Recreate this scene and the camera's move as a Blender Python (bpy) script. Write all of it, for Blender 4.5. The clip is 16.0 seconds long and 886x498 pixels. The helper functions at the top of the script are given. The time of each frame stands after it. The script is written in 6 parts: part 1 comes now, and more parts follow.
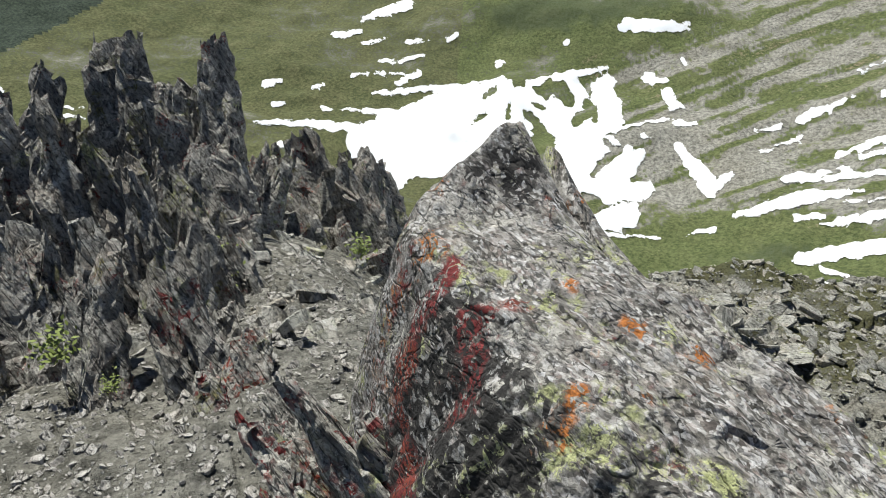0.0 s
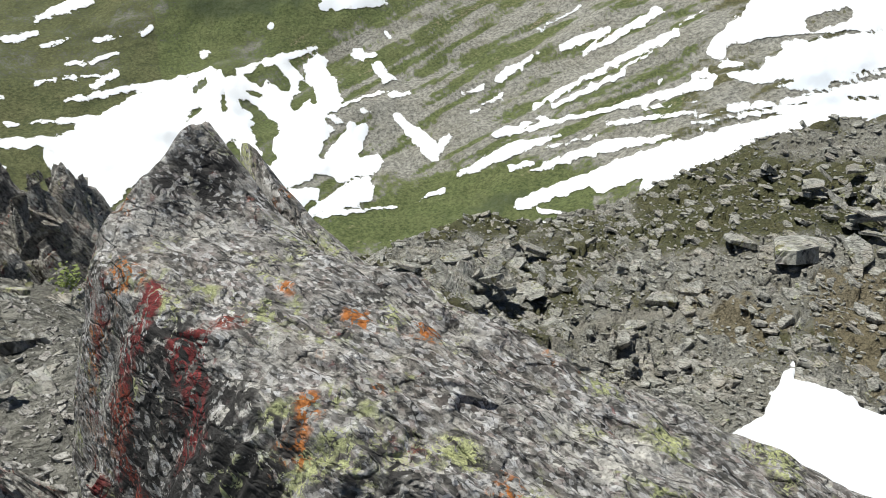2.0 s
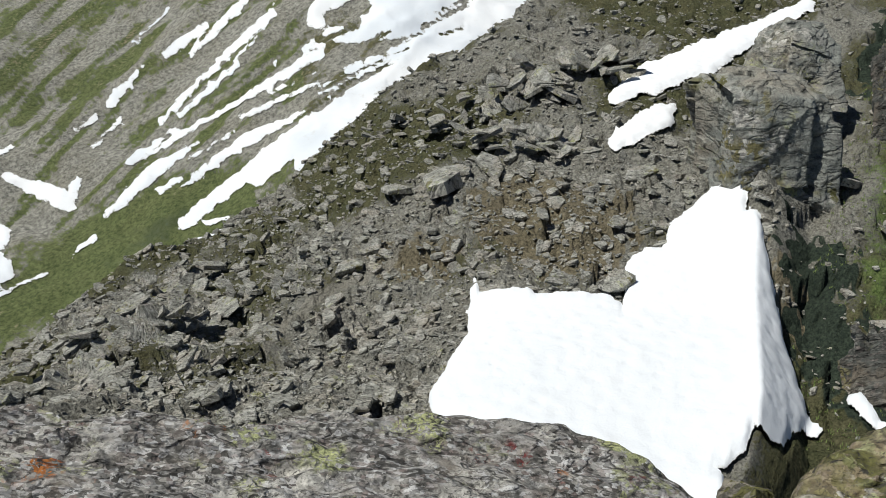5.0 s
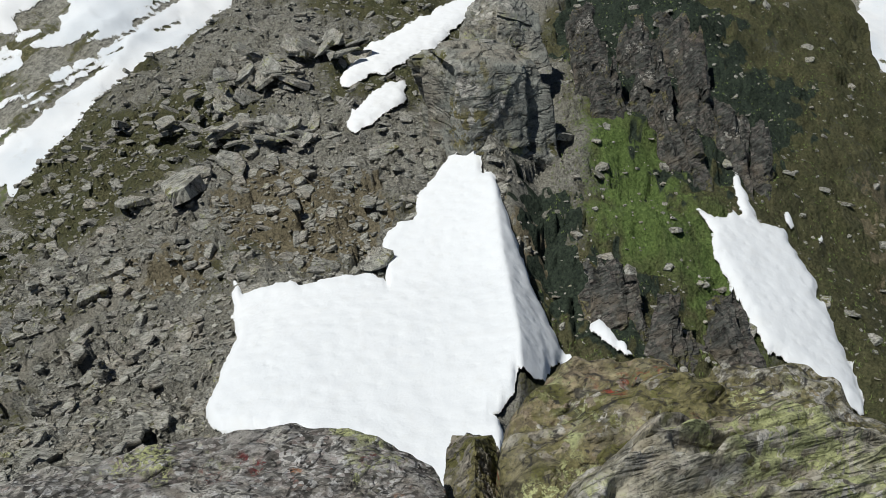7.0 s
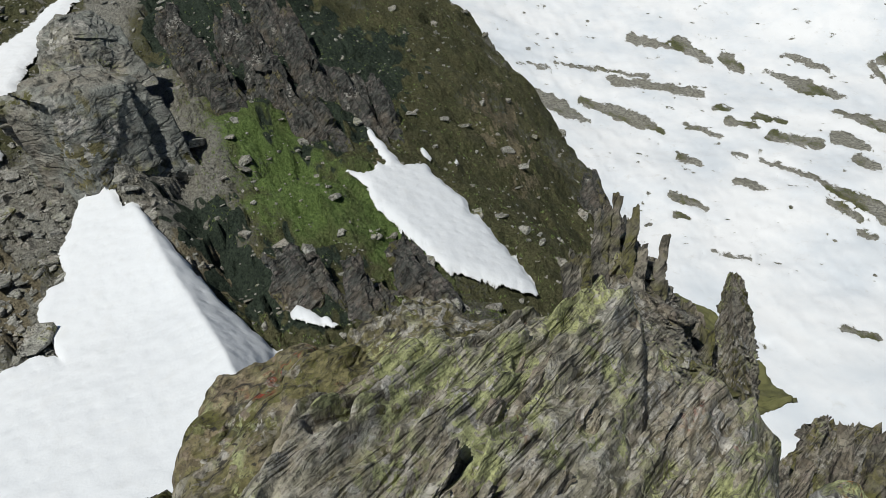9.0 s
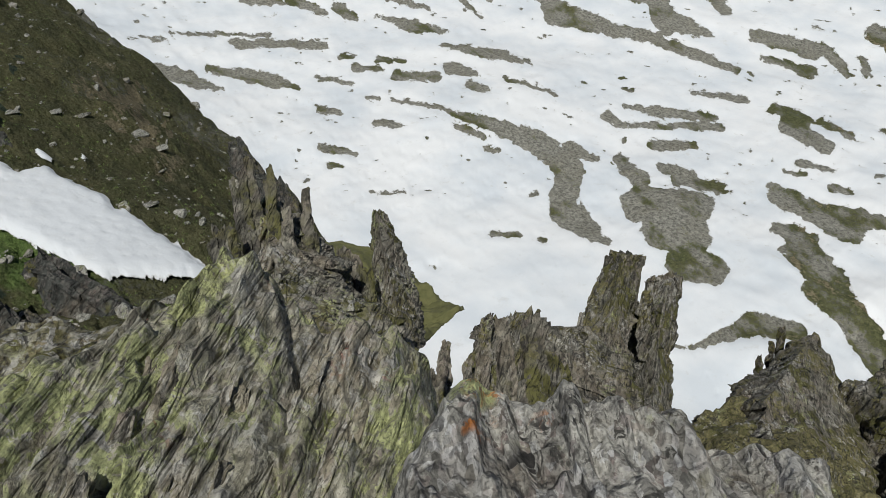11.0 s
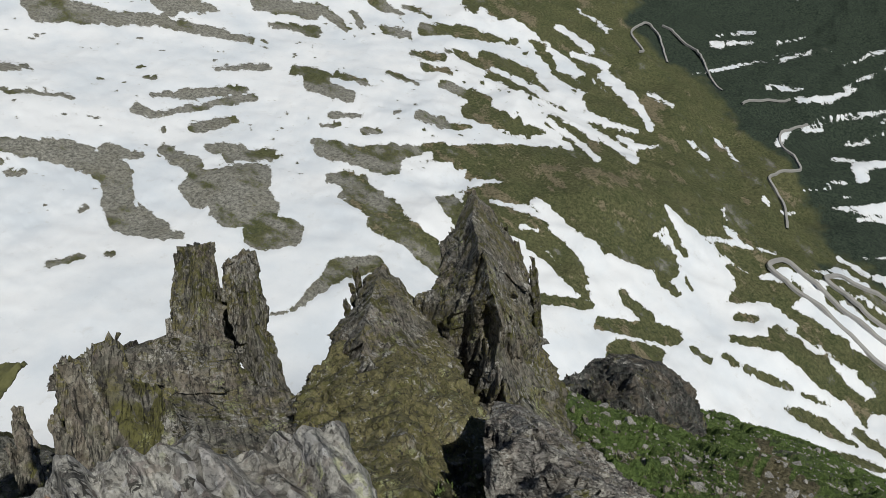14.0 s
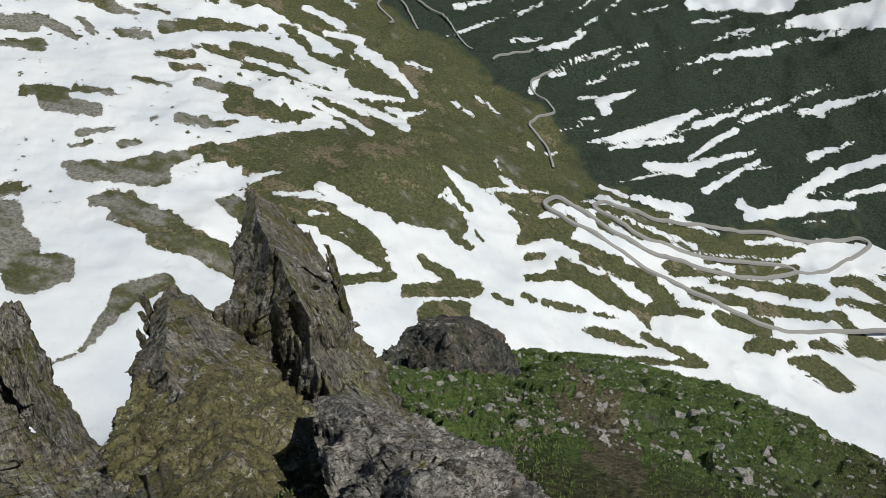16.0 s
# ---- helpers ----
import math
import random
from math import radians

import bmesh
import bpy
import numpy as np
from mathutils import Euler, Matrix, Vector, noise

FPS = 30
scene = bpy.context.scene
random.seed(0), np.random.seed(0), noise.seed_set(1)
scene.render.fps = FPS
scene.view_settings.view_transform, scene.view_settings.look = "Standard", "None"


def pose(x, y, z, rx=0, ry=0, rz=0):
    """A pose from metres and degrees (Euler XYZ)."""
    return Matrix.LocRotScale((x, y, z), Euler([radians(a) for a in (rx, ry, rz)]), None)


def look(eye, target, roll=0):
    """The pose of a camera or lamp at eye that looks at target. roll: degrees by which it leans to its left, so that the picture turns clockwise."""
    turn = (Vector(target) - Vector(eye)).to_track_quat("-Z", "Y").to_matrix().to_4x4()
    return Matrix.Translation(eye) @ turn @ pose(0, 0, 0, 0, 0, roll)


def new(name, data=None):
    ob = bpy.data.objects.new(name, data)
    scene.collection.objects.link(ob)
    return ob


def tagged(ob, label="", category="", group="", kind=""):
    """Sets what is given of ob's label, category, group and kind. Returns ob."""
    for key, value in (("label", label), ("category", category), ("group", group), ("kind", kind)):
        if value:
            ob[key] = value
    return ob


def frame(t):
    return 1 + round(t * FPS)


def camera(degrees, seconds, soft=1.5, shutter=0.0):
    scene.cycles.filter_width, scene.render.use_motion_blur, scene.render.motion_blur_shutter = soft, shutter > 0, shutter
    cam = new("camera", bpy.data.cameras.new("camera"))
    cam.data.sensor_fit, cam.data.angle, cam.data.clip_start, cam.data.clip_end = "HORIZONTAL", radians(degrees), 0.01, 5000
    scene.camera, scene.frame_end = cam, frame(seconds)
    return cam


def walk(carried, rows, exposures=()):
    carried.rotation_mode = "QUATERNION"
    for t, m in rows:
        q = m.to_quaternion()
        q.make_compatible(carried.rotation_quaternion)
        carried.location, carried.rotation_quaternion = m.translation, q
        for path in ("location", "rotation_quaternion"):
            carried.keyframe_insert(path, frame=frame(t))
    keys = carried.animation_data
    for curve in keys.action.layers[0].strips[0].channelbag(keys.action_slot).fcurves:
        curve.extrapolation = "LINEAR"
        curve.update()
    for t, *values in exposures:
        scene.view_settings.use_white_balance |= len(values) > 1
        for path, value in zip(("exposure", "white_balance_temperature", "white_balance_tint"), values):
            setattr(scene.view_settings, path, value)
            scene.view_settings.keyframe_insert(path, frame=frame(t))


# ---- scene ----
cam = camera(61.8, 16.0, soft=0.8)
ROWS = [
    (0.0, pose(-0.194, 0.224, -0.092, 58.109, -4.087, 2.539)),
    (0.5, pose(-0.189, 0.249, -0.084, 57.552, -4.415, -3.137)),
    (1.0, pose(-0.180, 0.269, -0.088, 57.880, -4.645, -8.850)),
    (1.5, pose(-0.145, 0.274, -0.098, 58.083, -4.874, -14.715)),
    (2.0, pose(-0.122, 0.280, -0.095, 58.643, -5.334, -19.683)),
    (2.5, pose(-0.093, 0.287, -0.084, 58.878, -3.551, -24.542)),
    (3.0, pose(-0.047, 0.283, -0.079, 59.165, -2.307, -30.118)),
    (3.5, pose(-0.022, 0.266, -0.061, 59.167, -1.094, -36.151)),
    (4.0, pose(-0.002, 0.259, -0.047, 59.383, -0.362, -41.353)),
    (4.2, pose(0.003, 0.253, -0.040, 59.513, -0.008, -43.145)),
    (6.3, pose(0.052, 0.133, 0.054, 58.263, -0.789, -64.501)),
    (6.5, pose(0.055, 0.122, 0.050, 58.321, -0.808, -66.401)),
    (7.0, pose(0.070, 0.099, 0.044, 58.228, -0.990, -71.566)),
    (7.5, pose(0.080, 0.064, 0.052, 57.903, -0.020, -77.849)),
    (8.0, pose(0.093, 0.017, 0.062, 57.866, 1.887, -84.836)),
    (8.5, pose(0.101, -0.029, 0.059, 57.407, 3.407, -93.936)),
    (9.0, pose(0.107, -0.064, 0.051, 56.419, 3.822, -103.220)),
    (9.5, pose(0.111, -0.103, 0.029, 54.747, 3.152, -112.004)),
    (10.0, pose(0.109, -0.135, 0.027, 53.613, 2.224, -119.723)),
    (10.2, pose(0.109, -0.142, 0.025, 53.269, 1.822, -122.480)),
    (12.3, pose(0.065, -0.229, 0.010, 51.665, -1.675, -146.149)),
    (12.5, pose(0.060, -0.238, 0.008, 51.566, -2.351, -148.850)),
    (13.0, pose(0.047, -0.261, 0.000, 51.690, -3.604, -155.179)),
    (13.5, pose(0.020, -0.273, 0.012, 52.043, -4.349, -161.133)),
    (14.0, pose(0.002, -0.296, 0.036, 52.140, -4.697, -167.599)),
    (14.5, pose(-0.012, -0.310, 0.045, 52.304, -4.566, -173.815)),
    (15.0, pose(-0.027, -0.320, 0.053, 52.522, -4.605, -179.400)),
    (15.5, pose(-0.029, -0.334, 0.069, 52.498, -4.908, -183.831)),
    (16.0, pose(-0.024, -0.344, 0.082, 52.362, -5.020, -187.246)),
]

walk(cam, ROWS, [(0.0, 0.43), (3.0, 0.1), (5.0, -0.15), (6.5, -0.3), (8.0, -0.42), (10.0, -0.52), (13.0, -0.66), (16.0, -0.54)])

# ---- light ----
SUN_BEARING, SUN_HEIGHT = -38.0, 60.0
world = bpy.data.worlds.new("sky")
scene.world = world
world.use_nodes = True
wn = world.node_tree
sky = wn.nodes.new("ShaderNodeTexSky")
sky.sky_type, sky.sun_disc = "NISHITA", False
sky.sun_elevation, sky.sun_rotation = radians(SUN_HEIGHT), radians(SUN_BEARING)
sky.altitude = 2400
bg = wn.nodes["Background"]
wn.links.new(sky.outputs[0], bg.inputs[0])
bg.inputs[1].default_value = 0.054
sun_data = bpy.data.lights.new("sun", "SUN")
sun_data.energy, sun_data.angle, sun_data.color = 4.95, radians(0.55), (0.99, 0.982, 0.912)
sun = new("sun", sun_data)
sb, sh = radians(SUN_BEARING), radians(SUN_HEIGHT)
sun.matrix_world = look((60 * math.sin(sb) * math.cos(sh), 60 * math.cos(sb) * math.cos(sh), 60 * math.sin(sh)), (0, 0, 0))

# ---- materials ----
def mat(name):
    m = bpy.data.materials.new(name)
    m.use_nodes = True
    nt = m.node_tree
    return m, nt, nt.nodes["Principled BSDF"]


def bed_normal(bearing, steep):
    """Upward normal of beds of rock that dip towards a bearing."""
    a, d = radians(bearing), radians(steep)
    return Vector((math.sin(d) * math.sin(a), math.sin(d) * math.cos(a), math.cos(d)))


class Net:
    """Short hand for building node trees."""

    def __init__(self, nt):
        self.nt = nt

    def n(self, kind, **props):
        node = self.nt.nodes.new(kind)
        for key, value in props.items():
            if key == "operation":
                node.operation = value
            elif key == "blend_type":
                node.blend_type = value
        return node

    def link(self, a, b):
        self.nt.links.new(a, b)

    def where(self, scale=(1, 1, 1), turn=(0, 0, 0)):
        tc = self.n("ShaderNodeTexCoord")
        mp = self.n("ShaderNodeMapping")
        mp.vector_type = "TEXTURE"
        mp.inputs["Scale"].default_value = [1 / c for c in scale]
        mp.inputs["Rotation"].default_value = [radians(a) for a in turn]
        self.link(tc.outputs["Object"], mp.inputs[0])
        return mp.outputs[0]

    def foliate(self, beds, along, across):
        """Object coordinates drawn out within parallel beds of rock and packed across them."""
        n = bed_normal(*beds)
        tc = self.n("ShaderNodeTexCoord")
        dot, flat, lift, both = (self.n("ShaderNodeVectorMath", operation=o) for o in ("DOT_PRODUCT", "SCALE", "SCALE", "ADD"))
        dot.inputs[1].default_value = n
        self.link(tc.outputs["Object"], dot.inputs[0])
        self.link(tc.outputs["Object"], flat.inputs[0])
        flat.inputs["Scale"].default_value = along
        lift.inputs[0].default_value = n
        self.link(self.math("MULTIPLY", dot.outputs["Value"], across - along), lift.inputs["Scale"])
        self.link(flat.outputs[0], both.inputs[0])
        self.link(lift.outputs[0], both.inputs[1])
        return both.outputs[0]

    def noise(self, vec, scale, detail=6, rough=0.6, distort=0.0):
        t = self.n("ShaderNodeTexNoise")
        t.inputs["Scale"].default_value, t.inputs["Detail"].default_value = scale, detail
        t.inputs["Roughness"].default_value, t.inputs["Distortion"].default_value = rough, distort
        self.link(vec, t.inputs["Vector"])
        return t.outputs["Fac"]

    def cells(self, vec, scale, feature="F1", out="Distance"):
        t = self.n("ShaderNodeTexVoronoi")
        t.feature = feature
        t.inputs["Scale"].default_value = scale
        self.link(vec, t.inputs["Vector"])
        return t.outputs[out]

    def ramp(self, fac, stops):
        r = self.n("ShaderNodeValToRGB")
        els = r.color_ramp.elements
        while len(els) < len(stops):
            els.new(0.5)
        for e, (p, c) in zip(els, stops):
            e.position = p
            e.color = (c, c, c, 1) if isinstance(c, (int, float)) else (*c, 1)
        self.link(fac, r.inputs[0])
        return r.outputs[0]

    def mix(self, fac, a, b, blend="MIX"):
        m = self.n("ShaderNodeMix")
        m.data_type, m.blend_type = "RGBA", blend
        for sock, v in ((m.inputs[0], fac), (m.inputs[6], a), (m.inputs[7], b)):
            if isinstance(v, (int, float)):
                sock.default_value = v
            elif isinstance(v, tuple):
                sock.default_value = (*v, 1)
            else:
                self.link(v, sock)
        return m.outputs[2]

    def math(self, op, a, b):
        m = self.n("ShaderNodeMath", operation=op)
        for sock, v in ((m.inputs[0], a), (m.inputs[1], b)):
            if isinstance(v, (int, float)):
                sock.default_value = v
            else:
                self.link(v, sock)
        return m.outputs[0]

    def attr(self, name):
        a = self.n("ShaderNodeAttribute")
        a.attribute_name = name
        return a.outputs["Fac"]

    def bump(self, height, strength, distance, before=None):
        b = self.n("ShaderNodeBump")
        b.inputs["Strength"].default_value, b.inputs["Distance"].default_value = strength, distance
        self.link(height, b.inputs["Height"])
        if before:
            self.link(before, b.inputs["Normal"])
        return b.outputs[0]


def rock_material(name, dark, light, scale=1.0, yellow=0.0, red=0.0, orange=0.0, pale=0.3, brown=0.3, moss=0.0, beds=(55, 66), along=0.7, across=3.0, zones=False, mottle=0.6, cracks=0.9):
    """Foliated schist with crusts of lichen. scale: 1 for a block seen from a metre, smaller for far crags. beds: bearing and steepness of the foliation."""
    m, nt, bsdf = mat(name)
    k = Net(nt)
    vec = k.where()
    grain = k.foliate(beds, along, across)
    soft = k.foliate(beds, 0.9, 1.5)
    seam = k.noise(grain, 5 * scale, 3, 0.5, 0.3)
    big = k.noise(vec, 2.2 * scale, 5, 0.6)
    fol = k.noise(grain, 9 * scale, 4, 0.55, 0.5)
    holes = k.noise(soft, 24 * scale, 5, 0.65, 0.7)
    mid = k.noise(soft, 11 * scale, 6, 0.65, 0.4)
    fine = k.noise(vec, 110 * scale, 3, 0.6)
    col = k.mix(k.ramp(fol, [(0.34, 0.0), (0.66, 1.0)]), dark, light)
    col = k.mix(k.math("MULTIPLY", k.ramp(big, [(0.48, 0.0), (0.58, 1.0)]), brown), col, (0.34, 0.25, 0.165))
    # a mosaic of small crusts, each with its own grey
    jitter = k.n("ShaderNodeVectorMath", operation="ADD")
    k.link(soft, jitter.inputs[0])
    shake = k.n("ShaderNodeTexNoise")
    shake.inputs["Scale"].default_value, shake.inputs["Detail"].default_value = 40 * scale, 3
    k.link(soft, shake.inputs["Vector"])
    less = k.n("ShaderNodeVectorMath", operation="SCALE")
    less.inputs["Scale"].default_value = 0.01 / scale
    k.link(shake.outputs["Color"], less.inputs[0])
    k.link(less.outputs[0], jitter.inputs[1])
    for size, share in ((17, 0.75), (45, 0.6)):
        tint = k.cells(jitter.outputs[0], size * scale, "F1", "Color")
        shade = k.ramp(tint, [(0.22, tuple(0.35 * c for c in dark)), (0.4, dark), (0.52, light), (0.66, tuple(min(0.6, 1.75 * c) for c in light)), (0.8, (0.23, 0.19, 0.175))])
        where = k.ramp(k.noise(vec, 6 * scale, 4, 0.6), [(0.38, 0.25), (0.58, 1.0)])
        col = k.mix(k.math("MULTIPLY", where, mottle * share), col, shade)
    col = k.mix(k.ramp(mid, [(0.36, 0.8), (0.46, 0.0)]), col, tuple(c * 0.4 for c in dark))

    def crust(colr, size, amount, offset, zone="", tint=0.4):
        nonlocal col
        v2 = k.where((1, 1, 1), (offset, offset * 2.1, offset * 0.7))
        where = k.noise(v2, 2.6 * scale, 4, 0.6)
        if zones and zone:
            where = k.math("ADD", where, k.attr(zone))
        edge = k.noise(v2, size * scale, 5, 0.62, 0.9)
        if zones and zone:
            edge = k.math("ADD", edge, k.math("MULTIPLY", k.attr(zone), 0.3))
        f = k.math("MULTIPLY", k.ramp(where, [(0.62 - 0.3 * amount, 0.0), (0.70 - 0.3 * amount, 1.0)]),
                   k.ramp(edge, [(0.53 - 0.1 * amount, 0.0), (0.555 - 0.1 * amount, 1.0)]))
        col = k.mix(f, col, k.mix(k.ramp(k.noise(v2, size * 2.5 * scale, 4), [(0.4, 0.0), (0.6, 1.0)]), tuple(c * (1 - tint) for c in colr), colr))

    if pale:
        crust((0.52, 0.50, 0.455), 13, pale, 11)
        crust((0.44, 0.425, 0.385), 30, pale, 57)
    if moss:
        crust((0.13, 0.125, 0.045), 9, moss, 91)
        crust((0.20, 0.18, 0.085), 18, moss, 33)
    if yellow:
        crust((0.37, 0.39, 0.2), 20, yellow, 23, "zone_yellow")
        crust((0.46, 0.48, 0.24), 40, yellow * 0.9, 71, "zone_yellow")
    if orange:
        crust((0.45, 0.16, 0.04), 30, orange * 0.6, 37, "zone_orange")
    if zones:
        # black lichen, also painted shade on the boulder's left face
        crust((0.035, 0.033, 0.032), 14, 0.0, 83, "zone_black_shade")
    if red:
        crust((0.19, 0.03, 0.03), 22, red, 49, "zone_red")
        crust((0.26, 0.05, 0.03), 34, red * 0.85, 64, "zone_red")
    # shade inside pits and open seams is put into the colour as near black
    col = k.mix(k.ramp(holes, [(0.36, cracks), (0.43, 0.0)]), col, (0.03, 0.028, 0.026))
    lines = k.math("MULTIPLY", k.ramp(seam, [(0.475, 0.0), (0.492, 1.0), (0.505, 1.0), (0.52, 0.0)]), k.ramp(mid, [(0.45, 0.0), (0.58, cracks)]))
    col = k.mix(lines, col, (0.035, 0.033, 0.03))
    col = k.mix(k.ramp(fine, [(0.36, 0.5), (0.46, 0.0)]), col, (0.05, 0.047, 0.043))
    nt.links.new(col, bsdf.inputs["Base Color"])
    bsdf.inputs["Roughness"].default_value = 0.85
    bsdf.inputs["Specular IOR Level"].default_value = 0.3
    b = k.bump(fol, 0.7, 0.03 / scale)
    b = k.bump(k.ramp(seam, [(0.45, 1.0), (0.498, 0.0), (0.545, 1.0)]), 0.8, 0.014 / scale, b)
    b = k.bump(holes, 0.7, 0.022 / scale, b)
    b = k.bump(fine, 0.5, 0.005 / scale, b)
    nt.links.new(b, bsdf.inputs["Normal"])
    return m


def ground_material():
    m, nt, bsdf = mat("alpine_ground")
    k = Net(nt)
    vec = k.where()
    away = k.attr("away")
    far = k.noise(vec, 0.035, 9, 0.7)
    coarse = k.noise(vec, 0.35, 9, 0.78)
    mid = k.noise(vec, 0.9, 8, 0.72)
    near = k.noise(vec, 9, 8, 0.8)
    speck = k.mix(away, near, coarse)
    patch = k.mix(away, mid, far)
    stones = k.cells(vec, 3.2)
    grit = k.cells(vec, 16)
    scree = k.mix(k.ramp(speck, [(0.4, 0.0), (0.6, 1.0)]), (0.115, 0.113, 0.10), (0.38, 0.37, 0.325))
    scree = k.mix(k.ramp(patch, [(0.42, 0.0), (0.64, 0.5)]), scree, k.mix(k.ramp(speck, [(0.4, 0.0), (0.6, 1.0)]), (0.115, 0.107, 0.08), (0.27, 0.252, 0.2)))
    grass = k.mix(k.ramp(speck, [(0.38, 0.0), (0.62, 1.0)]), (0.038, 0.044, 0.02), (0.124, 0.124, 0.064))
    grass = k.mix(k.ramp(patch, [(0.42, 0.0), (0.66, 0.55)]), grass, k.mix(k.ramp(speck, [(0.38, 0.0), (0.62, 1.0)]), (0.07, 0.063, 0.034), (0.20, 0.178, 0.10)))
    lush = k.attr("lush")
    grass = k.mix(lush, grass, k.mix(k.ramp(speck, [(0.38, 0.0), (0.62, 1.0)]), (0.06, 0.1, 0.028), (0.18, 0.25, 0.08)))
    veg = k.math("ADD", k.attr("veg"), k.math("MULTIPLY", k.math("SUBTRACT", speck, 0.5), 1.3))
    veg = k.math("ADD", veg, k.math("MULTIPLY", k.math("SUBTRACT", patch, 0.5), 0.8))
    col = k.mix(k.ramp(veg, [(0.42, 0.0), (0.58, 1.0)]), scree, grass)
    earth = k.math("ADD", k.attr("earth"), k.math("MULTIPLY", k.math("SUBTRACT", speck, 0.5), 1.2))
    col = k.mix(k.ramp(earth, [(0.42, 0.0), (0.6, 0.9)]), col, k.mix(k.ramp(speck, [(0.38, 0.0), (0.62, 1.0)]), (0.095, 0.08, 0.05), (0.275, 0.235, 0.155)))
    trod = k.math("ADD", k.attr("trod"), k.math("MULTIPLY", k.math("SUBTRACT", speck, 0.5), 0.9))
    col = k.mix(k.ramp(trod, [(0.35, 0.0), (0.55, 0.9)]), col, k.mix(k.ramp(speck, [(0.38, 0.0), (0.62, 1.0)]), (0.19, 0.18, 0.15), (0.36, 0.34, 0.29)))
    # dark cover: forest and turf, also shade painted into the ground colour
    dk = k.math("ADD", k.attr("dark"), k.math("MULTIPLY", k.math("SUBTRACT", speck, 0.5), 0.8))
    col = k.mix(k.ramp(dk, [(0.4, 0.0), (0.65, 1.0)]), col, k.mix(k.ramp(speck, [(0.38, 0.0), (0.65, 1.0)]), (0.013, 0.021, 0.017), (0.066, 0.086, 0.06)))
    nt.links.new(col, bsdf.inputs["Base Color"])
    bsdf.inputs["Roughness"].default_value = 0.95
    bsdf.inputs["Specular IOR Level"].default_value = 0.15
    b = k.bump(far, 0.8, 6.0)
    b = k.bump(coarse, 0.5, 0.8, b)
    b = k.bump(stones, 0.7, 0.14, b)
    b = k.bump(near, 0.9, 0.1, b)
    b = k.bump(grit, 0.6, 0.03, b)
    nt.links.new(b, bsdf.inputs["Normal"])
    return m


def snow_material(name, grain):
    """Old snow. Where its cover runs out it ends in a ragged line, and stones melt out of it. grain: cycles of the edge a metre."""
    m, nt, bsdf = mat(name)
    k = Net(nt)
    vec = k.where()
    a = k.noise(vec, 0.012, 7, 0.6)
    dirt = k.noise(k.where((1, 1, 1), (0, 0, 40)), 0.08, 9, 0.75)
    c = k.noise(vec, 2.2, 6, 0.65)
    cups = k.cells(vec, 2.6, "SMOOTH_F1")
    col = k.mix(k.ramp(a, [(0.4, 0.0), (0.65, 1.0)]), (0.82, 0.83, 0.85), (0.66, 0.70, 0.75))
    col = k.mix(k.ramp(dirt, [(0.58, 0.0), (0.75, 0.5)]), col, (0.5, 0.48, 0.44))
    col = k.mix(k.ramp(c, [(0.5, 0.0), (0.8, 0.2)]), col, (0.6, 0.58, 0.54))
    rim = k.math("ADD", k.attr("cover"), k.math("MULTIPLY", k.math("SUBTRACT", k.noise(vec, grain, 9, 0.72, 0.4), 0.5), 1.5))
    col = k.mix(k.ramp(rim, [(0.0, 0.55), (0.16, 0.0)]), col, (0.42, 0.41, 0.37))
    nt.links.new(col, bsdf.inputs["Base Color"])
    bsdf.inputs["Roughness"].default_value = 0.75
    bsdf.inputs["Specular IOR Level"].default_value = 0.2
    b = k.bump(c, 0.3, 0.12)
    b = k.bump(cups, 0.5, 0.10, b)
    nt.links.new(b, bsdf.inputs["Normal"])
    nt.links.new(k.ramp(rim, [(0.0, 0.0), (0.02, 1.0)]), bsdf.inputs["Alpha"])
    return m


def plain_material(name, c1, c2, scale, rough=0.9, relief=0.02):
    m, nt, bsdf = mat(name)
    k = Net(nt)
    vec = k.where()
    f = k.noise(vec, scale, 8, 0.7)
    nt.links.new(k.mix(f, c1, c2), bsdf.inputs["Base Color"])
    bsdf.inputs["Roughness"].default_value = rough
    nt.links.new(k.bump(f, 0.6, relief), bsdf.inputs["Normal"])
    return m


GROUND = ground_material()
SNOW = snow_material("old_snow", 0.09)
SNOW_NEAR = snow_material("saddle_snow", 1.1)
ROAD = plain_material("pale_asphalt", (0.27, 0.262, 0.25), (0.37, 0.36, 0.34), 0.4, 0.9, 0.05)
STONE = rock_material("scree_stone", (0.21, 0.21, 0.184), (0.48, 0.474, 0.415), 0.5, yellow=0.05, pale=0.2, brown=0.3, moss=0.1, mottle=0.4)
GRAVEL = rock_material("pale_gravel", (0.25, 0.24, 0.22), (0.52, 0.50, 0.46), 2.0, pale=0.3, brown=0.15, mottle=0.4)
ROCK_BOULDER = rock_material("lichen_boulder", (0.095, 0.091, 0.084), (0.39, 0.373, 0.343), 2.3, yellow=0.2, red=0.0001, orange=0.13, pale=0.26, brown=0.25, along=0.9, across=1.7, zones=True, mottle=1.25)
ROCK_YELLOW = rock_material("yellow_lichen_rock", (0.18, 0.168, 0.126), (0.44, 0.415, 0.325), 1.5, yellow=0.34, orange=0.0, red=0.0001, pale=0.3, moss=0.2, brown=0.4, cracks=0.65, along=0.45, across=3.4, zones=True, mottle=0.6)
ROCK_CRUST = rock_material("moss_lichen_rock", (0.075, 0.068, 0.04), (0.25, 0.225, 0.135), 1.6, yellow=0.12, red=0.0001, pale=0.35, moss=0.6, brown=0.6, along=1.0, across=1.6, zones=True, mottle=0.6)
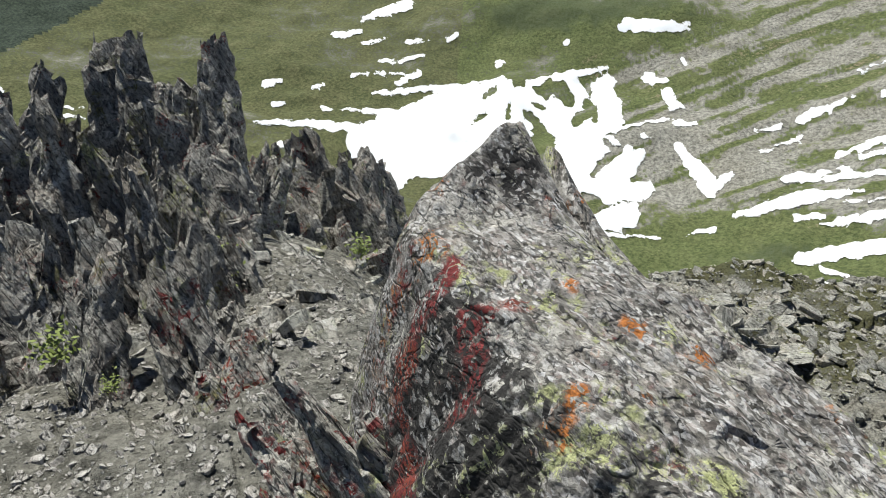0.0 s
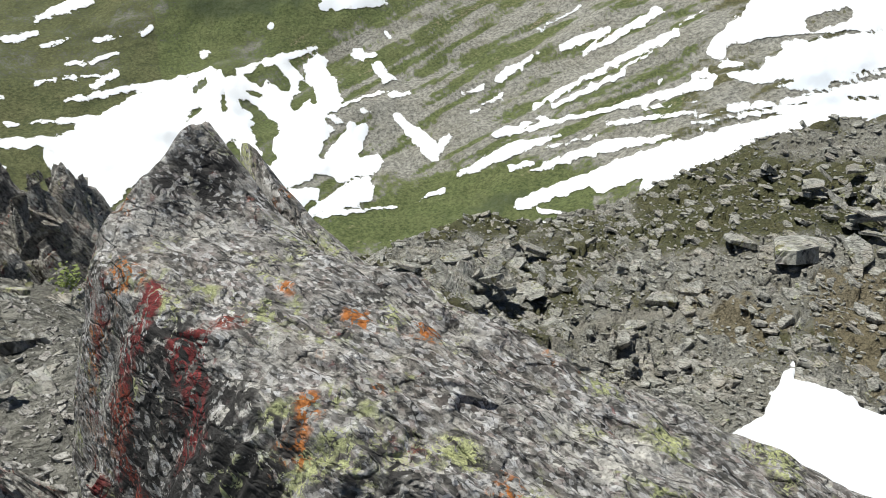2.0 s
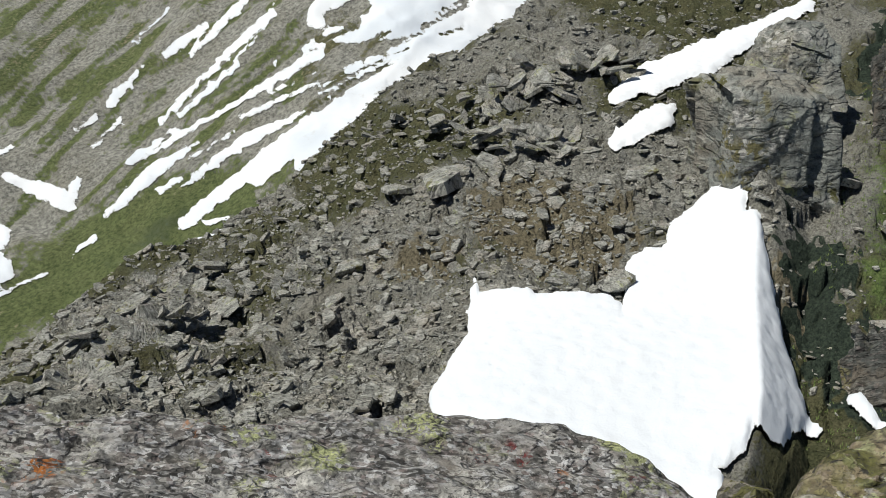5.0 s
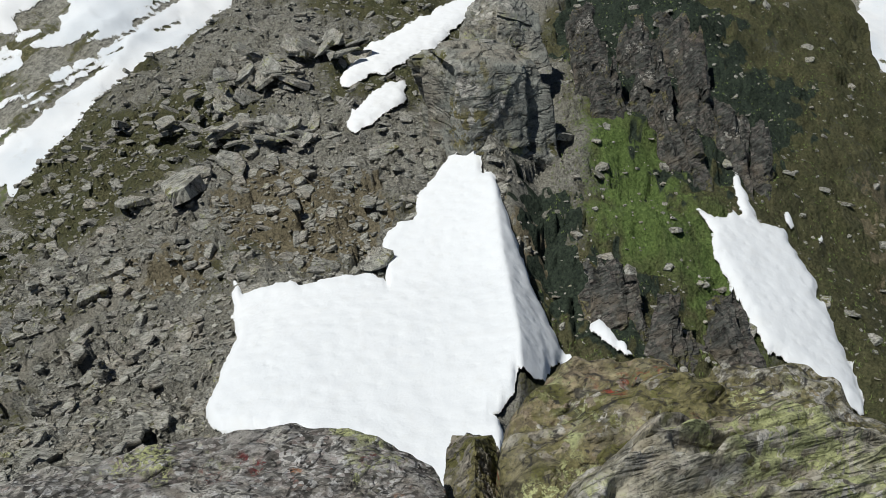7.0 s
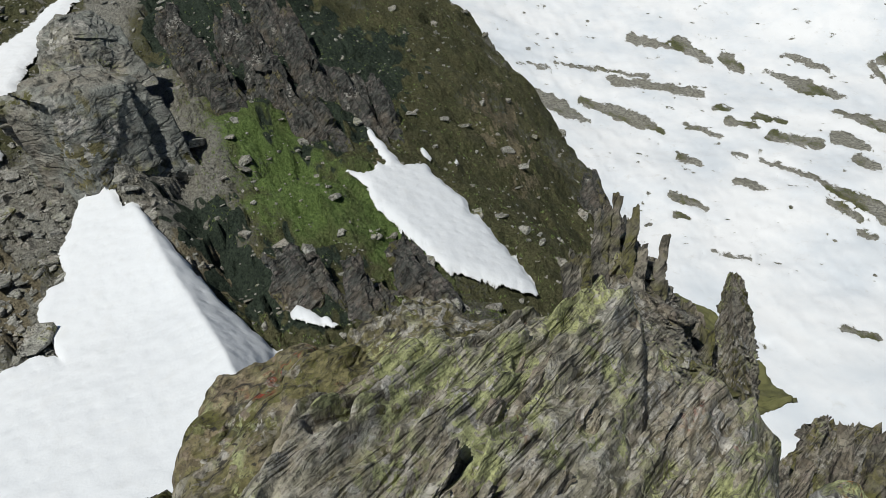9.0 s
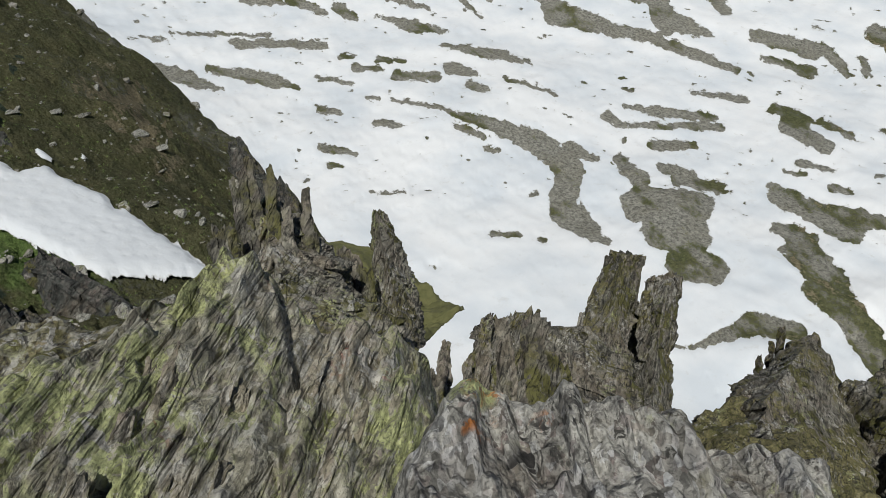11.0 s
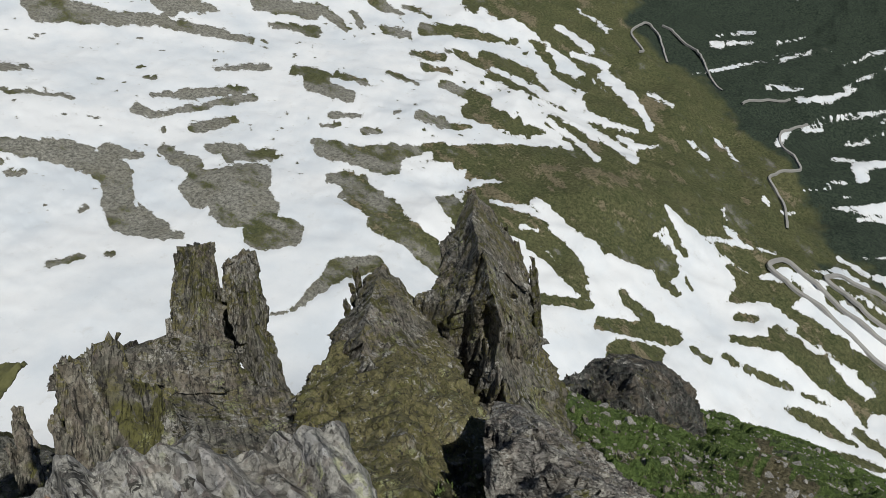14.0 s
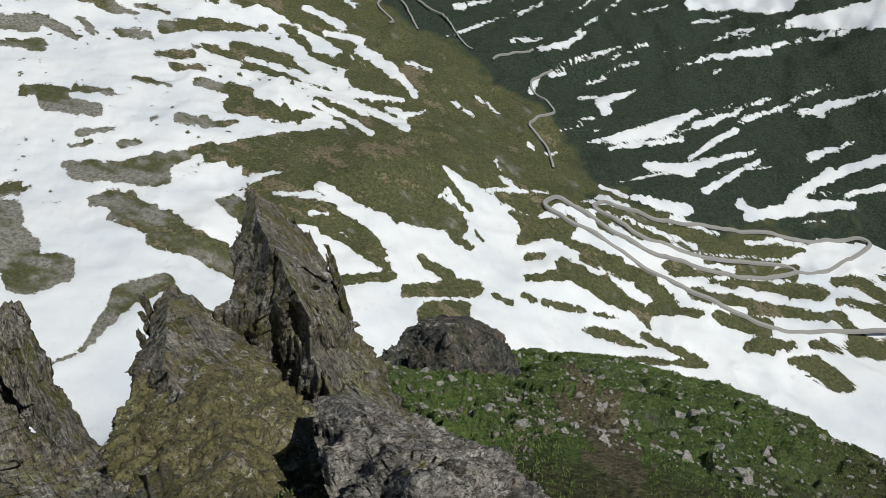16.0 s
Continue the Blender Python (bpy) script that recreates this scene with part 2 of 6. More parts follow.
ROCK_GREY = rock_material("grey_schist", (0.10, 0.096, 0.088), (0.36, 0.345, 0.31), 1.3, yellow=0.07, red=0.06, pale=0.35, moss=0.1, across=4.0, mottle=0.6)
ROCK_BLOCK = rock_material("pale_schist", (0.12, 0.115, 0.104), (0.40, 0.382, 0.345), 1.5, yellow=0.06, orange=0.0001, pale=0.5, moss=0.1, zones=True, beds=(35, 78), along=0.9, across=1.2, mottle=1.2, cracks=0.5)
ROCK_CRAG = rock_material("crag_schist", (0.07, 0.067, 0.055), (0.25, 0.236, 0.195), 0.6, yellow=0.05, pale=0.28, moss=0.4, beds=(60, 80), along=0.6, across=3.4)
ROCK_MOSS = rock_material("mossy_schist", (0.085, 0.08, 0.04), (0.23, 0.21, 0.12), 0.7, yellow=0.1, pale=0.48, moss=0.85, brown=0.3, along=1.1, across=1.7)
ROCK_DUSK = rock_material("tilted_schist", (0.075, 0.072, 0.067), (0.26, 0.248, 0.23), 0.9, pale=0.4, moss=0.12, beds=(160, 35), along=0.8, across=2.8)
ROCK_SPINE = rock_material("banded_schist", (0.10, 0.094, 0.076), (0.33, 0.31, 0.255), 1.2, yellow=0.12, pale=0.28, moss=0.35, beds=(55, 80), along=0.5, across=3.6)
ROCK_TOWER = rock_material("tower_schist", (0.13, 0.138, 0.126), (0.3, 0.31, 0.28), 0.16, yellow=0.08, pale=0.25, moss=0.25, beds=(250, 20), along=0.8, across=2.6, mottle=0.25, cracks=0.5)
# dark rock, darker still to carry the shade of the gully crags in its colour
ROCK_DARK = rock_material("shade_dark_schist", (0.026, 0.028, 0.026), (0.095, 0.099, 0.09), 0.3, pale=0.1, moss=0.2)
LEAF = plain_material("alpine_leaf", (0.09, 0.13, 0.02), (0.22, 0.26, 0.06), 30, 0.7, 0.002)
TURF = plain_material("ridge_turf", (0.055, 0.065, 0.02), (0.19, 0.18, 0.075), 7.0, 0.9, 0.04)
BLADE = plain_material("alpine_grass", (0.1, 0.15, 0.034), (0.25, 0.32, 0.1), 0.8, 0.8, 0.002)

# ---- shape helpers ----
def lattice(ix, iy, iz, seed):
    h = (ix * 374761393 + iy * 668265263 + iz * 2147483647 + seed * 1274126177) & 0xFFFFFFFF
    h = ((h ^ (h >> 13)) * 1103515245) & 0xFFFFFFFF
    h = ((h ^ (h >> 16)) * 2246822519) & 0xFFFFFFFF
    return ((h ^ (h >> 15)) & 0xFFFF) / 32767.5 - 1.0


def vnoise(x, y, z, seed=0):
    x, y, z = np.broadcast_arrays(np.asarray(x, float), np.asarray(y, float), np.asarray(z, float))
    ix, iy, iz = (np.floor(c).astype(np.int64) for c in (x, y, z))
    fx, fy, fz = x - ix, y - iy, z - iz
    fx, fy, fz = (c * c * (3 - 2 * c) for c in (fx, fy, fz))
    total = 0
    for a in (0, 1):
        for b in (0, 1):
            for c in (0, 1):
                w = (fx if a else 1 - fx) * (fy if b else 1 - fy) * (fz if c else 1 - fz)
                total = total + w * lattice(ix + a, iy + b, iz + c, seed)
    return total


def fbm(x, y, z=0.0, octaves=4, seed=0, gain=0.5):
    total, amp = 0, 1.0
    for o in range(octaves):
        f = 2.03 ** o
        total = total + amp * vnoise(np.asarray(x) * f + 17.3 * o, np.asarray(y) * f - 5.1 * o, np.asarray(z) * f + 3.7 * o, seed + o)
        amp *= gain
    return total


def ridged(x, y, z=0.0, octaves=4, seed=0, gain=0.5):
    total, amp = 0, 1.0
    for o in range(octaves):
        f = 2.03 ** o
        total = total + amp * (1 - 2 * np.abs(vnoise(np.asarray(x) * f + 7.3 * o, np.asarray(y) * f, np.asarray(z) * f, seed + o)))
        amp *= gain
    return total


def sheet(name, verts, quads, material, smooth=True, attrs=None):
    """A mesh object from arrays of vertices and quads."""
    me = bpy.data.meshes.new(name)
    verts, quads = np.asarray(verts, np.float32), np.asarray(quads, np.int32)
    me.vertices.add(len(verts))
    me.vertices.foreach_set("co", verts.ravel())
    me.loops.add(quads.size)
    me.loops.foreach_set("vertex_index", quads.ravel())
    me.polygons.add(len(quads))
    me.polygons.foreach_set("loop_start", np.arange(0, quads.size, quads.shape[1], dtype=np.int32))
    me.polygons.foreach_set("loop_total", np.full(len(quads), quads.shape[1], np.int32))
    me.polygons.foreach_set("use_smooth", np.full(len(quads), smooth))
    for key, values in (attrs or {}).items():
        me.attributes.new(key, "FLOAT", "POINT").data.foreach_set("value", np.asarray(values, np.float32))
    me.update(calc_edges=True)
    me.validate()
    me.materials.append(material)
    return new(name, me)


def grid_quads(rows, cols, wrap=False):
    r = np.arange(rows - 1)[:, None]
    c = np.arange(cols if wrap else cols - 1)[None, :]
    c2 = (c + 1) % cols
    return np.stack([r * cols + c + 0 * r, r * cols + c2, (r + 1) * cols + c2, (r + 1) * cols + c], -1).reshape(-1, 4)


def curve(x, knots):
    """Smooth run through knots (x, value)."""
    xs, ys = np.array([k[0] for k in knots], float), np.array([k[1] for k in knots], float)
    x = np.asarray(x, float)
    i = np.clip(np.searchsorted(xs, x) - 1, 0, len(xs) - 2)
    m = np.gradient(ys, xs)
    h = xs[i + 1] - xs[i]
    t = np.clip((x - xs[i]) / h, 0, 1)
    return ((2 * t ** 3 - 3 * t ** 2 + 1) * ys[i] + (t ** 3 - 2 * t ** 2 + t) * h * m[i]
            + (3 * t ** 2 - 2 * t ** 3) * ys[i + 1] + (t ** 3 - t ** 2) * h * m[i + 1])


def facets(x, y, z, seed=0, flat=False):
    """Broken plane faces: each cell of space has its own level and tilt. About -1 to 1."""
    x, y, z = (np.array(c, np.float32) for c in np.broadcast_arrays(x, y, z))
    ix, iy, iz = (np.floor(c).astype(np.int64) for c in (x, y, z))
    best, val = np.full(x.shape, 99.0, np.float32), np.zeros(x.shape, np.float32)
    for a in (-1, 0, 1):
        for b in (-1, 0, 1):
            for c in ((0,) if flat else (-1, 0, 1)):
                jx, jy, jz = ix + a, iy + b, iz + c
                h = (jx * 374761393 + jy * 668265263 + jz * 2147483647 + seed * 1274126177) & 0xFFFFFFFF
                h = ((h ^ (h >> 13)) * 1103515245) & 0xFFFFFFFF
                h = (h ^ (h >> 16)) * 2246822519
                h = (h ^ (h >> 15)) & 0xFFFFFFFFFFFF
                dx = x - jx - 0.5 - 0.42 * ((h & 255) / np.float32(127.5) - 1)
                dy = y - jy - 0.5 - 0.42 * (((h >> 8) & 255) / np.float32(127.5) - 1)
                dz = 0 if flat else z - jz - 0.5 - 0.42 * (((h >> 16) & 255) / np.float32(127.5) - 1)
                d = dx * dx + dy * dy + dz * dz
                near = d < best
                v = 0.6 * (((h >> 20) & 255) / np.float32(127.5) - 1) + 0.7 * (dx * (((h >> 24) & 255) / np.float32(127.5) - 1) + dy * (((h >> 30) & 255) / np.float32(127.5) - 1))
                best, val = np.where(near, d, best), np.where(near, v, val)
    return val.astype(float)


def spots(az, el, rows, rough=0.5, seed=3, freq=1.1):
    """Largest of a set of ragged ellipses: bearing, dip, half length, half width, tilt in degrees. Above 0 is inside."""
    n1 = fbm(az * freq, el * freq * 1.6, 0, 5, seed, 0.6)
    n2 = fbm(az * freq + 40, el * freq * 1.6, 0, 5, seed + 9, 0.6)
    n3 = fbm(az * freq * 2.6, el * freq * 4.5, 0, 2, seed + 19, 0.6)
    best = np.full(az.shape, -9.0)
    for a, e, ha, hb, tilt in rows:
        dx, dy = (az - a) * math.cos(radians(e)), el - e
        size = min(1.0, 0.3 + 0.5 * hb)
        dx, dy = dx + rough * n1 * size * 1.5, dy + rough * 0.6 * n2 * size
        c, s = math.cos(radians(tilt)), math.sin(radians(tilt))
        u, v = dx * c + dy * s, -dx * s + dy * c
        d = 1 - np.sqrt((u / ha) ** 2 + (v / hb) ** 2)
        best = np.maximum(best, d * hb + 0.16 * size * n3)
    return best


def strokes(az, el, rows, rough=0.16, seed=3):
    """Largest of a set of tapered strokes with ragged edges: bearing and dip of both ends, half width at both ends, in degrees. Above 0 is inside."""
    ax = az + 1.2 * rough * fbm(az * 1.7, el * 2.2, 0, 4, seed, 0.6)
    ey = el + 0.7 * rough * fbm(az * 1.7 + 40, el * 2.2, 0, 4, seed + 9, 0.6)
    fray = rough * 0.3 * fbm(az * 4.3, el * 7.5, 0, 2, seed + 19, 0.6)
    best = np.full(az.shape, -9.0)
    for a0, e0, a1, e1, w0, w1 in rows:
        edge = max(w0, w1) + 1.5
        near = (ax > min(a0, a1) - 1.3 * edge) & (ax < max(a0, a1) + 1.3 * edge) & (ey > min(e0, e1) - edge) & (ey < max(e0, e1) + edge)
        k = math.cos(radians(0.5 * (e0 + e1)))
        ux, uy = (a1 - a0) * k, e1 - e0
        px, py = (ax[near] - a0) * k, ey[near] - e0
        t = np.clip((px * ux + py * uy) / (ux * ux + uy * uy + 1e-6), 0, 1)
        d = w0 + (w1 - w0) * t - np.hypot(px - t * ux, py - t * uy)
        best[near] = np.maximum(best[near], d + fray[near] * min(1, 0.25 + 2 * max(w0, w1)))
    return best


# ---- terrain: bearings and dips are taken from the summit, in degrees ----
NORTH_SNOW_A = [
    (-7.2, -24.1, 1.6, -21.1, 1.54, 2.16), (-6.0, -27.0, -4.0, -24.8, 1.31, 1.90), (-1.7, -24.2, 5.4, -21.0, 2.32, 2.02), (0.3, -21.5, 3.8, -19.1, 1.17, 0.55),
    (0.5, -19.9, 3.6, -18.5, 0.46, 0.16), (-6.7, -20.3, 0.1, -19.5, 0.14, 0.35), (-11.4, -22.9, -6.7, -23.0, 0.14, 0.44), (-10.8, -21.5, -7.5, -21.6, 0.10, 0.14),
    (-7.5, -21.6, -5.3, -21.8, 0.11, 0.44), (5.5, -18.7, 8.5, -17.8, 0.28, 0.28), (8.5, -17.8, 11.5, -16.8, 0.32, 0.12), (8.7, -17.9, 10.2, -19.5, 0.53, 0.58),
    (11.6, -17.9, 11.8, -19.4, 0.66, 0.66), (8.8, -20.3, 9.4, -25.3, 1.56, 1.68), (5.4, -21.2, 8.3, -25.7, 1.61, 1.67), (12.4, -19.4, 13.2, -20.9, 0.75, 0.34),
]
NORTH_SNOW_B = [
    (10.8, -22.5, 11.5, -23.6, 1.59, 1.05), (13.3, -21.0, 17.7, -19.3, 0.13, 0.08), (9.4, -26.2, 13.3, -23.1, 0.84, 0.68), (15.2, -22.7, 13.6, -26.1, 0.51, 0.60),
    (16.5, -24.9, 13.4, -26.4, 0.52, 0.26), (11.1, -29.1, 15.4, -27.3, 0.34, 0.95), (15.4, -27.5, 15.8, -26.4, 0.60, 0.34), (11.5, -29.3, 18.4, -28.3, 0.17, 0.09),
    (10.0, -28.2, 11.5, -27.4, 0.42, 0.26), (14.3, -17.0, 16.0, -17.0, 0.33, 0.21), (14.7, -17.2, 15.0, -17.7, 0.33, 0.12), (16.2, -17.8, 16.9, -18.7, 0.33, 0.38),
    (16.8, -18.7, 17.8, -18.7, 0.25, 0.13), (16.8, -15.5, 17.1, -15.7, 0.21, 0.16), (17.4, -19.9, 18.8, -19.7, 0.21, 0.17), (15.1, -21.2, 15.9, -21.3, 0.17, 0.13),
]
NORTH_SNOW_C = [
    (18.1, -21.6, 21.1, -23.8, 0.34, 0.73), (21.3, -24.2, 22.4, -22.5, 0.39, 0.17), (20.3, -27.7, 22.4, -26.7, 0.09, 0.22), (-7.8, -15.1, -4.2, -13.8, 0.17, 0.42),
    (12.1, -13.7, 16.5, -13.2, 0.52, 0.32), (8.1, -15.5, 8.2, -15.4, 0.20, 0.16), (-1.1, -16.1, -0.4, -15.7, 0.11, 0.15), (3.1, -17.5, 3.4, -17.4, 0.16, 0.16),
    (-9.7, -16.2, -7.8, -15.9, 0.27, 0.17), (-7.7, -16.8, -5.9, -16.2, 0.07, 0.14), (-4.3, -16.4, -2.4, -16.2, 0.18, 0.15), (-4.6, -17.9, -2.9, -17.3, 0.18, 0.15),
    (-6.2, -18.0, -5.1, -17.9, 0.11, 0.11), (-4.7, -19.4, -3.1, -18.7, 0.22, 0.30), (-8.3, -19.1, -7.2, -18.9, 0.14, 0.14), (-6.6, -18.8, -5.9, -18.8, 0.18, 0.18),
]
NORTH_SNOW_D = [
    (-5.2, -18.7, -4.3, -18.7, 0.11, 0.11), (25.9, -17.9, 28.5, -15.7, 0.38, 0.16), (23.3, -19.3, 24.7, -18.6, 0.17, 0.21), (24.0, -20.6, 26.3, -19.1, 0.09, 0.17),
    (30.2, -15.2, 33.2, -13.4, 0.33, 0.32), (31.9, -15.4, 36.7, -11.6, 0.20, 0.35), (28.9, -19.6, 38.2, -12.8, 0.17, 0.35), (38.3, -12.2, 39.9, -10.9, 0.08, 0.08),
    (30.5, -19.4, 35.1, -16.2, 0.17, 0.24), (35.0, -16.0, 37.0, -14.4, 0.12, 0.08), (26.3, -22.1, 29.8, -20.3, 0.34, 0.13), (27.0, -22.0, 35.7, -18.5, 0.17, 0.25),
    (35.7, -18.5, 41.3, -15.9, 0.25, 0.43), (23.6, -25.4, 27.5, -23.1, 0.17, 0.56), (27.5, -23.1, 31.3, -21.4, 0.56, 0.08), (27.9, -24.4, 30.6, -23.5, 0.26, 0.09),
]
NORTH_SNOW_E = [
    (29.4, -24.5, 35.1, -21.6, 0.13, 0.50), (35.1, -21.6, 39.6, -20.1, 0.50, 0.16), (30.4, -22.6, 34.4, -20.9, 0.13, 0.12), (34.9, -20.0, 41.1, -17.9, 0.17, 0.20),
    (37.4, -18.4, 40.9, -17.2, 0.12, 0.08), (29.1, -27.1, 35.1, -23.8, 0.48, 0.55), (35.2, -24.2, 40.7, -20.9, 0.93, 0.88), (39.0, -22.8, 44.1, -19.5, 0.74, 1.09),
    (40.9, -21.5, 44.2, -19.9, 1.21, 1.56), (43.8, -18.6, 53.8, -13.8, 0.97, 1.18), (41.7, -18.6, 47.7, -16.9, 0.63, 0.81), (41.4, -13.3, 43.7, -10.7, 0.76, 1.09),
    (46.1, -13.5, 52.9, -11.4, 1.46, 1.66), (43.7, -10.7, 51.8, -8.6, 1.45, 1.31), (47.0, -14.9, 53.3, -12.6, 0.59, 1.50), (42.7, -15.0, 46.4, -14.4, 0.15, 0.81),
]
NORTH_SNOW_F = [
    (40.1, -15.5, 41.0, -15.0, 0.20, 0.19), (41.7, -14.5, 42.6, -14.1, 0.19, 0.19), (37.9, -16.5, 38.1, -16.3, 0.16, 0.16), (29.8, -28.8, 32.0, -28.0, 0.56, 0.17),
    (30.9, -27.3, 32.6, -27.2, 0.26, 0.17), (28.4, -14.1, 31.2, -12.0, 0.08, 0.12), (48.2, -14.2, 58.3, -11.9, 2.05, 1.00), (46.4, -13.4, 52.3, -12.5, 1.63, 1.60),
    (43.9, -17.5, 52.5, -14.9, 0.76, 1.54), (39.2, -23.9, 45.2, -20.0, 0.78, 1.11), (41.8, -12.7, 43.6, -11.9, 0.37, 0.61), (40.3, -15.6, 41.7, -15.2, 0.17, 0.21),
    (41.9, -14.5, 43.2, -14.1, 0.21, 0.21), (52.3, -12.9, 60.1, -10.3, 1.60, 1.13), (11.4, -18.4, 12.6, -20.7, 0.90, 0.79), (10.2, -22.3, 11.7, -24.8, 1.69, 0.94),
]
NORTH_SNOW_G = [
    (8.3, -26.0, 10.6, -26.0, 0.98, 0.65), (14.2, -23.6, 13.1, -25.4, 0.82, 0.89), (16.2, -25.2, 13.8, -25.7, 0.76, 0.52), (15.3, -27.1, 11.9, -28.7, 0.84, 0.44),
    (9.9, -28.2, 7.2, -29.2, 0.65, 0.52), (6.6, -30.8, 11.1, -30.7, 0.62, 0.22), (6.4, -31.5, 9.0, -31.9, 0.31, 0.14), (-15.2, -19.8, -13.8, -19.5, 0.28, 0.16),
    (-14.5, -21.3, -13.7, -21.1, 0.16, 0.12), (-16.1, -22.6, -13.7, -22.6, 0.16, 0.21), (-13.7, -22.6, -9.4, -22.8, 0.21, 0.30), (-9.4, -22.8, -6.8, -23.4, 0.30, 0.26),
    (-11.4, -20.0, -10.7, -19.9, 0.12, 0.12), (-14.5, -24.2, -12.6, -24.4, 0.21, 0.29), (-12.6, -24.0, -11.5, -24.4, 0.25, 0.21), (-29.7, -20.7, -28.3, -20.9, 0.07, 0.07),
]
NORTH_SNOW_H = [
    (-30.0, -21.3, -28.5, -21.5, 0.14, 0.11), (-33.3, -19.1, -33.1, -19.6, 0.20, 0.17),
]
NORTH_SNOW_I = [
    (10.1, -21.5, 13.2, -22.4, 0.87, 0.51), (12.0, -21.2, 10.9, -20.2, 0.71, 0.70), (14.3, -22.5, 14.3, -25.6, 0.52, 0.75), (10.0, -25.4, 12.3, -25.4, 0.89, 0.66), (8.0, -28.0, 11.2, -27.7, 0.63, 0.51),
]
NORTH_BARE_A = [
    (2.3, -19.9, 3.0, -19.3, 0.21, 0.27), (1.5, -22.1, 2.4, -21.3, 0.09, 0.15), (4.3, -20.3, 4.4, -21.4, 0.21, 0.18), (7.4, -18.7, 9.1, -19.5, 0.42, 0.43),
    (8.2, -18.5, 8.9, -19.3, 0.36, 0.43), (9.9, -20.9, 11.0, -19.8, 0.50, 0.43), (11.0, -20.0, 11.3, -20.7, 0.31, 0.25), (5.9, -20.9, 7.9, -22.8, 0.27, 0.56),
    (7.2, -22.8, 7.7, -25.0, 0.68, 0.44), (6.3, -20.1, 7.1, -20.4, 0.15, 0.12), (5.4, -20.6, 5.8, -20.7, 0.12, 0.12), (12.2, -21.9, 13.3, -22.5, 0.16, 0.19),
    (47.0, -10.7, 48.6, -9.7, 0.53, 0.45), (42.6, -13.5, 44.9, -12.6, 0.53, 0.62), (43.8, -16.0, 47.3, -14.3, 0.27, 0.07), (44.7, -16.3, 47.3, -15.3, 0.23, 0.07),
]
NORTH_BARE_B = [
    (41.2, -18.4, 48.2, -15.7, 0.20, 0.07), (42.2, -18.8, 47.5, -16.5, 0.28, 0.04), (36.2, -20.6, 42.2, -18.7, 0.25, 0.20), (50.4, -13.2, 53.1, -12.1, 0.07, 0.10),
    (47.6, -18.5, 48.8, -18.0, 0.30, 0.22), (50.7, -14.8, 51.9, -14.3, 0.07, 0.07), (45.6, -15.8, 49.5, -14.5, 0.37, 0.08), (49.4, -14.2, 52.7, -12.7, 0.12, 0.16),
    (51.2, -14.7, 52.4, -14.2, 0.08, 0.08), (11.9, -24.8, 13.4, -22.6, 0.22, 0.37), (10.4, -19.5, 11.2, -19.8, 0.35, 0.21),
]
BASIN_BARE_A = [
    (115.3, -21.1, 122.0, -21.8, 0.33, 0.33), (116.5, -18.1, 119.1, -18.6, 0.36, 0.20), (119.9, -18.4, 122.3, -19.6, 0.53, 0.20), (123.4, -19.3, 124.5, -20.0, 0.41, 0.25),
    (126.3, -20.0, 129.2, -20.8, 0.12, 0.45), (129.2, -20.8, 131.9, -21.3, 0.45, 0.08), (127.4, -18.8, 130.5, -19.6, 0.20, 0.16), (133.0, -18.9, 134.5, -20.2, 0.24, 0.12),
    (133.6, -18.5, 135.1, -18.8, 0.32, 0.24), (131.5, -22.2, 135.6, -22.8, 0.16, 0.40), (135.6, -22.8, 138.7, -23.4, 0.40, 0.12), (123.1, -22.7, 124.2, -22.8, 0.17, 0.17),
    (124.3, -23.6, 126.6, -23.9, 0.25, 0.17), (126.1, -23.1, 128.4, -23.3, 0.21, 0.12), (127.5, -24.3, 130.8, -24.5, 0.34, 0.37), (131.9, -23.8, 134.2, -24.3, 0.41, 0.20),
]
BASIN_BARE_B = [
    (133.6, -25.1, 135.2, -25.5, 0.33, 0.21), (121.2, -24.1, 123.8, -24.7, 0.17, 0.13), (125.0, -25.8, 125.9, -25.9, 0.13, 0.13), (120.9, -26.4, 122.6, -26.8, 0.26, 0.17),
    (125.7, -27.8, 127.7, -28.0, 0.30, 0.17), (120.8, -29.2, 123.7, -30.0, 0.35, 0.17), (121.2, -30.6, 122.5, -30.8, 0.22, 0.13), (108.9, -22.0, 111.4, -23.1, 0.32, 0.62),
    (111.4, -23.3, 113.5, -24.1, 0.50, 0.08), (112.8, -22.6, 117.7, -24.0, 0.25, 0.59), (117.7, -24.0, 119.6, -24.7, 0.42, 0.08), (127.1, -26.1, 131.9, -26.9, 0.13, 0.17),
    (131.9, -27.1, 136.3, -28.3, 0.21, 0.50), (136.3, -28.3, 139.8, -29.4, 0.58, 0.90), (139.8, -29.4, 142.7, -31.2, 0.82, 0.97), (142.7, -31.2, 142.3, -33.8, 0.97, 1.10),
]
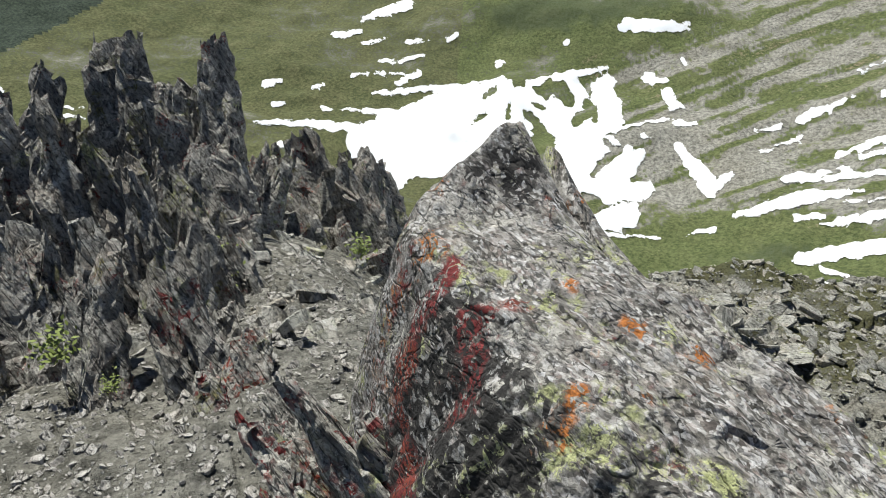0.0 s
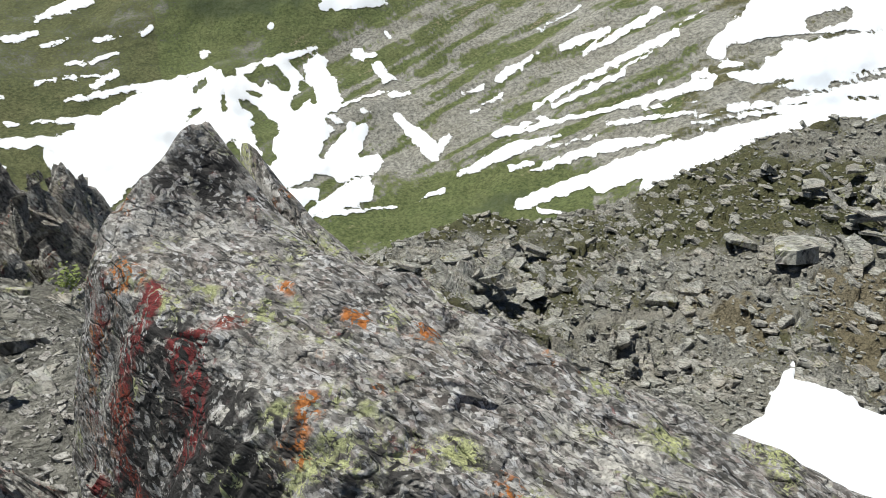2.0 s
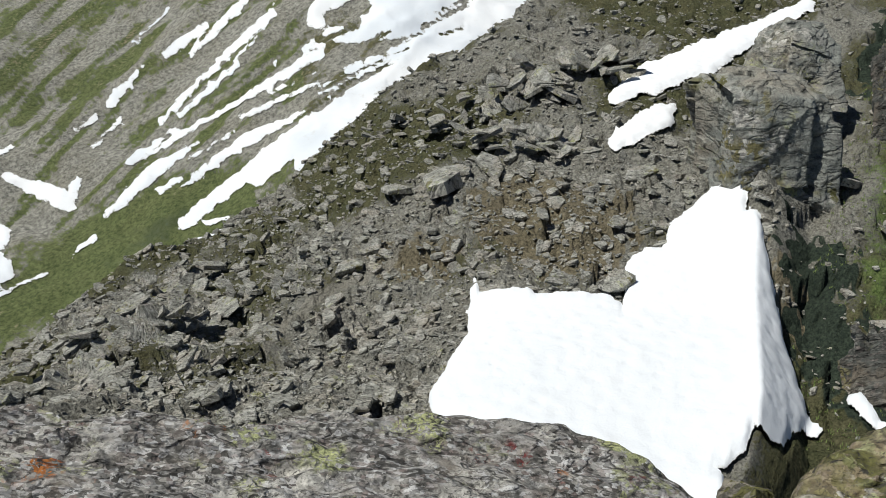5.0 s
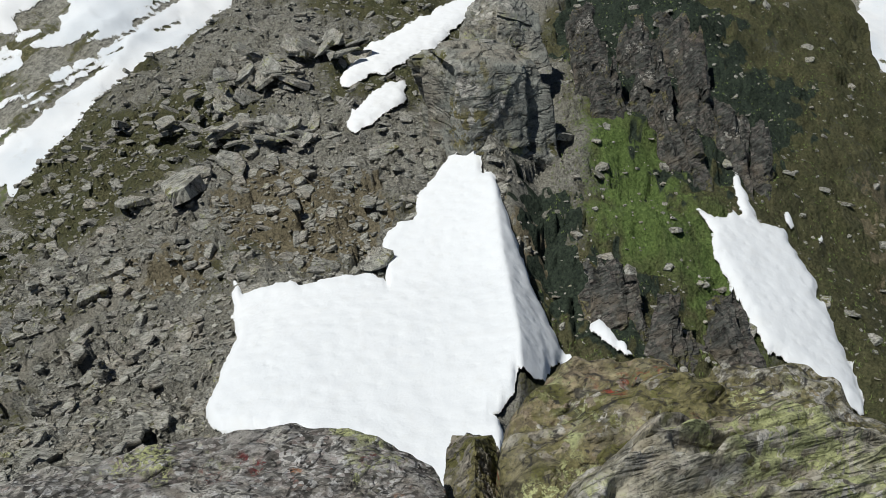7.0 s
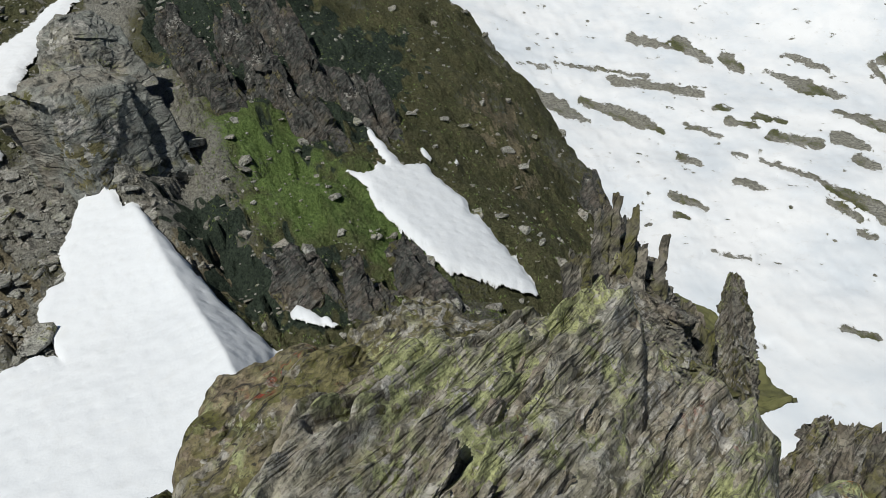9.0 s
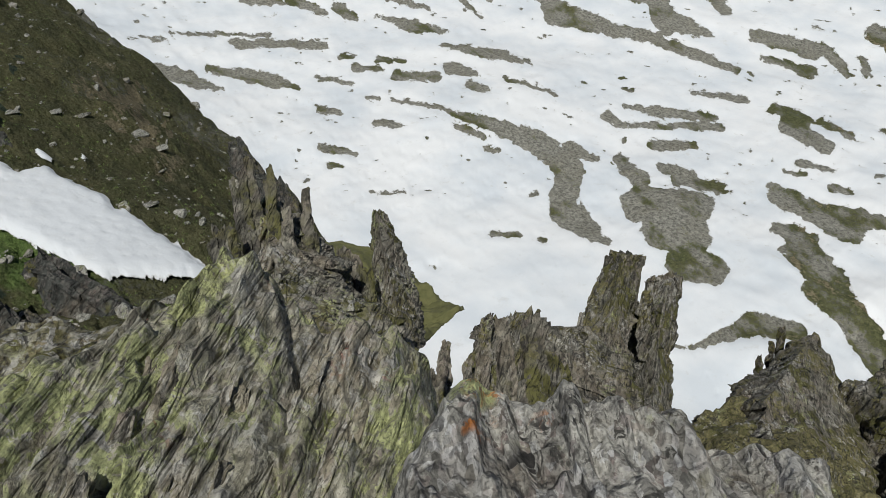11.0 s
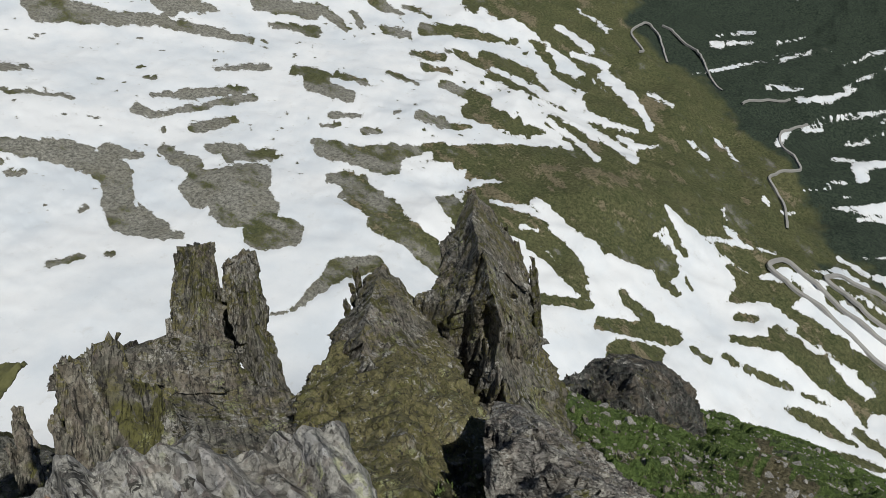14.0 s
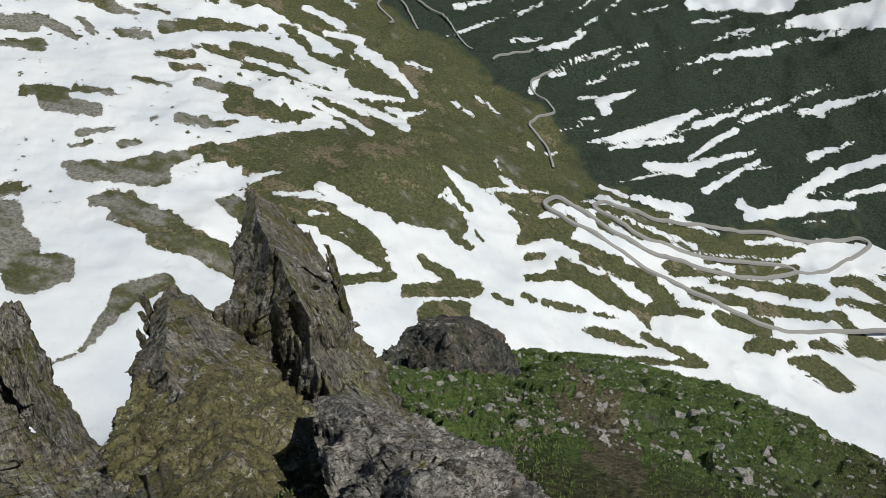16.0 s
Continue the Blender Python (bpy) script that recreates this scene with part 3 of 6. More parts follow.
BASIN_BARE_C = [
    (142.4, -34.2, 145.2, -35.6, 1.14, 0.72), (145.5, -35.9, 147.1, -36.4, 0.56, 0.08), (132.5, -28.1, 135.0, -29.0, 0.21, 0.21), (135.1, -29.9, 136.3, -30.0, 0.21, 0.13),
    (142.2, -29.4, 144.8, -30.2, 0.48, 0.24), (136.5, -24.6, 140.9, -25.6, 0.16, 0.12), (138.1, -17.9, 140.7, -19.9, 0.46, 0.69), (140.2, -19.8, 144.1, -20.6, 0.84, 0.53),
    (144.1, -20.7, 148.1, -21.0, 0.45, 0.44), (148.1, -21.2, 154.2, -22.6, 0.44, 0.28), (144.2, -17.5, 146.4, -18.8, 0.51, 0.14), (146.4, -17.5, 148.8, -20.0, 0.57, 0.79),
    (149.3, -19.9, 152.0, -20.5, 0.71, 0.14), (150.6, -16.9, 152.6, -18.8, 0.68, 0.34), (145.1, -26.9, 146.0, -27.2, 0.39, 0.23), (146.1, -27.5, 154.1, -26.7, 0.19, 0.28),
]
BASIN_BARE_D = [
    (148.7, -26.2, 153.5, -26.1, 0.41, 0.32), (146.6, -26.0, 148.7, -26.2, 0.19, 0.19), (151.4, -24.5, 155.5, -24.5, 0.14, 0.24), (149.4, -28.6, 152.4, -28.2, 0.42, 0.29),
    (146.8, -30.1, 148.9, -31.4, 0.51, 0.69), (151.8, -30.8, 155.1, -30.8, 0.45, 0.47), (155.3, -31.2, 156.3, -31.1, 0.22, 0.07), (149.0, -33.1, 153.9, -32.5, 1.31, 1.10),
    (151.1, -34.8, 153.8, -34.8, 1.22, 1.48), (154.0, -36.6, 156.6, -36.8, 1.41, 1.01), (135.9, -36.4, 138.5, -36.4, 0.21, 0.21), (140.4, -36.6, 140.9, -36.6, 0.17, 0.17),
    (124.7, -33.0, 127.8, -33.1, 0.09, 0.09), (150.1, -30.1, 152.5, -30.4, 0.30, 0.52), (129.7, -38.9, 130.4, -39.0, 0.13, 0.13), (139.3, -33.3, 139.9, -33.0, 0.17, 0.12),
]
BASIN_BARE_E = [
    (110.8, -19.9, 118.0, -20.8, 0.12, 0.12), (107.6, -19.7, 110.1, -20.0, 0.12, 0.12), (155.1, -20.1, 159.3, -20.6, 0.40, 0.56), (159.7, -20.3, 161.8, -21.6, 0.32, 0.28),
    (162.3, -20.6, 163.0, -21.5, 0.20, 0.24), (155.9, -21.5, 159.6, -22.0, 0.12, 0.36), (162.5, -18.8, 164.9, -20.1, 0.51, 0.43), (163.7, -19.7, 166.0, -20.5, 0.35, 0.12),
    (164.8, -21.6, 166.8, -21.9, 0.28, 0.24), (168.0, -21.4, 170.7, -21.3, 0.47, 0.38), (170.7, -21.3, 175.3, -21.7, 0.38, 0.18), (167.1, -23.2, 169.6, -23.3, 0.20, 0.31),
    (168.0, -24.0, 170.5, -24.3, 0.24, 0.16), (157.5, -24.7, 160.1, -25.1, 0.33, 0.33), (159.0, -25.6, 162.0, -26.6, 0.67, 0.41), (161.0, -24.9, 163.2, -25.5, 0.21, 0.21),
]
BASIN_BARE_F = [
    (165.1, -24.7, 167.7, -25.3, 0.12, 0.16), (160.6, -28.0, 163.0, -28.0, 0.21, 0.12), (159.9, -28.8, 161.2, -28.7, 0.17, 0.17), (163.3, -29.1, 164.7, -29.1, 0.29, 0.21),
    (166.0, -27.6, 166.3, -27.5, 0.12, 0.12), (168.1, -27.7, 170.1, -28.2, 0.32, 0.40), (170.1, -28.2, 172.5, -28.3, 0.32, 0.12), (169.7, -25.2, 173.5, -26.2, 0.24, 0.54),
    (172.4, -26.9, 176.3, -27.7, 0.71, 0.65), (176.3, -27.8, 178.9, -27.9, 0.50, 0.15), (169.8, -22.7, 173.1, -23.5, 0.12, 0.38), (172.9, -22.9, 176.9, -23.8, 0.42, 0.52),
    (176.9, -23.8, 178.5, -24.8, 0.30, 0.11), (173.5, -24.2, 177.4, -25.1, 0.31, 0.15), (177.4, -25.5, 180.2, -26.0, 0.22, 0.15), (166.1, -19.9, 168.3, -20.4, 0.16, 0.12),
]
BASIN_BARE_G = [
    (159.0, -30.0, 161.0, -30.3, 0.26, 0.42), (160.4, -31.0, 166.0, -30.4, 0.51, 0.50), (166.0, -30.6, 170.6, -29.8, 0.42, 0.24), (160.5, -32.7, 163.1, -33.0, 0.43, 0.59),
    (161.8, -33.9, 164.7, -35.2, 0.51, 0.68), (164.4, -36.1, 168.5, -37.5, 0.59, 0.75), (174.8, -18.9, 176.8, -20.4, 0.72, 0.72), (176.7, -18.9, 178.7, -20.3, 0.89, 0.71),
    (176.7, -21.2, 178.6, -23.0, 0.36, 0.29), (178.8, -23.4, 181.5, -24.2, 0.29, 0.28), (181.1, -26.0, 185.8, -27.7, 0.18, 0.35), (179.4, -26.8, 183.6, -28.8, 0.52, 0.72),
    (181.2, -23.5, 184.8, -25.6, 0.35, 0.69),
]
SLOPE_BARE_A = [
    (171.3, -19.3, 176.5, -19.5, 0.48, 1.01), (174.7, -18.4, 178.3, -20.6, 1.19, 0.73), (178.2, -19.8, 184.4, -22.9, 1.62, 1.50), (184.6, -20.9, 189.7, -24.0, 2.26, 2.29),
    (182.3, -24.8, 185.2, -25.4, 0.84, 0.93), (187.0, -24.7, 193.0, -28.2, 2.31, 2.52), (185.6, -27.9, 191.0, -30.2, 1.92, 2.13), (190.1, -28.6, 198.5, -31.9, 2.55, 2.09),
    (182.8, -29.2, 188.3, -31.9, 1.29, 2.16), (187.1, -25.6, 184.4, -26.3, 0.84, 0.51), (188.3, -26.9, 185.1, -28.1, 0.64, 0.26), (198.2, -31.1, 205.7, -31.4, 1.67, 1.00),
    (194.7, -27.4, 202.8, -30.0, 2.09, 1.62), (201.7, -29.8, 212.3, -30.6, 1.22, 1.50), (159.6, -30.4, 165.5, -31.5, 0.56, 0.91), (165.1, -30.8, 172.9, -30.3, 0.41, 0.77),
]
SLOPE_BARE_B = [
    (161.6, -32.7, 166.1, -35.5, 0.65, 1.09), (166.6, -36.2, 172.3, -39.4, 1.01, 1.03), (172.9, -30.8, 180.9, -30.2, 1.36, 1.38), (180.0, -31.6, 187.5, -33.3, 2.16, 2.25),
    (187.1, -34.2, 191.6, -35.4, 1.56, 1.29), (173.9, -33.8, 178.0, -32.6, 1.12, 1.08), (170.8, -33.8, 172.9, -35.3, 0.60, 0.86), (175.5, -34.8, 181.4, -35.6, 0.95, 1.05),
    (181.4, -35.7, 185.1, -38.2, 0.87, 0.52), (189.7, -31.3, 193.2, -34.2, 0.43, 0.26), (198.1, -35.5, 202.5, -34.0, 0.93, 0.62), (199.4, -37.1, 200.8, -36.8, 0.29, 0.25),
    (186.0, -18.3, 191.8, -22.9, 1.81, 1.85), (191.2, -22.5, 198.1, -25.9, 1.64, 1.96), (196.8, -26.2, 202.5, -29.2, 1.85, 1.62), (187.8, -41.0, 194.6, -40.2, 0.48, 0.68),
]
SLOPE_BARE_C = [
    (190.6, -42.6, 193.9, -41.8, 1.03, 0.60), (180.8, -40.4, 186.5, -39.9, 0.39, 0.35), (189.0, -38.4, 192.2, -39.7, 0.35, 0.43), (191.3, -36.3, 194.0, -37.2, 0.43, 0.17),
    (194.4, -35.8, 196.3, -36.7, 0.43, 0.17), (199.7, -38.7, 203.2, -37.8, 0.29, 0.45), (202.9, -37.2, 207.7, -38.4, 0.70, 0.72), (207.5, -37.9, 211.4, -39.0, 0.96, 0.47),
    (211.5, -39.1, 212.2, -39.8, 0.39, 0.12), (204.6, -36.1, 210.4, -36.5, 0.49, 0.62), (209.9, -36.4, 213.1, -37.7, 0.71, 0.69), (211.9, -38.4, 216.0, -37.5, 0.46, 0.30),
    (202.0, -40.3, 205.8, -40.1, 0.33, 0.16), (206.9, -40.0, 209.0, -40.0, 0.20, 0.12), (206.4, -41.4, 209.2, -41.3, 0.20, 0.51), (209.2, -41.3, 212.4, -41.3, 0.47, 0.12),
]
SLOPE_BARE_D_MORE = [
    (156.7, -42.5, 161.1, -39.7, 0.22, 0.77), (161.1, -39.7, 164.7, -39.2, 0.86, 0.60), (153.8, -42.9, 157.0, -42.5, 0.13, 0.13), (177.0, -15.7, 183.3, -18.2, 2.00, 1.60), (173.2, -17.8, 178.2, -18.1, 0.46, 0.74),
]
SLOPE_BARE_D = [
    (212.0, -40.5, 217.5, -40.8, 0.27, 0.26), (208.5, -43.3, 218.0, -40.9, 0.20, 0.26), (196.9, -40.4, 198.8, -40.9, 0.25, 0.13), (199.6, -40.0, 201.2, -40.3, 0.25, 0.17),
    (217.8, -37.3, 221.4, -37.1, 0.37, 0.42), (220.8, -38.3, 223.7, -37.2, 0.28, 0.34), (211.7, -31.2, 218.7, -28.9, 1.52, 1.39), (209.9, -32.3, 213.6, -33.1, 0.70, 0.45),
    (212.1, -35.0, 214.7, -35.3, 0.46, 0.30), (215.1, -36.0, 221.6, -33.9, 0.75, 0.69), (214.3, -32.8, 220.0, -31.3, 0.52, 0.49), (202.7, -35.3, 207.7, -36.0, 0.33, 0.56),
    (179.3, -36.2, 185.8, -39.2, 0.35, 0.35),
]
SLOPE_SNOW_A = [
    (172.3, -19.7, 174.7, -21.2, 0.24, 0.37), (174.7, -20.4, 177.0, -21.1, 0.49, 0.25), (178.3, -20.1, 181.3, -21.4, 0.20, 0.29), (177.4, -21.4, 180.2, -22.7, 0.12, 0.25),
    (179.9, -21.8, 182.7, -22.3, 0.21, 0.29), (182.6, -22.9, 185.6, -24.5, 0.42, 0.42), (185.6, -24.5, 187.4, -25.9, 0.34, 0.30), (186.5, -23.6, 188.5, -24.1, 0.13, 0.17),
    (190.5, -26.2, 192.4, -27.2, 0.13, 0.13), (192.4, -25.6, 194.5, -26.7, 0.13, 0.08), (177.0, -23.1, 181.4, -25.3, 0.37, 0.25), (177.6, -25.5, 180.6, -26.6, 0.25, 0.34),
    (181.0, -26.1, 186.3, -26.5, 0.34, 0.17), (182.3, -26.9, 186.9, -28.5, 0.21, 0.34), (185.0, -27.1, 186.5, -27.6, 0.21, 0.30), (186.5, -27.6, 188.2, -27.2, 0.26, 0.13),
]
SLOPE_SNOW_B = [
    (178.9, -26.9, 183.8, -29.0, 0.26, 0.22), (167.8, -33.7, 170.9, -32.7, 0.84, 0.94), (169.9, -32.0, 172.3, -31.8, 0.59, 0.34), (167.3, -33.7, 172.3, -37.0, 1.05, 0.69),
    (171.5, -37.2, 172.8, -38.1, 0.60, 0.60), (166.8, -31.3, 169.2, -30.7, 0.21, 0.29), (179.3, -33.1, 181.8, -34.5, 0.39, 0.52), (175.2, -33.6, 179.1, -33.8, 0.17, 0.22),
    (178.4, -35.2, 179.8, -35.3, 0.17, 0.17), (181.6, -34.7, 185.3, -36.4, 0.61, 0.61), (185.3, -36.5, 190.8, -36.6, 0.70, 0.61), (190.4, -31.2, 192.8, -32.7, 0.17, 0.56),
    (192.8, -32.7, 197.0, -35.3, 0.64, 0.93), (192.8, -34.7, 196.7, -36.2, 0.22, 1.06), (193.3, -32.7, 196.8, -32.3, 0.13, 0.21), (194.9, -30.2, 195.5, -31.0, 0.13, 0.08),
]
SLOPE_SNOW_C = [
    (195.5, -31.3, 197.3, -32.1, 0.17, 0.17), (196.8, -32.3, 200.0, -31.9, 0.17, 0.08), (204.0, -32.0, 206.7, -31.6, 0.16, 0.12), (204.4, -30.7, 206.7, -30.9, 0.16, 0.20),
    (207.4, -30.9, 211.9, -30.7, 0.24, 0.45), (202.8, -32.2, 205.2, -31.3, 0.08, 0.12), (205.6, -32.5, 208.1, -32.6, 0.16, 0.12), (211.7, -34.0, 214.5, -34.0, 0.35, 0.37),
    (214.2, -34.4, 217.1, -33.7, 0.23, 0.29), (218.3, -35.1, 221.9, -34.3, 0.29, 0.31), (216.3, -35.5, 218.0, -35.2, 0.30, 0.18), (205.9, -36.6, 210.7, -38.1, 0.12, 0.31),
    (207.6, -34.7, 211.5, -35.6, 0.08, 0.23), (211.9, -31.6, 215.1, -31.7, 0.19, 0.15), (207.6, -32.6, 213.6, -33.1, 0.12, 0.19), (217.3, -31.6, 219.7, -30.8, 0.18, 0.14),
]
SLOPE_SNOW_D = [
    (197.5, -28.6, 198.1, -28.9, 0.21, 0.12), (199.1, -29.1, 200.0, -29.0, 0.12, 0.12),
]
DUSKY_SNOW_A = [
    (189.9, -19.4, 192.6, -18.7, 0.20, 0.12), (190.0, -18.7, 192.5, -18.0, 0.08, 0.12), (194.3, -18.4, 195.8, -17.6, 0.08, 0.08), (194.8, -19.5, 196.6, -18.4, 0.12, 0.08),
    (207.5, -16.6, 213.0, -15.0, 0.50, 1.18), (204.1, -16.7, 207.7, -15.1, 0.18, 0.31), (199.0, -18.6, 202.3, -16.1, 0.08, 0.15), (196.9, -21.6, 199.1, -21.0, 0.12, 0.24),
    (199.1, -21.0, 200.4, -19.8, 0.24, 0.08), (194.7, -21.2, 197.1, -20.9, 0.16, 0.12), (199.6, -19.9, 201.1, -18.6, 0.08, 0.11), (201.5, -18.1, 203.3, -16.6, 0.08, 0.11),
    (202.7, -24.7, 203.3, -25.2, 0.47, 0.32), (202.9, -24.5, 205.0, -23.3, 0.35, 0.12), (204.1, -27.2, 207.5, -25.8, 0.32, 0.61), (207.5, -25.8, 210.1, -23.8, 0.61, 0.22),
]
DUSKY_SNOW_B = [
    (210.5, -24.7, 213.0, -23.1, 0.33, 0.14), (204.3, -27.8, 209.7, -25.9, 0.16, 0.19), (210.7, -27.1, 213.2, -24.4, 0.15, 0.29), (207.7, -28.4, 211.1, -27.9, 0.35, 0.53),
    (211.0, -27.7, 215.3, -25.3, 0.38, 0.14), (212.8, -28.9, 215.9, -25.9, 0.33, 0.14), (213.6, -23.6, 215.3, -22.3, 0.14, 0.17), (212.9, -22.9, 214.9, -21.6, 0.07, 0.14),
    (208.1, -20.9, 209.7, -20.1, 0.07, 0.18), (209.7, -20.0, 213.6, -18.7, 0.18, 0.24), (200.8, -21.8, 202.3, -20.9, 0.08, 0.12), (202.7, -21.4, 204.9, -20.0, 0.08, 0.11),
    (198.3, -23.4, 199.3, -23.1, 0.16, 0.16), (196.9, -24.8, 197.2, -23.8, 0.20, 0.20), (200.9, -24.6, 202.3, -24.3, 0.16, 0.16), (201.4, -26.1, 202.4, -25.8, 0.12, 0.12),
]
DUSKY_SNOW_C = [
    (201.4, -23.4, 202.5, -22.9, 0.12, 0.12), (210.2, -18.6, 211.9, -17.4, 0.07, 0.10), (210.4, -20.8, 210.9, -20.6, 0.11, 0.11), (202.8, -26.8, 203.1, -26.7, 0.12, 0.12),
    (216.0, -29.2, 216.9, -29.3, 0.29, 0.29), (203.1, -22.0, 204.9, -21.2, 0.08, 0.08), (208.0, -17.9, 210.3, -17.1, 0.11, 0.10), (203.4, -18.1, 205.8, -17.2, 0.07, 0.07),
]
HAIRPIN_BARE = [
    (197.3, -34.9, 202.3, -34.8, 1.04, 0.51), (205.9, -32.9, 213.9, -31.7, 1.09, 1.36), (213.8, -31.4, 220.4, -30.4, 1.28, 1.20), (212.8, -34.8, 221.3, -32.3, 0.89, 0.60),
    (215.9, -36.0, 220.3, -34.9, 0.72, 0.69), (219.8, -35.7, 224.8, -34.4, 0.54, 0.29), (217.8, -34.9, 224.0, -33.0, 0.63, 0.44), (217.5, -37.2, 221.3, -36.7, 0.39, 0.69),
    (221.2, -37.9, 223.9, -37.0, 0.31, 0.30), (220.8, -38.6, 223.0, -38.0, 0.23, 0.19), (224.5, -38.0, 227.0, -37.3, 0.30, 0.79), (227.1, -38.2, 229.1, -37.6, 0.80, 0.49),
    (225.5, -36.3, 231.2, -33.9, 0.37, 0.95), (225.2, -34.2, 229.8, -31.6, 0.36, 0.34), (224.7, -31.8, 228.8, -30.0, 0.36, 0.48), (225.4, -33.0, 229.4, -31.0, 0.22, 0.31),
]
HAIRPIN_SNOW = [
    (213.1, -35.9, 215.2, -35.3, 0.28, 0.40), (210.0, -35.7, 212.8, -36.0, 0.12, 0.24), (218.4, -34.9, 221.2, -34.7, 0.31, 0.30), (215.8, -35.6, 217.4, -35.2, 0.32, 0.24),
    (220.1, -32.5, 221.6, -31.1, 0.19, 0.30), (206.1, -33.3, 209.5, -34.3, 0.17, 0.33), (209.0, -34.4, 213.9, -33.9, 0.17, 0.20), (204.5, -31.5, 207.0, -31.6, 0.25, 0.17),
    (207.7, -30.8, 211.2, -31.0, 0.33, 0.41), (211.0, -31.7, 212.2, -31.6, 0.33, 0.20), (218.8, -30.8, 222.1, -30.3, 0.23, 0.15), (209.7, -18.7, 211.3, -17.8, 0.08, 0.11),
    (211.1, -18.4, 212.2, -17.2, 0.07, 0.11), (207.3, -16.8, 210.3, -16.1, 0.15, 0.33), (220.6, -28.9, 222.2, -28.2, 0.11, 0.11), (221.6, -19.3, 222.6, -18.4, 0.10, 0.10),
]
DUSKY_SNOW_E = [
    (216.7, -29.8, 220.1, -28.0, 0.35, 0.60), (219.3, -28.1, 223.3, -26.7, 0.60, 0.25), (219.0, -27.6, 220.9, -25.3, 0.30, 0.44), (220.9, -25.3, 224.6, -22.4, 0.36, 0.34),
    (222.6, -26.1, 225.5, -24.2, 0.18, 0.27), (215.6, -22.5, 218.4, -21.6, 0.07, 0.29), (218.3, -21.4, 221.3, -19.4, 0.33, 0.10), (213.2, -23.7, 215.7, -22.0, 0.08, 0.15),
    (215.7, -22.0, 218.6, -19.4, 0.15, 0.07), (219.2, -24.6, 221.3, -22.8, 0.29, 0.14), (215.5, -29.1, 216.7, -29.4, 0.35, 0.31), (214.2, -16.6, 216.0, -16.0, 0.32, 0.49),
    (216.1, -16.1, 220.6, -14.1, 0.53, 1.14), (209.6, -20.0, 211.4, -19.3, 0.19, 0.11), (211.4, -19.3, 218.0, -16.3, 0.15, 0.10), (207.8, -21.1, 209.2, -20.2, 0.08, 0.12),
]
ROAD_HAIRPINS = [(229.9, -33.6), (225.6, -35.4), (222.4, -36.5), (218.5, -36.7), (213.6, -36.2), (207.8, -35.1), (202.7, -34.0), (200.4, -33.3), (199.9, -32.8), (201.0, -32.4), (203.2, -33.0), (207.5, -34.0), (211.8, -34.6), (216.8, -34.3), (220.8, -33.0), (221.6, -32.4), (220.0, -32.4), (215.0, -33.6), (208.9, -33.6), (205.5, -32.8), (204.2, -32.4), (204.8, -31.9), (206.5, -32.0), (210.8, -32.0), (215.9, -31.2), (220.6, -30.3), (224.3, -28.9), (225.5, -28.8), (224.9, -30.0), (223.2, -31.8), (221.7, -32.4)]
ROAD_VALLEY = [(200.0, -30.1), (198.9, -28.6), (197.3, -27.4), (197.8, -26.8), (199.1, -26.1), (198.5, -25.5), (197.3, -25.0), (196.8, -24.1), (197.5, -23.6), (198.3, -23.2)]
ROAD_FAR = [(187.2, -21.3), (186.2, -20.0), (185.0, -19.1), (184.1, -19.5), (184.1, -20.0), (185.2, -20.9), (184.9, -21.0)]
ROAD_FAR_B = [(193.4, -22.9), (194.7, -22.4), (196.5, -21.9)]
ROAD_FAR_C = [(191.7, -22.3), (190.7, -21.8), (189.6, -20.6), (188.4, -19.9), (186.1, -19.0)]
TRAIL = [(33.6, -36.4), (35.5, -35.0), (37.1, -34.1), (38.6, -33.4), (41.0, -32.7), (44.8, -31.7), (47.0, -30.1)]
# bearing: height at 8 m, height at 17 m, distance and dip of the shoulder
NEAR_Z = [(-80, -4), (-40, -4.2), (-10, -4.8), (10, -8), (30, -10.3), (60, -10.6), (110, -10.5), (130, -9.4), (150, -9.2), (165, -8.9), (180, -9.2), (200, -9.3), (230, -8.4), (280, -4)]
MID_Z = [(-80, -9), (0, -12), (30, -12.6), (42, -12.8), (60, -12), (75, -11.8), (100, -12.5), (115, -14), (150, -17), (190, -17.8), (230, -15), (280, -9)]
EDGE_R = [(-80, 9), (-30, 9), (0, 12), (11, 26), (24, 30), (30, 33), (40, 38), (46, 40), (54, 45), (60, 55), (75, 80), (92, 80), (103, 52), (108, 43), (113, 36), (116.5, 30), (125, 20), (135, 12), (150, 10), (170, 12), (187, 28), (199, 32), (218, 36), (235, 36), (252, 20), (280, 9)]
EDGE_D = [(-80, -28), (-30, -28), (0, -34), (11, -33), (24, -28.8), (30, -28), (40, -23.4), (46, -19.2), (54, -14.3), (60, -10.5), (75, -5), (92, -4), (103, -14.8), (108, -20.5), (113, -27), (116.5, -30.9), (125, -42), (135, -49), (150, -49.5), (170, -48.5), (187, -46.5), (199, -43.9), (209, -42.8), (218, -41.8), (226, -41.1), (236, -40.9), (252, -38), (280, -28)]
DROP = [(-80, 0), (-5, 0), (14, 1), (60, 1), (106, 1), (113, 0.1), (130, 0.1), (140, 0.6), (150, 0.58), (186, 0.58), (200, 0.8), (240, 1), (280, 0)]
FLOOR_Z = [(-80, -250), (-30, -255), (0, -260), (25, -245), (45, -210), (80, -250), (110, -330), (150, -350), (180, -365), (200, -410), (225, -470), (280, -400)]
RISE_R = [(-80, 520), (-30, 560), (0, 600), (25, 540), (45, 420), (80, 600), (110, 880), (150, 950), (180, 1000), (195, 1150), (205, 1150), (225, 950), (280, 600)]
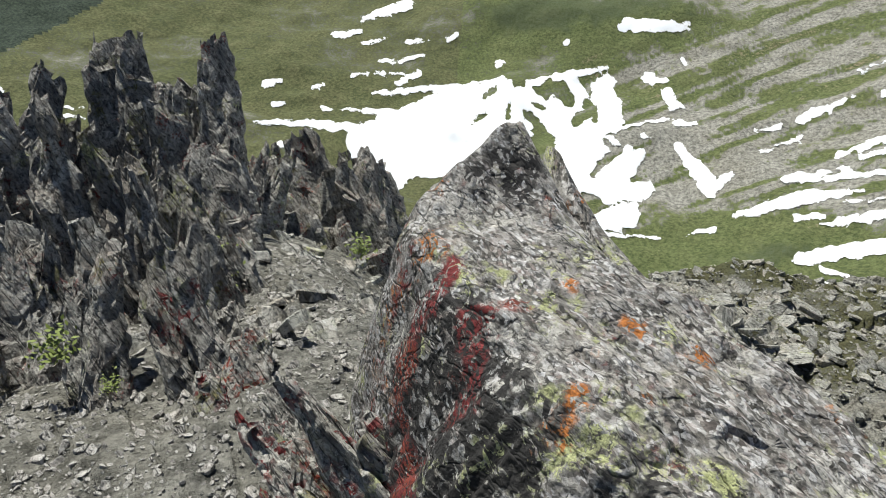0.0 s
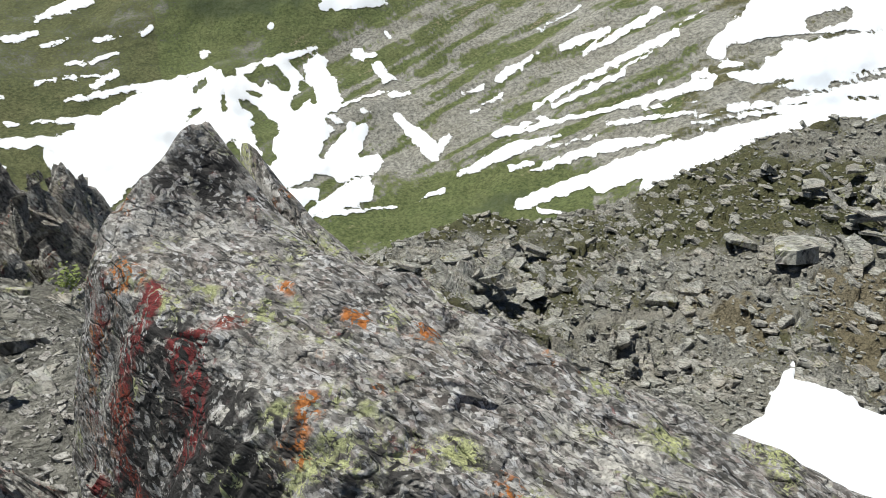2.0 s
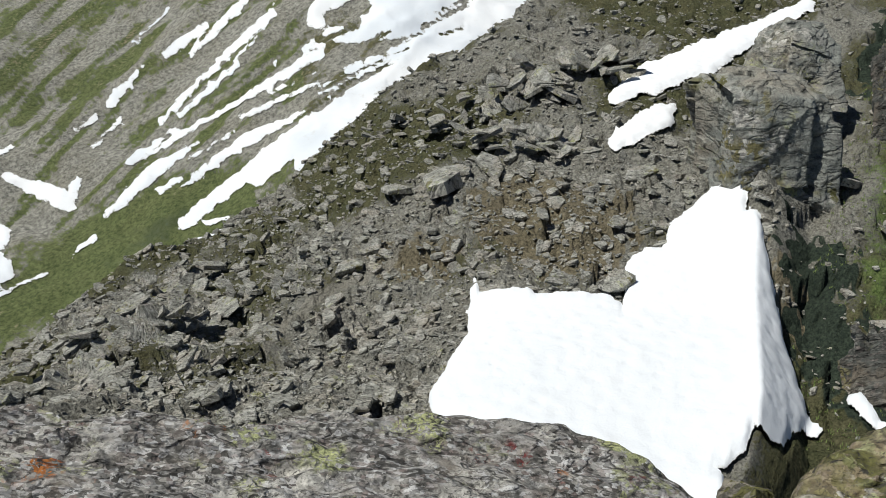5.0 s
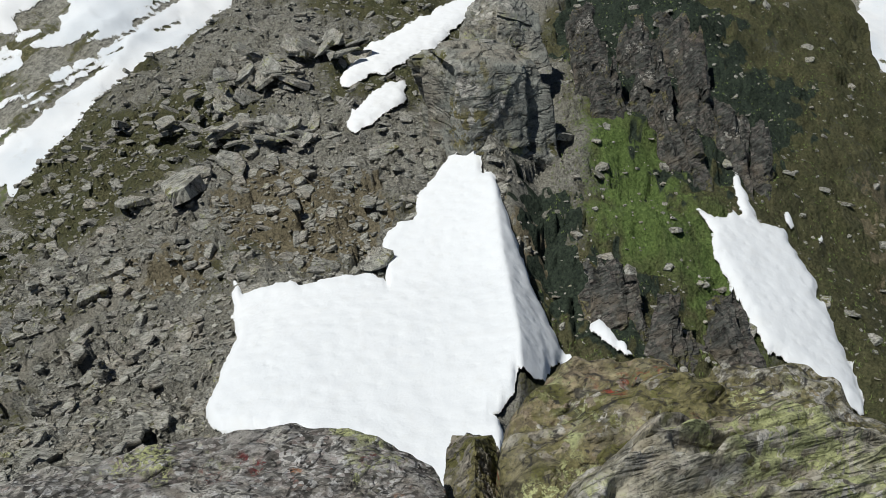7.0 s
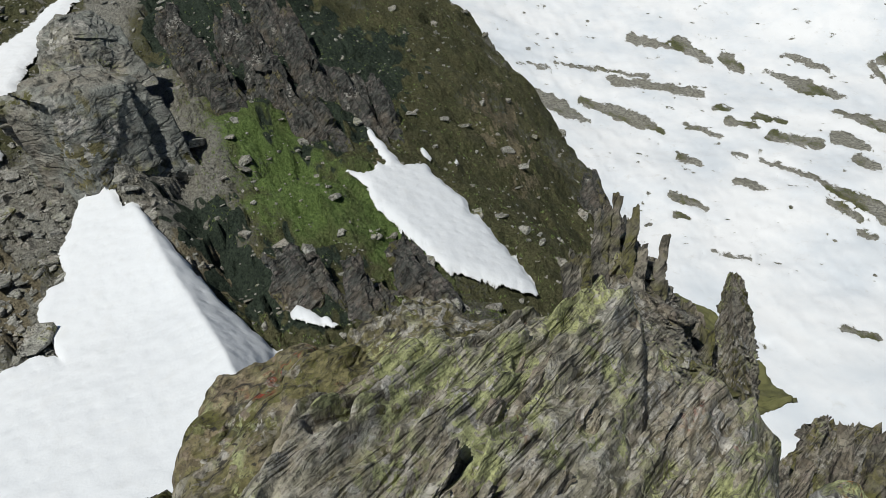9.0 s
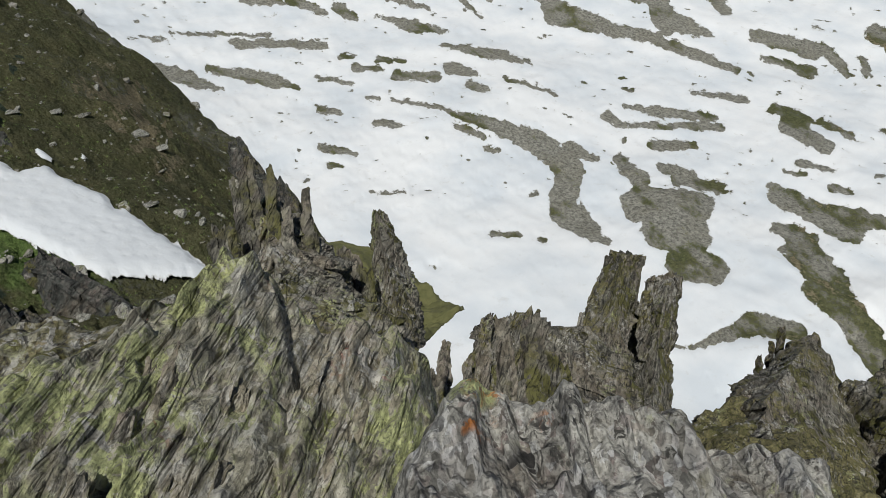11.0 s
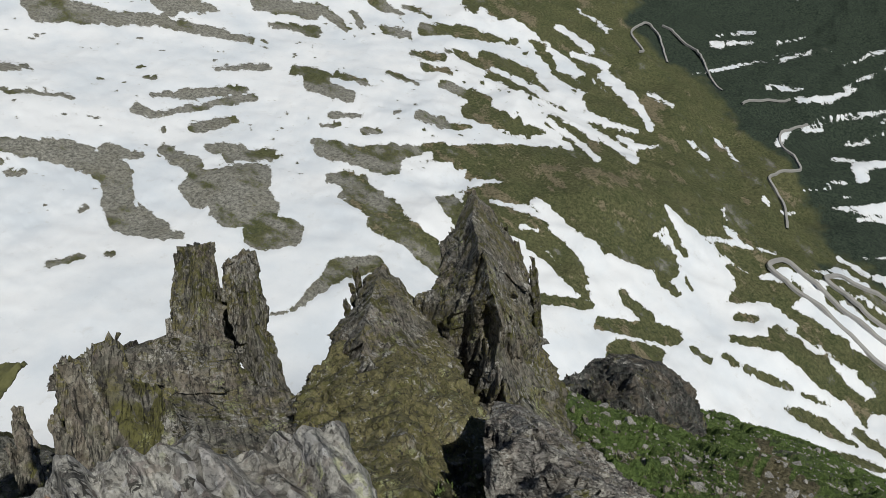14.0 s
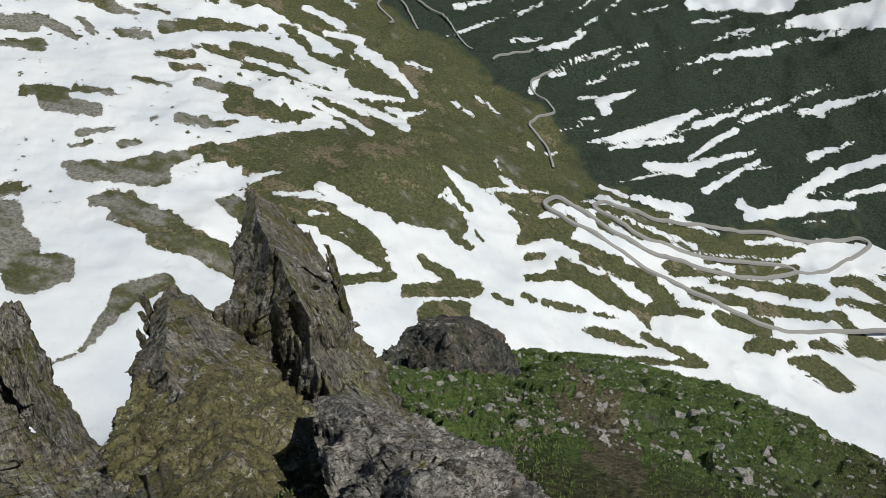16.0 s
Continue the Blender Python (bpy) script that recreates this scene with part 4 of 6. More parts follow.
RISE_K = [(-80, 0.16), (-30, 0.15), (0, 0.2), (25, 0.3), (45, 0.36), (80, 0.3), (110, 0.2), (150, 0.18), (180, 0.12), (200, 0.2), (225, 0.42), (280, 0.2)]



def heights(bearings, reach):
    """Heights over a grid of reach x bearing."""
    az, r = np.meshgrid(bearings, reach)
    knot = np.where(bearings > 280, bearings - 360, bearings)
    zb, zm, er, ed = (curve(knot, k) for k in (NEAR_Z, MID_Z, EDGE_R, EDGE_D))
    fz, rr, rk = (curve(knot, k) for k in (FLOOR_Z, RISE_R, RISE_K))
    step = np.clip(curve(knot, DROP), 0, 1)
    z = np.empty_like(az)
    for j in range(len(bearings)):
        ze = er[j] * math.tan(radians(ed[j]))
        if er[j] > 19:
            xs, ys = [8, 17, er[j], er[j] + 3000], [zb[j], zm[j], ze, ze - 3600]
        else:
            xs, ys = [8, max(er[j], 8.6), er[j] + 3000], [zb[j], min(ze, zb[j] - 0.4), ze - 3600]
        st = step[j]
        xs = [0, 0.95, 2.0, 4.0] + xs
        ys = [-1.75, -1.75, -1.75 - 2.0 * st, (1 - st) * (-1.75 + (zb[j] + 1.75) / 3) + st * min(-6.6, zb[j] * 0.72)] + ys
        own = np.interp(reach, xs, ys)
        far = fz[j] + rk[j] * 60 * np.log1p(np.exp(np.clip((reach - rr[j]) / 60, -30, 60)))
        far = np.minimum(far, 160 + 0.05 * reach)
        d = (own - far) / 14
        z[:, j] = np.where(reach < 60, own, far + 14 * np.log1p(np.exp(np.clip(d, -30, 60))))
    x, y = r * np.sin(np.radians(az)), r * np.cos(np.radians(az))
    dip = np.degrees(np.arctan2(z, r))
    far_w = np.clip((r - 200) / 300, 0, 1)
    if reach[-1] > 300:
        calm = 1 - 0.65 * np.clip((az - 100) / 8, 0, 1) * np.clip((172 - az) / 12, 0, 1)
        z += far_w * (7 * fbm(x / 170, y / 170, 0, 2, 5) + calm * (3.5 * fbm(x / 45, y / 45, 0, 3, 15) + 4 * ridged(x / 90, y / 90, 0, 3, 8)) - 3)
        z += far_w * 0.5 * ridged(x / 22, y / 22, 0, 3, 18)
        z += np.clip((r - 950) / 200, 0, 1) * np.clip((az - 192) / 6, 0, 1) * 7 * ridged(x / 70, y / 110, 0, 4, 28)
        for a, e, wa, we, h in KNOLLS:
            z += far_w * h * np.exp(-((az - a) / wa) ** 2 - ((dip - e) / we) ** 2)
    snowy = np.clip(saddle_field(az, dip) * 2 + 1.0, 0, 1) * (r > 5) * (r < 60)
    mid_w = np.clip((r - 7) / 6, 0, 1) * np.clip((140 - r) / 60, 0, 1) * (1 - 0.96 * snowy)
    if reach[0] < 60:
        z += mid_w * (0.5 * fbm(x / 3.5, y / 3.5, 0, 3, 21) + 0.4 * facets(x / 1.6, y / 1.6, 0, 31, True) + 0.16 * facets(x / 0.5, y / 0.5, 0, 33, True))
        z += np.clip((9 - r) / 4, 0, 1) * np.clip(r - 1.2, 0, 1) * (0.10 * fbm(x / 0.6, y / 0.6, 0, 4, 41) + 0.05 * facets(x / 0.25, y / 0.25, 0, 43, True))
        rough = np.clip((az - 116) / 8, 0, 1) * np.clip((206 - az) / 8, 0, 1) * np.clip((r - 1.4) / 1.5, 0, 1) * np.clip((15 - r) / 4, 0, 1)
        z += rough * (0.4 * facets(x / 1.3, y / 1.3, 0, 51, True) + 0.22 * facets(x / 0.45, y / 0.45, 0, 53, True) + 0.1 * facets(x / 0.16, y / 0.16, 0, 55, True) - 0.25)
        # the drifted crest of the saddle's snow, steep on its shaded side
        crest = np.interp(dip, [-48, -40, -33, -23], [80.3, 79.5, 77.2, 75.2])
        side = (az - crest) * np.cos(np.radians(dip))
        along = np.clip((dip + 52) / 4, 0, 1) * np.clip((-21.5 - dip) / 2, 0, 1) * (r < 60) * (r > 8)
        z += along * np.where(side < 0, 0.6 * np.exp(side / 4), np.maximum(0.6 - 0.3 * side, -0.8 * np.exp(-np.maximum(side - 3.1, 0) / 2.5)) * (side < 9))
    return az, r, x, y, z, dip


SADDLE_SNOW = [
    (54.0, -34.7, 57.7, -34.9, 0.60, 1.15), (53.3, -33.1, 53.3, -34.7, 0.12, 0.40), (56.5, -35.5, 64.7, -35.8, 1.23, 2.04), (54.8, -38.4, 64.1, -39.8, 1.81, 4.43),
    (51.1, -42.2, 63.6, -43.1, 1.75, 3.53), (69.2, -32.2, 72.0, -36.9, 2.34, 4.97), (71.9, -28.9, 74.1, -24.3, 2.08, 0.47), (73.1, -30.0, 74.5, -25.3, 2.18, 0.56),
    (71.8, -30.8, 75.3, -33.1, 2.39, 2.18), (75.4, -27.9, 78.3, -37.0, 0.96, 2.60), (74.2, -38.7, 76.4, -43.0, 3.02, 2.33), (76.1, -30.0, 79.8, -37.0, 0.96, 1.82),
    (77.4, -32.6, 81.4, -38.2, 0.79, 1.90), (80.8, -37.1, 84.6, -38.5, 1.21, 0.26), (77.5, -37.0, 81.9, -38.6, 1.95, 1.38), (66.0, -42.5, 75.2, -47.1, 4.62, 2.48),
]
SADDLE_FOOT = [
    (54.7, -35.9, 55.3, -38.5, 1.70, 1.94), (54.4, -38.3, 51.5, -41.9, 1.61, 1.87),
    (63.0, -46.3, 75.1, -50.3, 3.26, 2.42), (76.4, -40.4, 80.4, -40.4, 2.15, 1.71),
]
GULLY_SNOW = [
    (94.9, -27.5, 99.6, -27.3, 0.57, 0.55), (93.1, -26.6, 94.9, -27.8, 0.12, 0.57), (95.2, -23.6, 97.3, -26.9, 0.12, 0.52), (95.4, -25.9, 96.2, -27.2, 0.08, 0.41),
    (96.7, -28.4, 102.5, -33.2, 1.87, 2.42), (99.1, -28.2, 101.8, -30.9, 1.19, 1.57), (102.5, -33.2, 109.3, -37.1, 2.42, 0.37), (86.7, -36.3, 89.8, -38.0, 0.51, 0.25),
    (102.5, -26.8, 102.6, -27.0, 0.15, 0.15), (99.7, -25.8, 100.1, -26.3, 0.16, 0.20),
]
LEDGE_SNOW = [
    (64.2, -18.9, 66.7, -17.3, 0.53, 1.06), (66.7, -17.5, 70.3, -15.6, 1.14, 1.14), (70.3, -15.7, 73.6, -13.5, 1.22, 0.64), (73.6, -13.5, 76.4, -11.7, 0.64, 0.48),
    (64.7, -22.1, 67.8, -20.1, 0.79, 0.92), (67.8, -20.1, 68.6, -19.4, 0.83, 0.33),
]
KNOLLS = [(186, -32.5, 7, 2.6, 26), (170, -36, 5, 2, 9), (151, -33, 3, 2.5, 7), (163, -42, 3, 1.5, 10), (192, -44, 4, 1.4, 10), (205, -33, 6, 2, 10), (130, -15, 6, 2, 25), (5, -15, 10, 2.0, 25), (-12, -18, 6, 2, 14), (15, -13, 4, 2, 20)]


def saddle_field(az, dip):
    return strokes(az, dip, SADDLE_SNOW + SADDLE_FOOT + GULLY_SNOW + LEDGE_SNOW, 0.14, 13)


def cloud_shade_line(az):
    """Dip of the lower edge of the side valley whose ground is painted darker for cloud shade."""
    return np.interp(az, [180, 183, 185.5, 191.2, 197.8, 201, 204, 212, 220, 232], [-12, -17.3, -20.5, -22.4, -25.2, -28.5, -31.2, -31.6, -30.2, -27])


def kinds(az, r, x, y, z, dip0):
    """What covers the ground: grass, lush grass, bare earth, dark cover with shade painted in, and how far away it
    lies.
    """
    dip = np.where(r < 110, dip0, np.degrees(np.arctan2(z, r)))
    n_soft = fbm(x / 60, y / 60, 0, 4, 61)
    n_mid = fbm(x / 4, y / 4, 0, 4, 71)
    rill = fbm((az + dip * 0.65) * 0.22, (dip - az * 0.62) * 2.0, 0, 4, 83, 0.65)
    rill2 = fbm((az - dip * 1.6) * 0.35, (dip + az * 0.45) * 1.3, 0, 4, 87, 0.65)
    veg = 0.45 + 0.35 * n_soft
    veg = np.where((r > 150) & (az < 80), 0.68 - 0.035 * np.clip(az - 8, 0, 10) + 0.12 * n_soft + 0.55 * rill * np.clip((az - 5) / 10, 0, 1), veg)
    veg = np.where((r > 150) & (az < 80), np.maximum(veg, 0.5 * np.clip(spots(az, dip, [(26, -27, 10, 2.5, 15), (10, -14, 8, 2, 10), (22, -29, 10, 2, 10)], 0.8) + 1.2, 0, 1.6)), veg)
    veg = np.where((r > 150) & (az > 95), 0.30 + 0.035 * np.clip(az - 160, 0, 16) + 0.12 * n_soft + 0.3 * rill2, veg)
    veg = np.where(r < 110, 0.5 + 0.3 * n_mid + 0.45 * fbm(x / 11, y / 11, 0, 3, 73), veg)
    south_side = (r < 110) & (az > 77) & (az < 130)
    veg = np.where(south_side, np.clip(0.35 + 0.06 * (az - 79), 0, 0.75) + 0.25 * n_mid, veg)
    veg = np.where((r < 110) & (az > 184), 0.78 + 0.3 * n_mid - 0.25 * np.clip(6 - np.abs(r - 14), 0, 6) / 6, veg)
    veg = np.where((r < 20) & (az > 118) & (az <= 186), 0.52 + 0.4 * n_mid, veg)
    veg = np.where((r < 6) & (az < 120), 0.05, veg)
    lush = np.where(r < 110, np.clip(spots(az, dip, [(88, -26, 8, 4, -50), (97, -31, 6, 4, -60), (200, -46, 14, 3, 10)], 1.2) * 0.5 + 0.1 + 1.2 * (az > 184), 0, 1), 0.0)
    lush = np.where((r > 150) & (az > 0) & (az < 40), 0.34, lush)
    lush = np.where((r > 150) & (az < 0), 0.15, lush)
    lush = np.where((r > 150) & (az > 95), 0.1, lush)
    earth = np.where(r < 110, spots(az, dip, [(60, -29, 8, 4, -10), (48, -31, 5, 2, 0), (98, -27, 7, 1.2, -40), (107, -25, 9, 1.4, -60), (210.5, -47, 5.5, 2.4, -40), (163, -46, 8, 2, 0), (83, -32, 2.5, 6, 60), (163, -50, 3, 1.5, 0)], 1.2) * 0.75, np.where(az > 162, 0.08 + 0.5 * rill2 + 0.3 * n_soft, np.where(az < 62, 0.04 + 0.3 * rill * (az > 8) + 0.25 * n_soft, 0.15)))
    # dark green side valley, with cloud shade painted into its ground colour
    dark = np.where((r > 500) & (az > 180), np.clip((dip - cloud_shade_line(az) + 1.8 * n_soft) / 3.6 + 0.6, 0, 1) * (1.0 + 0.2 * rill + 0.2 * rill2), 0.0)
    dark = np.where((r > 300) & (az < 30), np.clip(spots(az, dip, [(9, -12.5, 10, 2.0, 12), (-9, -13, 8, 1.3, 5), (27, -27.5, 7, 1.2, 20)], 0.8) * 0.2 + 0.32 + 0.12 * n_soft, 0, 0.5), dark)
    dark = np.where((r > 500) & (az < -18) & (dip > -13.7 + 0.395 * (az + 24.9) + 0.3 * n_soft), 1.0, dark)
    # dark rock and brown ground by the gully, their shade painted in too
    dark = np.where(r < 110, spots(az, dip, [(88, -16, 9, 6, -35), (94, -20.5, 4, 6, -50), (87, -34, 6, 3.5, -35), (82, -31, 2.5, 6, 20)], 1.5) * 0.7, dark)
    trod = np.zeros(az.shape)
    for (a0, e0), (a1, e1) in zip(TRAIL, TRAIL[1:]):
        k = np.cos(np.radians(0.5 * (e0 + e1)))
        ux, uy = (a1 - a0) * k, e1 - e0
        s = np.clip(((az - a0) * k * ux + (dip - e0) * uy) / (ux * ux + uy * uy), 0, 1)
        trod = np.maximum(trod, 1 - np.hypot((az - a0) * k - s * ux, dip - e0 - s * uy) / 0.42)
    trod = np.where(r < 60, np.clip(trod, 0, 1), 0.0)
    return {"trod": trod.ravel(), "veg": veg.ravel(), "lush": lush.ravel(), "earth": earth.ravel(), "dark": dark.ravel(), "away": np.clip((r.ravel() - 80) / 150, 0, 1)}


near_b = np.concatenate([np.arange(-62, 245, 0.25), np.arange(245, 298, 2.0)])
near_r = np.concatenate([np.geomspace(0.05, 8, 44, endpoint=False), np.linspace(8, 60, 170, endpoint=False), np.linspace(60, 110, 16)])
far_b = np.concatenate([np.arange(-45, -36, 0.5), np.arange(-36, 62, 0.13), np.arange(62, 105, 1.0), np.arange(105, 226, 0.13), np.arange(226, 315, 2.5)])
far_r = np.concatenate([np.geomspace(60, 330, 24, endpoint=False), np.geomspace(330, 1000, 180, endpoint=False), np.geomspace(1000, 2600, 130, endpoint=False), np.geomspace(2600, 4700, 14)])
NEAR, FAR = heights(near_b, near_r), heights(far_b, far_r)
FAR[4][:] -= np.clip((112 - FAR[1]) / 10, 0, 2)
nq, fq = grid_quads(*NEAR[0].shape, True)[:, ::-1], grid_quads(*FAR[0].shape, True)[:, ::-1]
nv, fv = (np.stack(g[2:5], -1).reshape(-1, 3) for g in (NEAR, FAR))
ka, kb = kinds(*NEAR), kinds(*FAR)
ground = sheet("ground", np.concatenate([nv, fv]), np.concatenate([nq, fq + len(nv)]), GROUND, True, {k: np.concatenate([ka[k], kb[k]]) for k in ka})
tagged(ground, "alpine mountain ground of scree, grass and bare earth", "ground", kind="structure")


def ground_at(az, r):
    """Height of the near ground at a bearing and distance."""
    j = np.clip(np.searchsorted(near_b, az), 0, len(near_b) - 1)
    i = np.clip(np.searchsorted(near_r, r), 1, len(near_r) - 1)
    t = (r - near_r[i - 1]) / (near_r[i] - near_r[i - 1])
    return NEAR[4][i - 1, j] * (1 - t) + NEAR[4][i, j] * t


# ---- snow: sheets that lie on the ground and thin out to nothing at their edges ----
def snow_sheet(name, grid, quads, field, thick, soft, label, material):
    lift = thick * (0.2 + 0.8 * np.clip(field / soft + 0.3, 0, 1))
    v = np.stack([grid[2], grid[3], grid[4] + lift], -1).reshape(-1, 3)
    inside = (field > -0.7 * soft).reshape(-1)
    q = quads[inside[quads].any(1)]
    use = np.unique(q)
    index = np.full(len(v), -1)
    index[use] = np.arange(len(use))
    ob = sheet(name, v[use], index[q], material, True, {"cover": np.clip(field / soft, -1, 1).reshape(-1)[use]})
    return tagged(ob, label, "snow", kind="structure")


AZ, RR = FAR[0], FAR[1]
DIP = np.degrees(np.arctan2(FAR[4], RR))
north = strokes(AZ, DIP, NORTH_SNOW_A + NORTH_SNOW_B + NORTH_SNOW_C + NORTH_SNOW_D + NORTH_SNOW_E + NORTH_SNOW_F + NORTH_SNOW_G + NORTH_SNOW_H + NORTH_SNOW_I)
north = np.minimum(north, -strokes(AZ, DIP, NORTH_BARE_A + NORTH_BARE_B))
snow_sheet("snow_north_valley", FAR, fq, np.where((RR > 180) & (AZ < 61.5), north, -9.0), 1.5, 0.5, "large old snowfield and melting patches in the green valley", SNOW)
bare = strokes(AZ, DIP, BASIN_BARE_A + BASIN_BARE_B + BASIN_BARE_C + BASIN_BARE_D + BASIN_BARE_E + BASIN_BARE_F + BASIN_BARE_G + SLOPE_BARE_A + SLOPE_BARE_B + SLOPE_BARE_C + SLOPE_BARE_D + SLOPE_BARE_D_MORE + HAIRPIN_BARE)
specks = 0.4 * (fbm(AZ * 1.3, DIP * 3.6, 0, 3, 91, 0.6) - 1.05 - 0.25 * np.clip(-DIP - 33, 0, 3))
south = np.minimum(np.minimum(1.0, -bare), -specks)
# the side valley painted with cloud shade, with snow left in its gullies only
cloud_shade = (AZ > 180) & (DIP > cloud_shade_line(AZ))
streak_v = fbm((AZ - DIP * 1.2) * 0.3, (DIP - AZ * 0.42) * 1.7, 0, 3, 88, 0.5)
south = np.where(cloud_shade, 0.5 * (streak_v - 0.95), south)
south = np.maximum(south, strokes(AZ, DIP, SLOPE_SNOW_A + SLOPE_SNOW_B + SLOPE_SNOW_C + SLOPE_SNOW_D + DUSKY_SNOW_A + DUSKY_SNOW_B + DUSKY_SNOW_C + DUSKY_SNOW_E + HAIRPIN_SNOW, 0.13, 5))
snow_sheet("snow_south_valley", FAR, fq, np.where((RR > 180) & (AZ > 100), south, -9.0), 1.5, 0.5, "wide melting snowfield with bare stony islands in the basin", SNOW)
AN, RN = NEAR[0], NEAR[1]
DN = NEAR[5]
near_snow = np.where((RN < 100) & (RN > 5.5) & (AN > 40) & (AN < 118), saddle_field(AN, DN), -9.0)
snow_sheet("snow_saddle", NEAR, nq, near_snow, 0.3, 0.5, "white snow patches on the saddle and in the gully", SNOW_NEAR)


# ---- road and path: ribbons laid on the ground ----
def reach_to(az, dip, grid, bs, rs, r0):
    """Distance at which the ground first rises to a dip along a bearing."""
    j = int(np.argmin(np.abs(bs - az)))
    col = np.degrees(np.arctan2(grid[4][:, j], grid[1][:, j]))
    ok = np.nonzero((rs > r0) & (col >= dip))[0]
    return float(rs[ok[0]]) if len(ok) else float(rs[-1])


def ribbon(name, knots, width, lift, grid, bs, rs, r0, material, label, category):
    pts = []
    for a, d in knots:
        r = reach_to(a, d, grid, bs, rs, r0)
        pts.append(Vector((r * math.sin(radians(a)), r * math.cos(radians(a)), 0)))
    path = []
    for i in range(len(pts) - 1):
        p0, p1, p2, p3 = pts[max(i - 1, 0)], pts[i], pts[i + 1], pts[min(i + 2, len(pts) - 1)]
        n = max(3, int((p2 - p1).length / (width * 0.7)))
        for k in range(n):
            t = k / n
            path.append(0.5 * (2 * p1 + (p2 - p0) * t + (2 * p0 - 5 * p1 + 4 * p2 - p3) * t * t + (3 * p1 - p0 - 3 * p2 + p3) * t ** 3))
    path.append(pts[-1])
    zs = []
    for p in path:
        az, r = math.degrees(math.atan2(p.x, p.y)), math.hypot(p.x, p.y)
        az += 360 if az < bs[0] or (az < 0 and bs[0] + 360 > 360 and bs[0] > 0) else 0
        az = az if az > bs[0] else az + 360
        j, i = int(np.argmin(np.abs(bs - az))), int(np.argmin(np.abs(rs - r)))
        near_z = grid[4][max(i - 1, 0):i + 2, max(j - 1, 0):j + 2]
        zs.append(near_z.max() if width > 2 else near_z.mean())
    zs = np.array(zs)
    for _ in range(3):
        zs[1:-1] = np.maximum(zs[1:-1], 0.25 * zs[:-2] + 0.5 * zs[1:-1] + 0.25 * zs[2:])
    v = []
    for i, p in enumerate(path):
        d = (path[min(i + 1, len(path) - 1)] - path[max(i - 1, 0)]).normalized()
        s = Vector((d.y, -d.x, 0)) * width * 0.5
        z = zs[i] + lift
        v += [(*(p - s * 1.3).xy, z - 2.4), (*(p - s).xy, z), (*(p + s).xy, z), (*(p + s * 1.3).xy, z - 2.4)]
    ob = sheet(name, v, grid_quads(len(path), 4), material, False)
    return tagged(ob, label, category, kind="structure")


for name, knots in (("road_hairpins", ROAD_HAIRPINS), ("road_valley", ROAD_VALLEY), ("road_far_loop", ROAD_FAR), ("road_far_branch", ROAD_FAR_B), ("road_far_bend", ROAD_FAR_C)):
    ribbon(name, knots, 3.9 if name == "road_hairpins" else 2.4, 1.8, FAR, far_b, far_r, 250, ROAD, "pale winding mountain pass road with hairpin bends", "road")

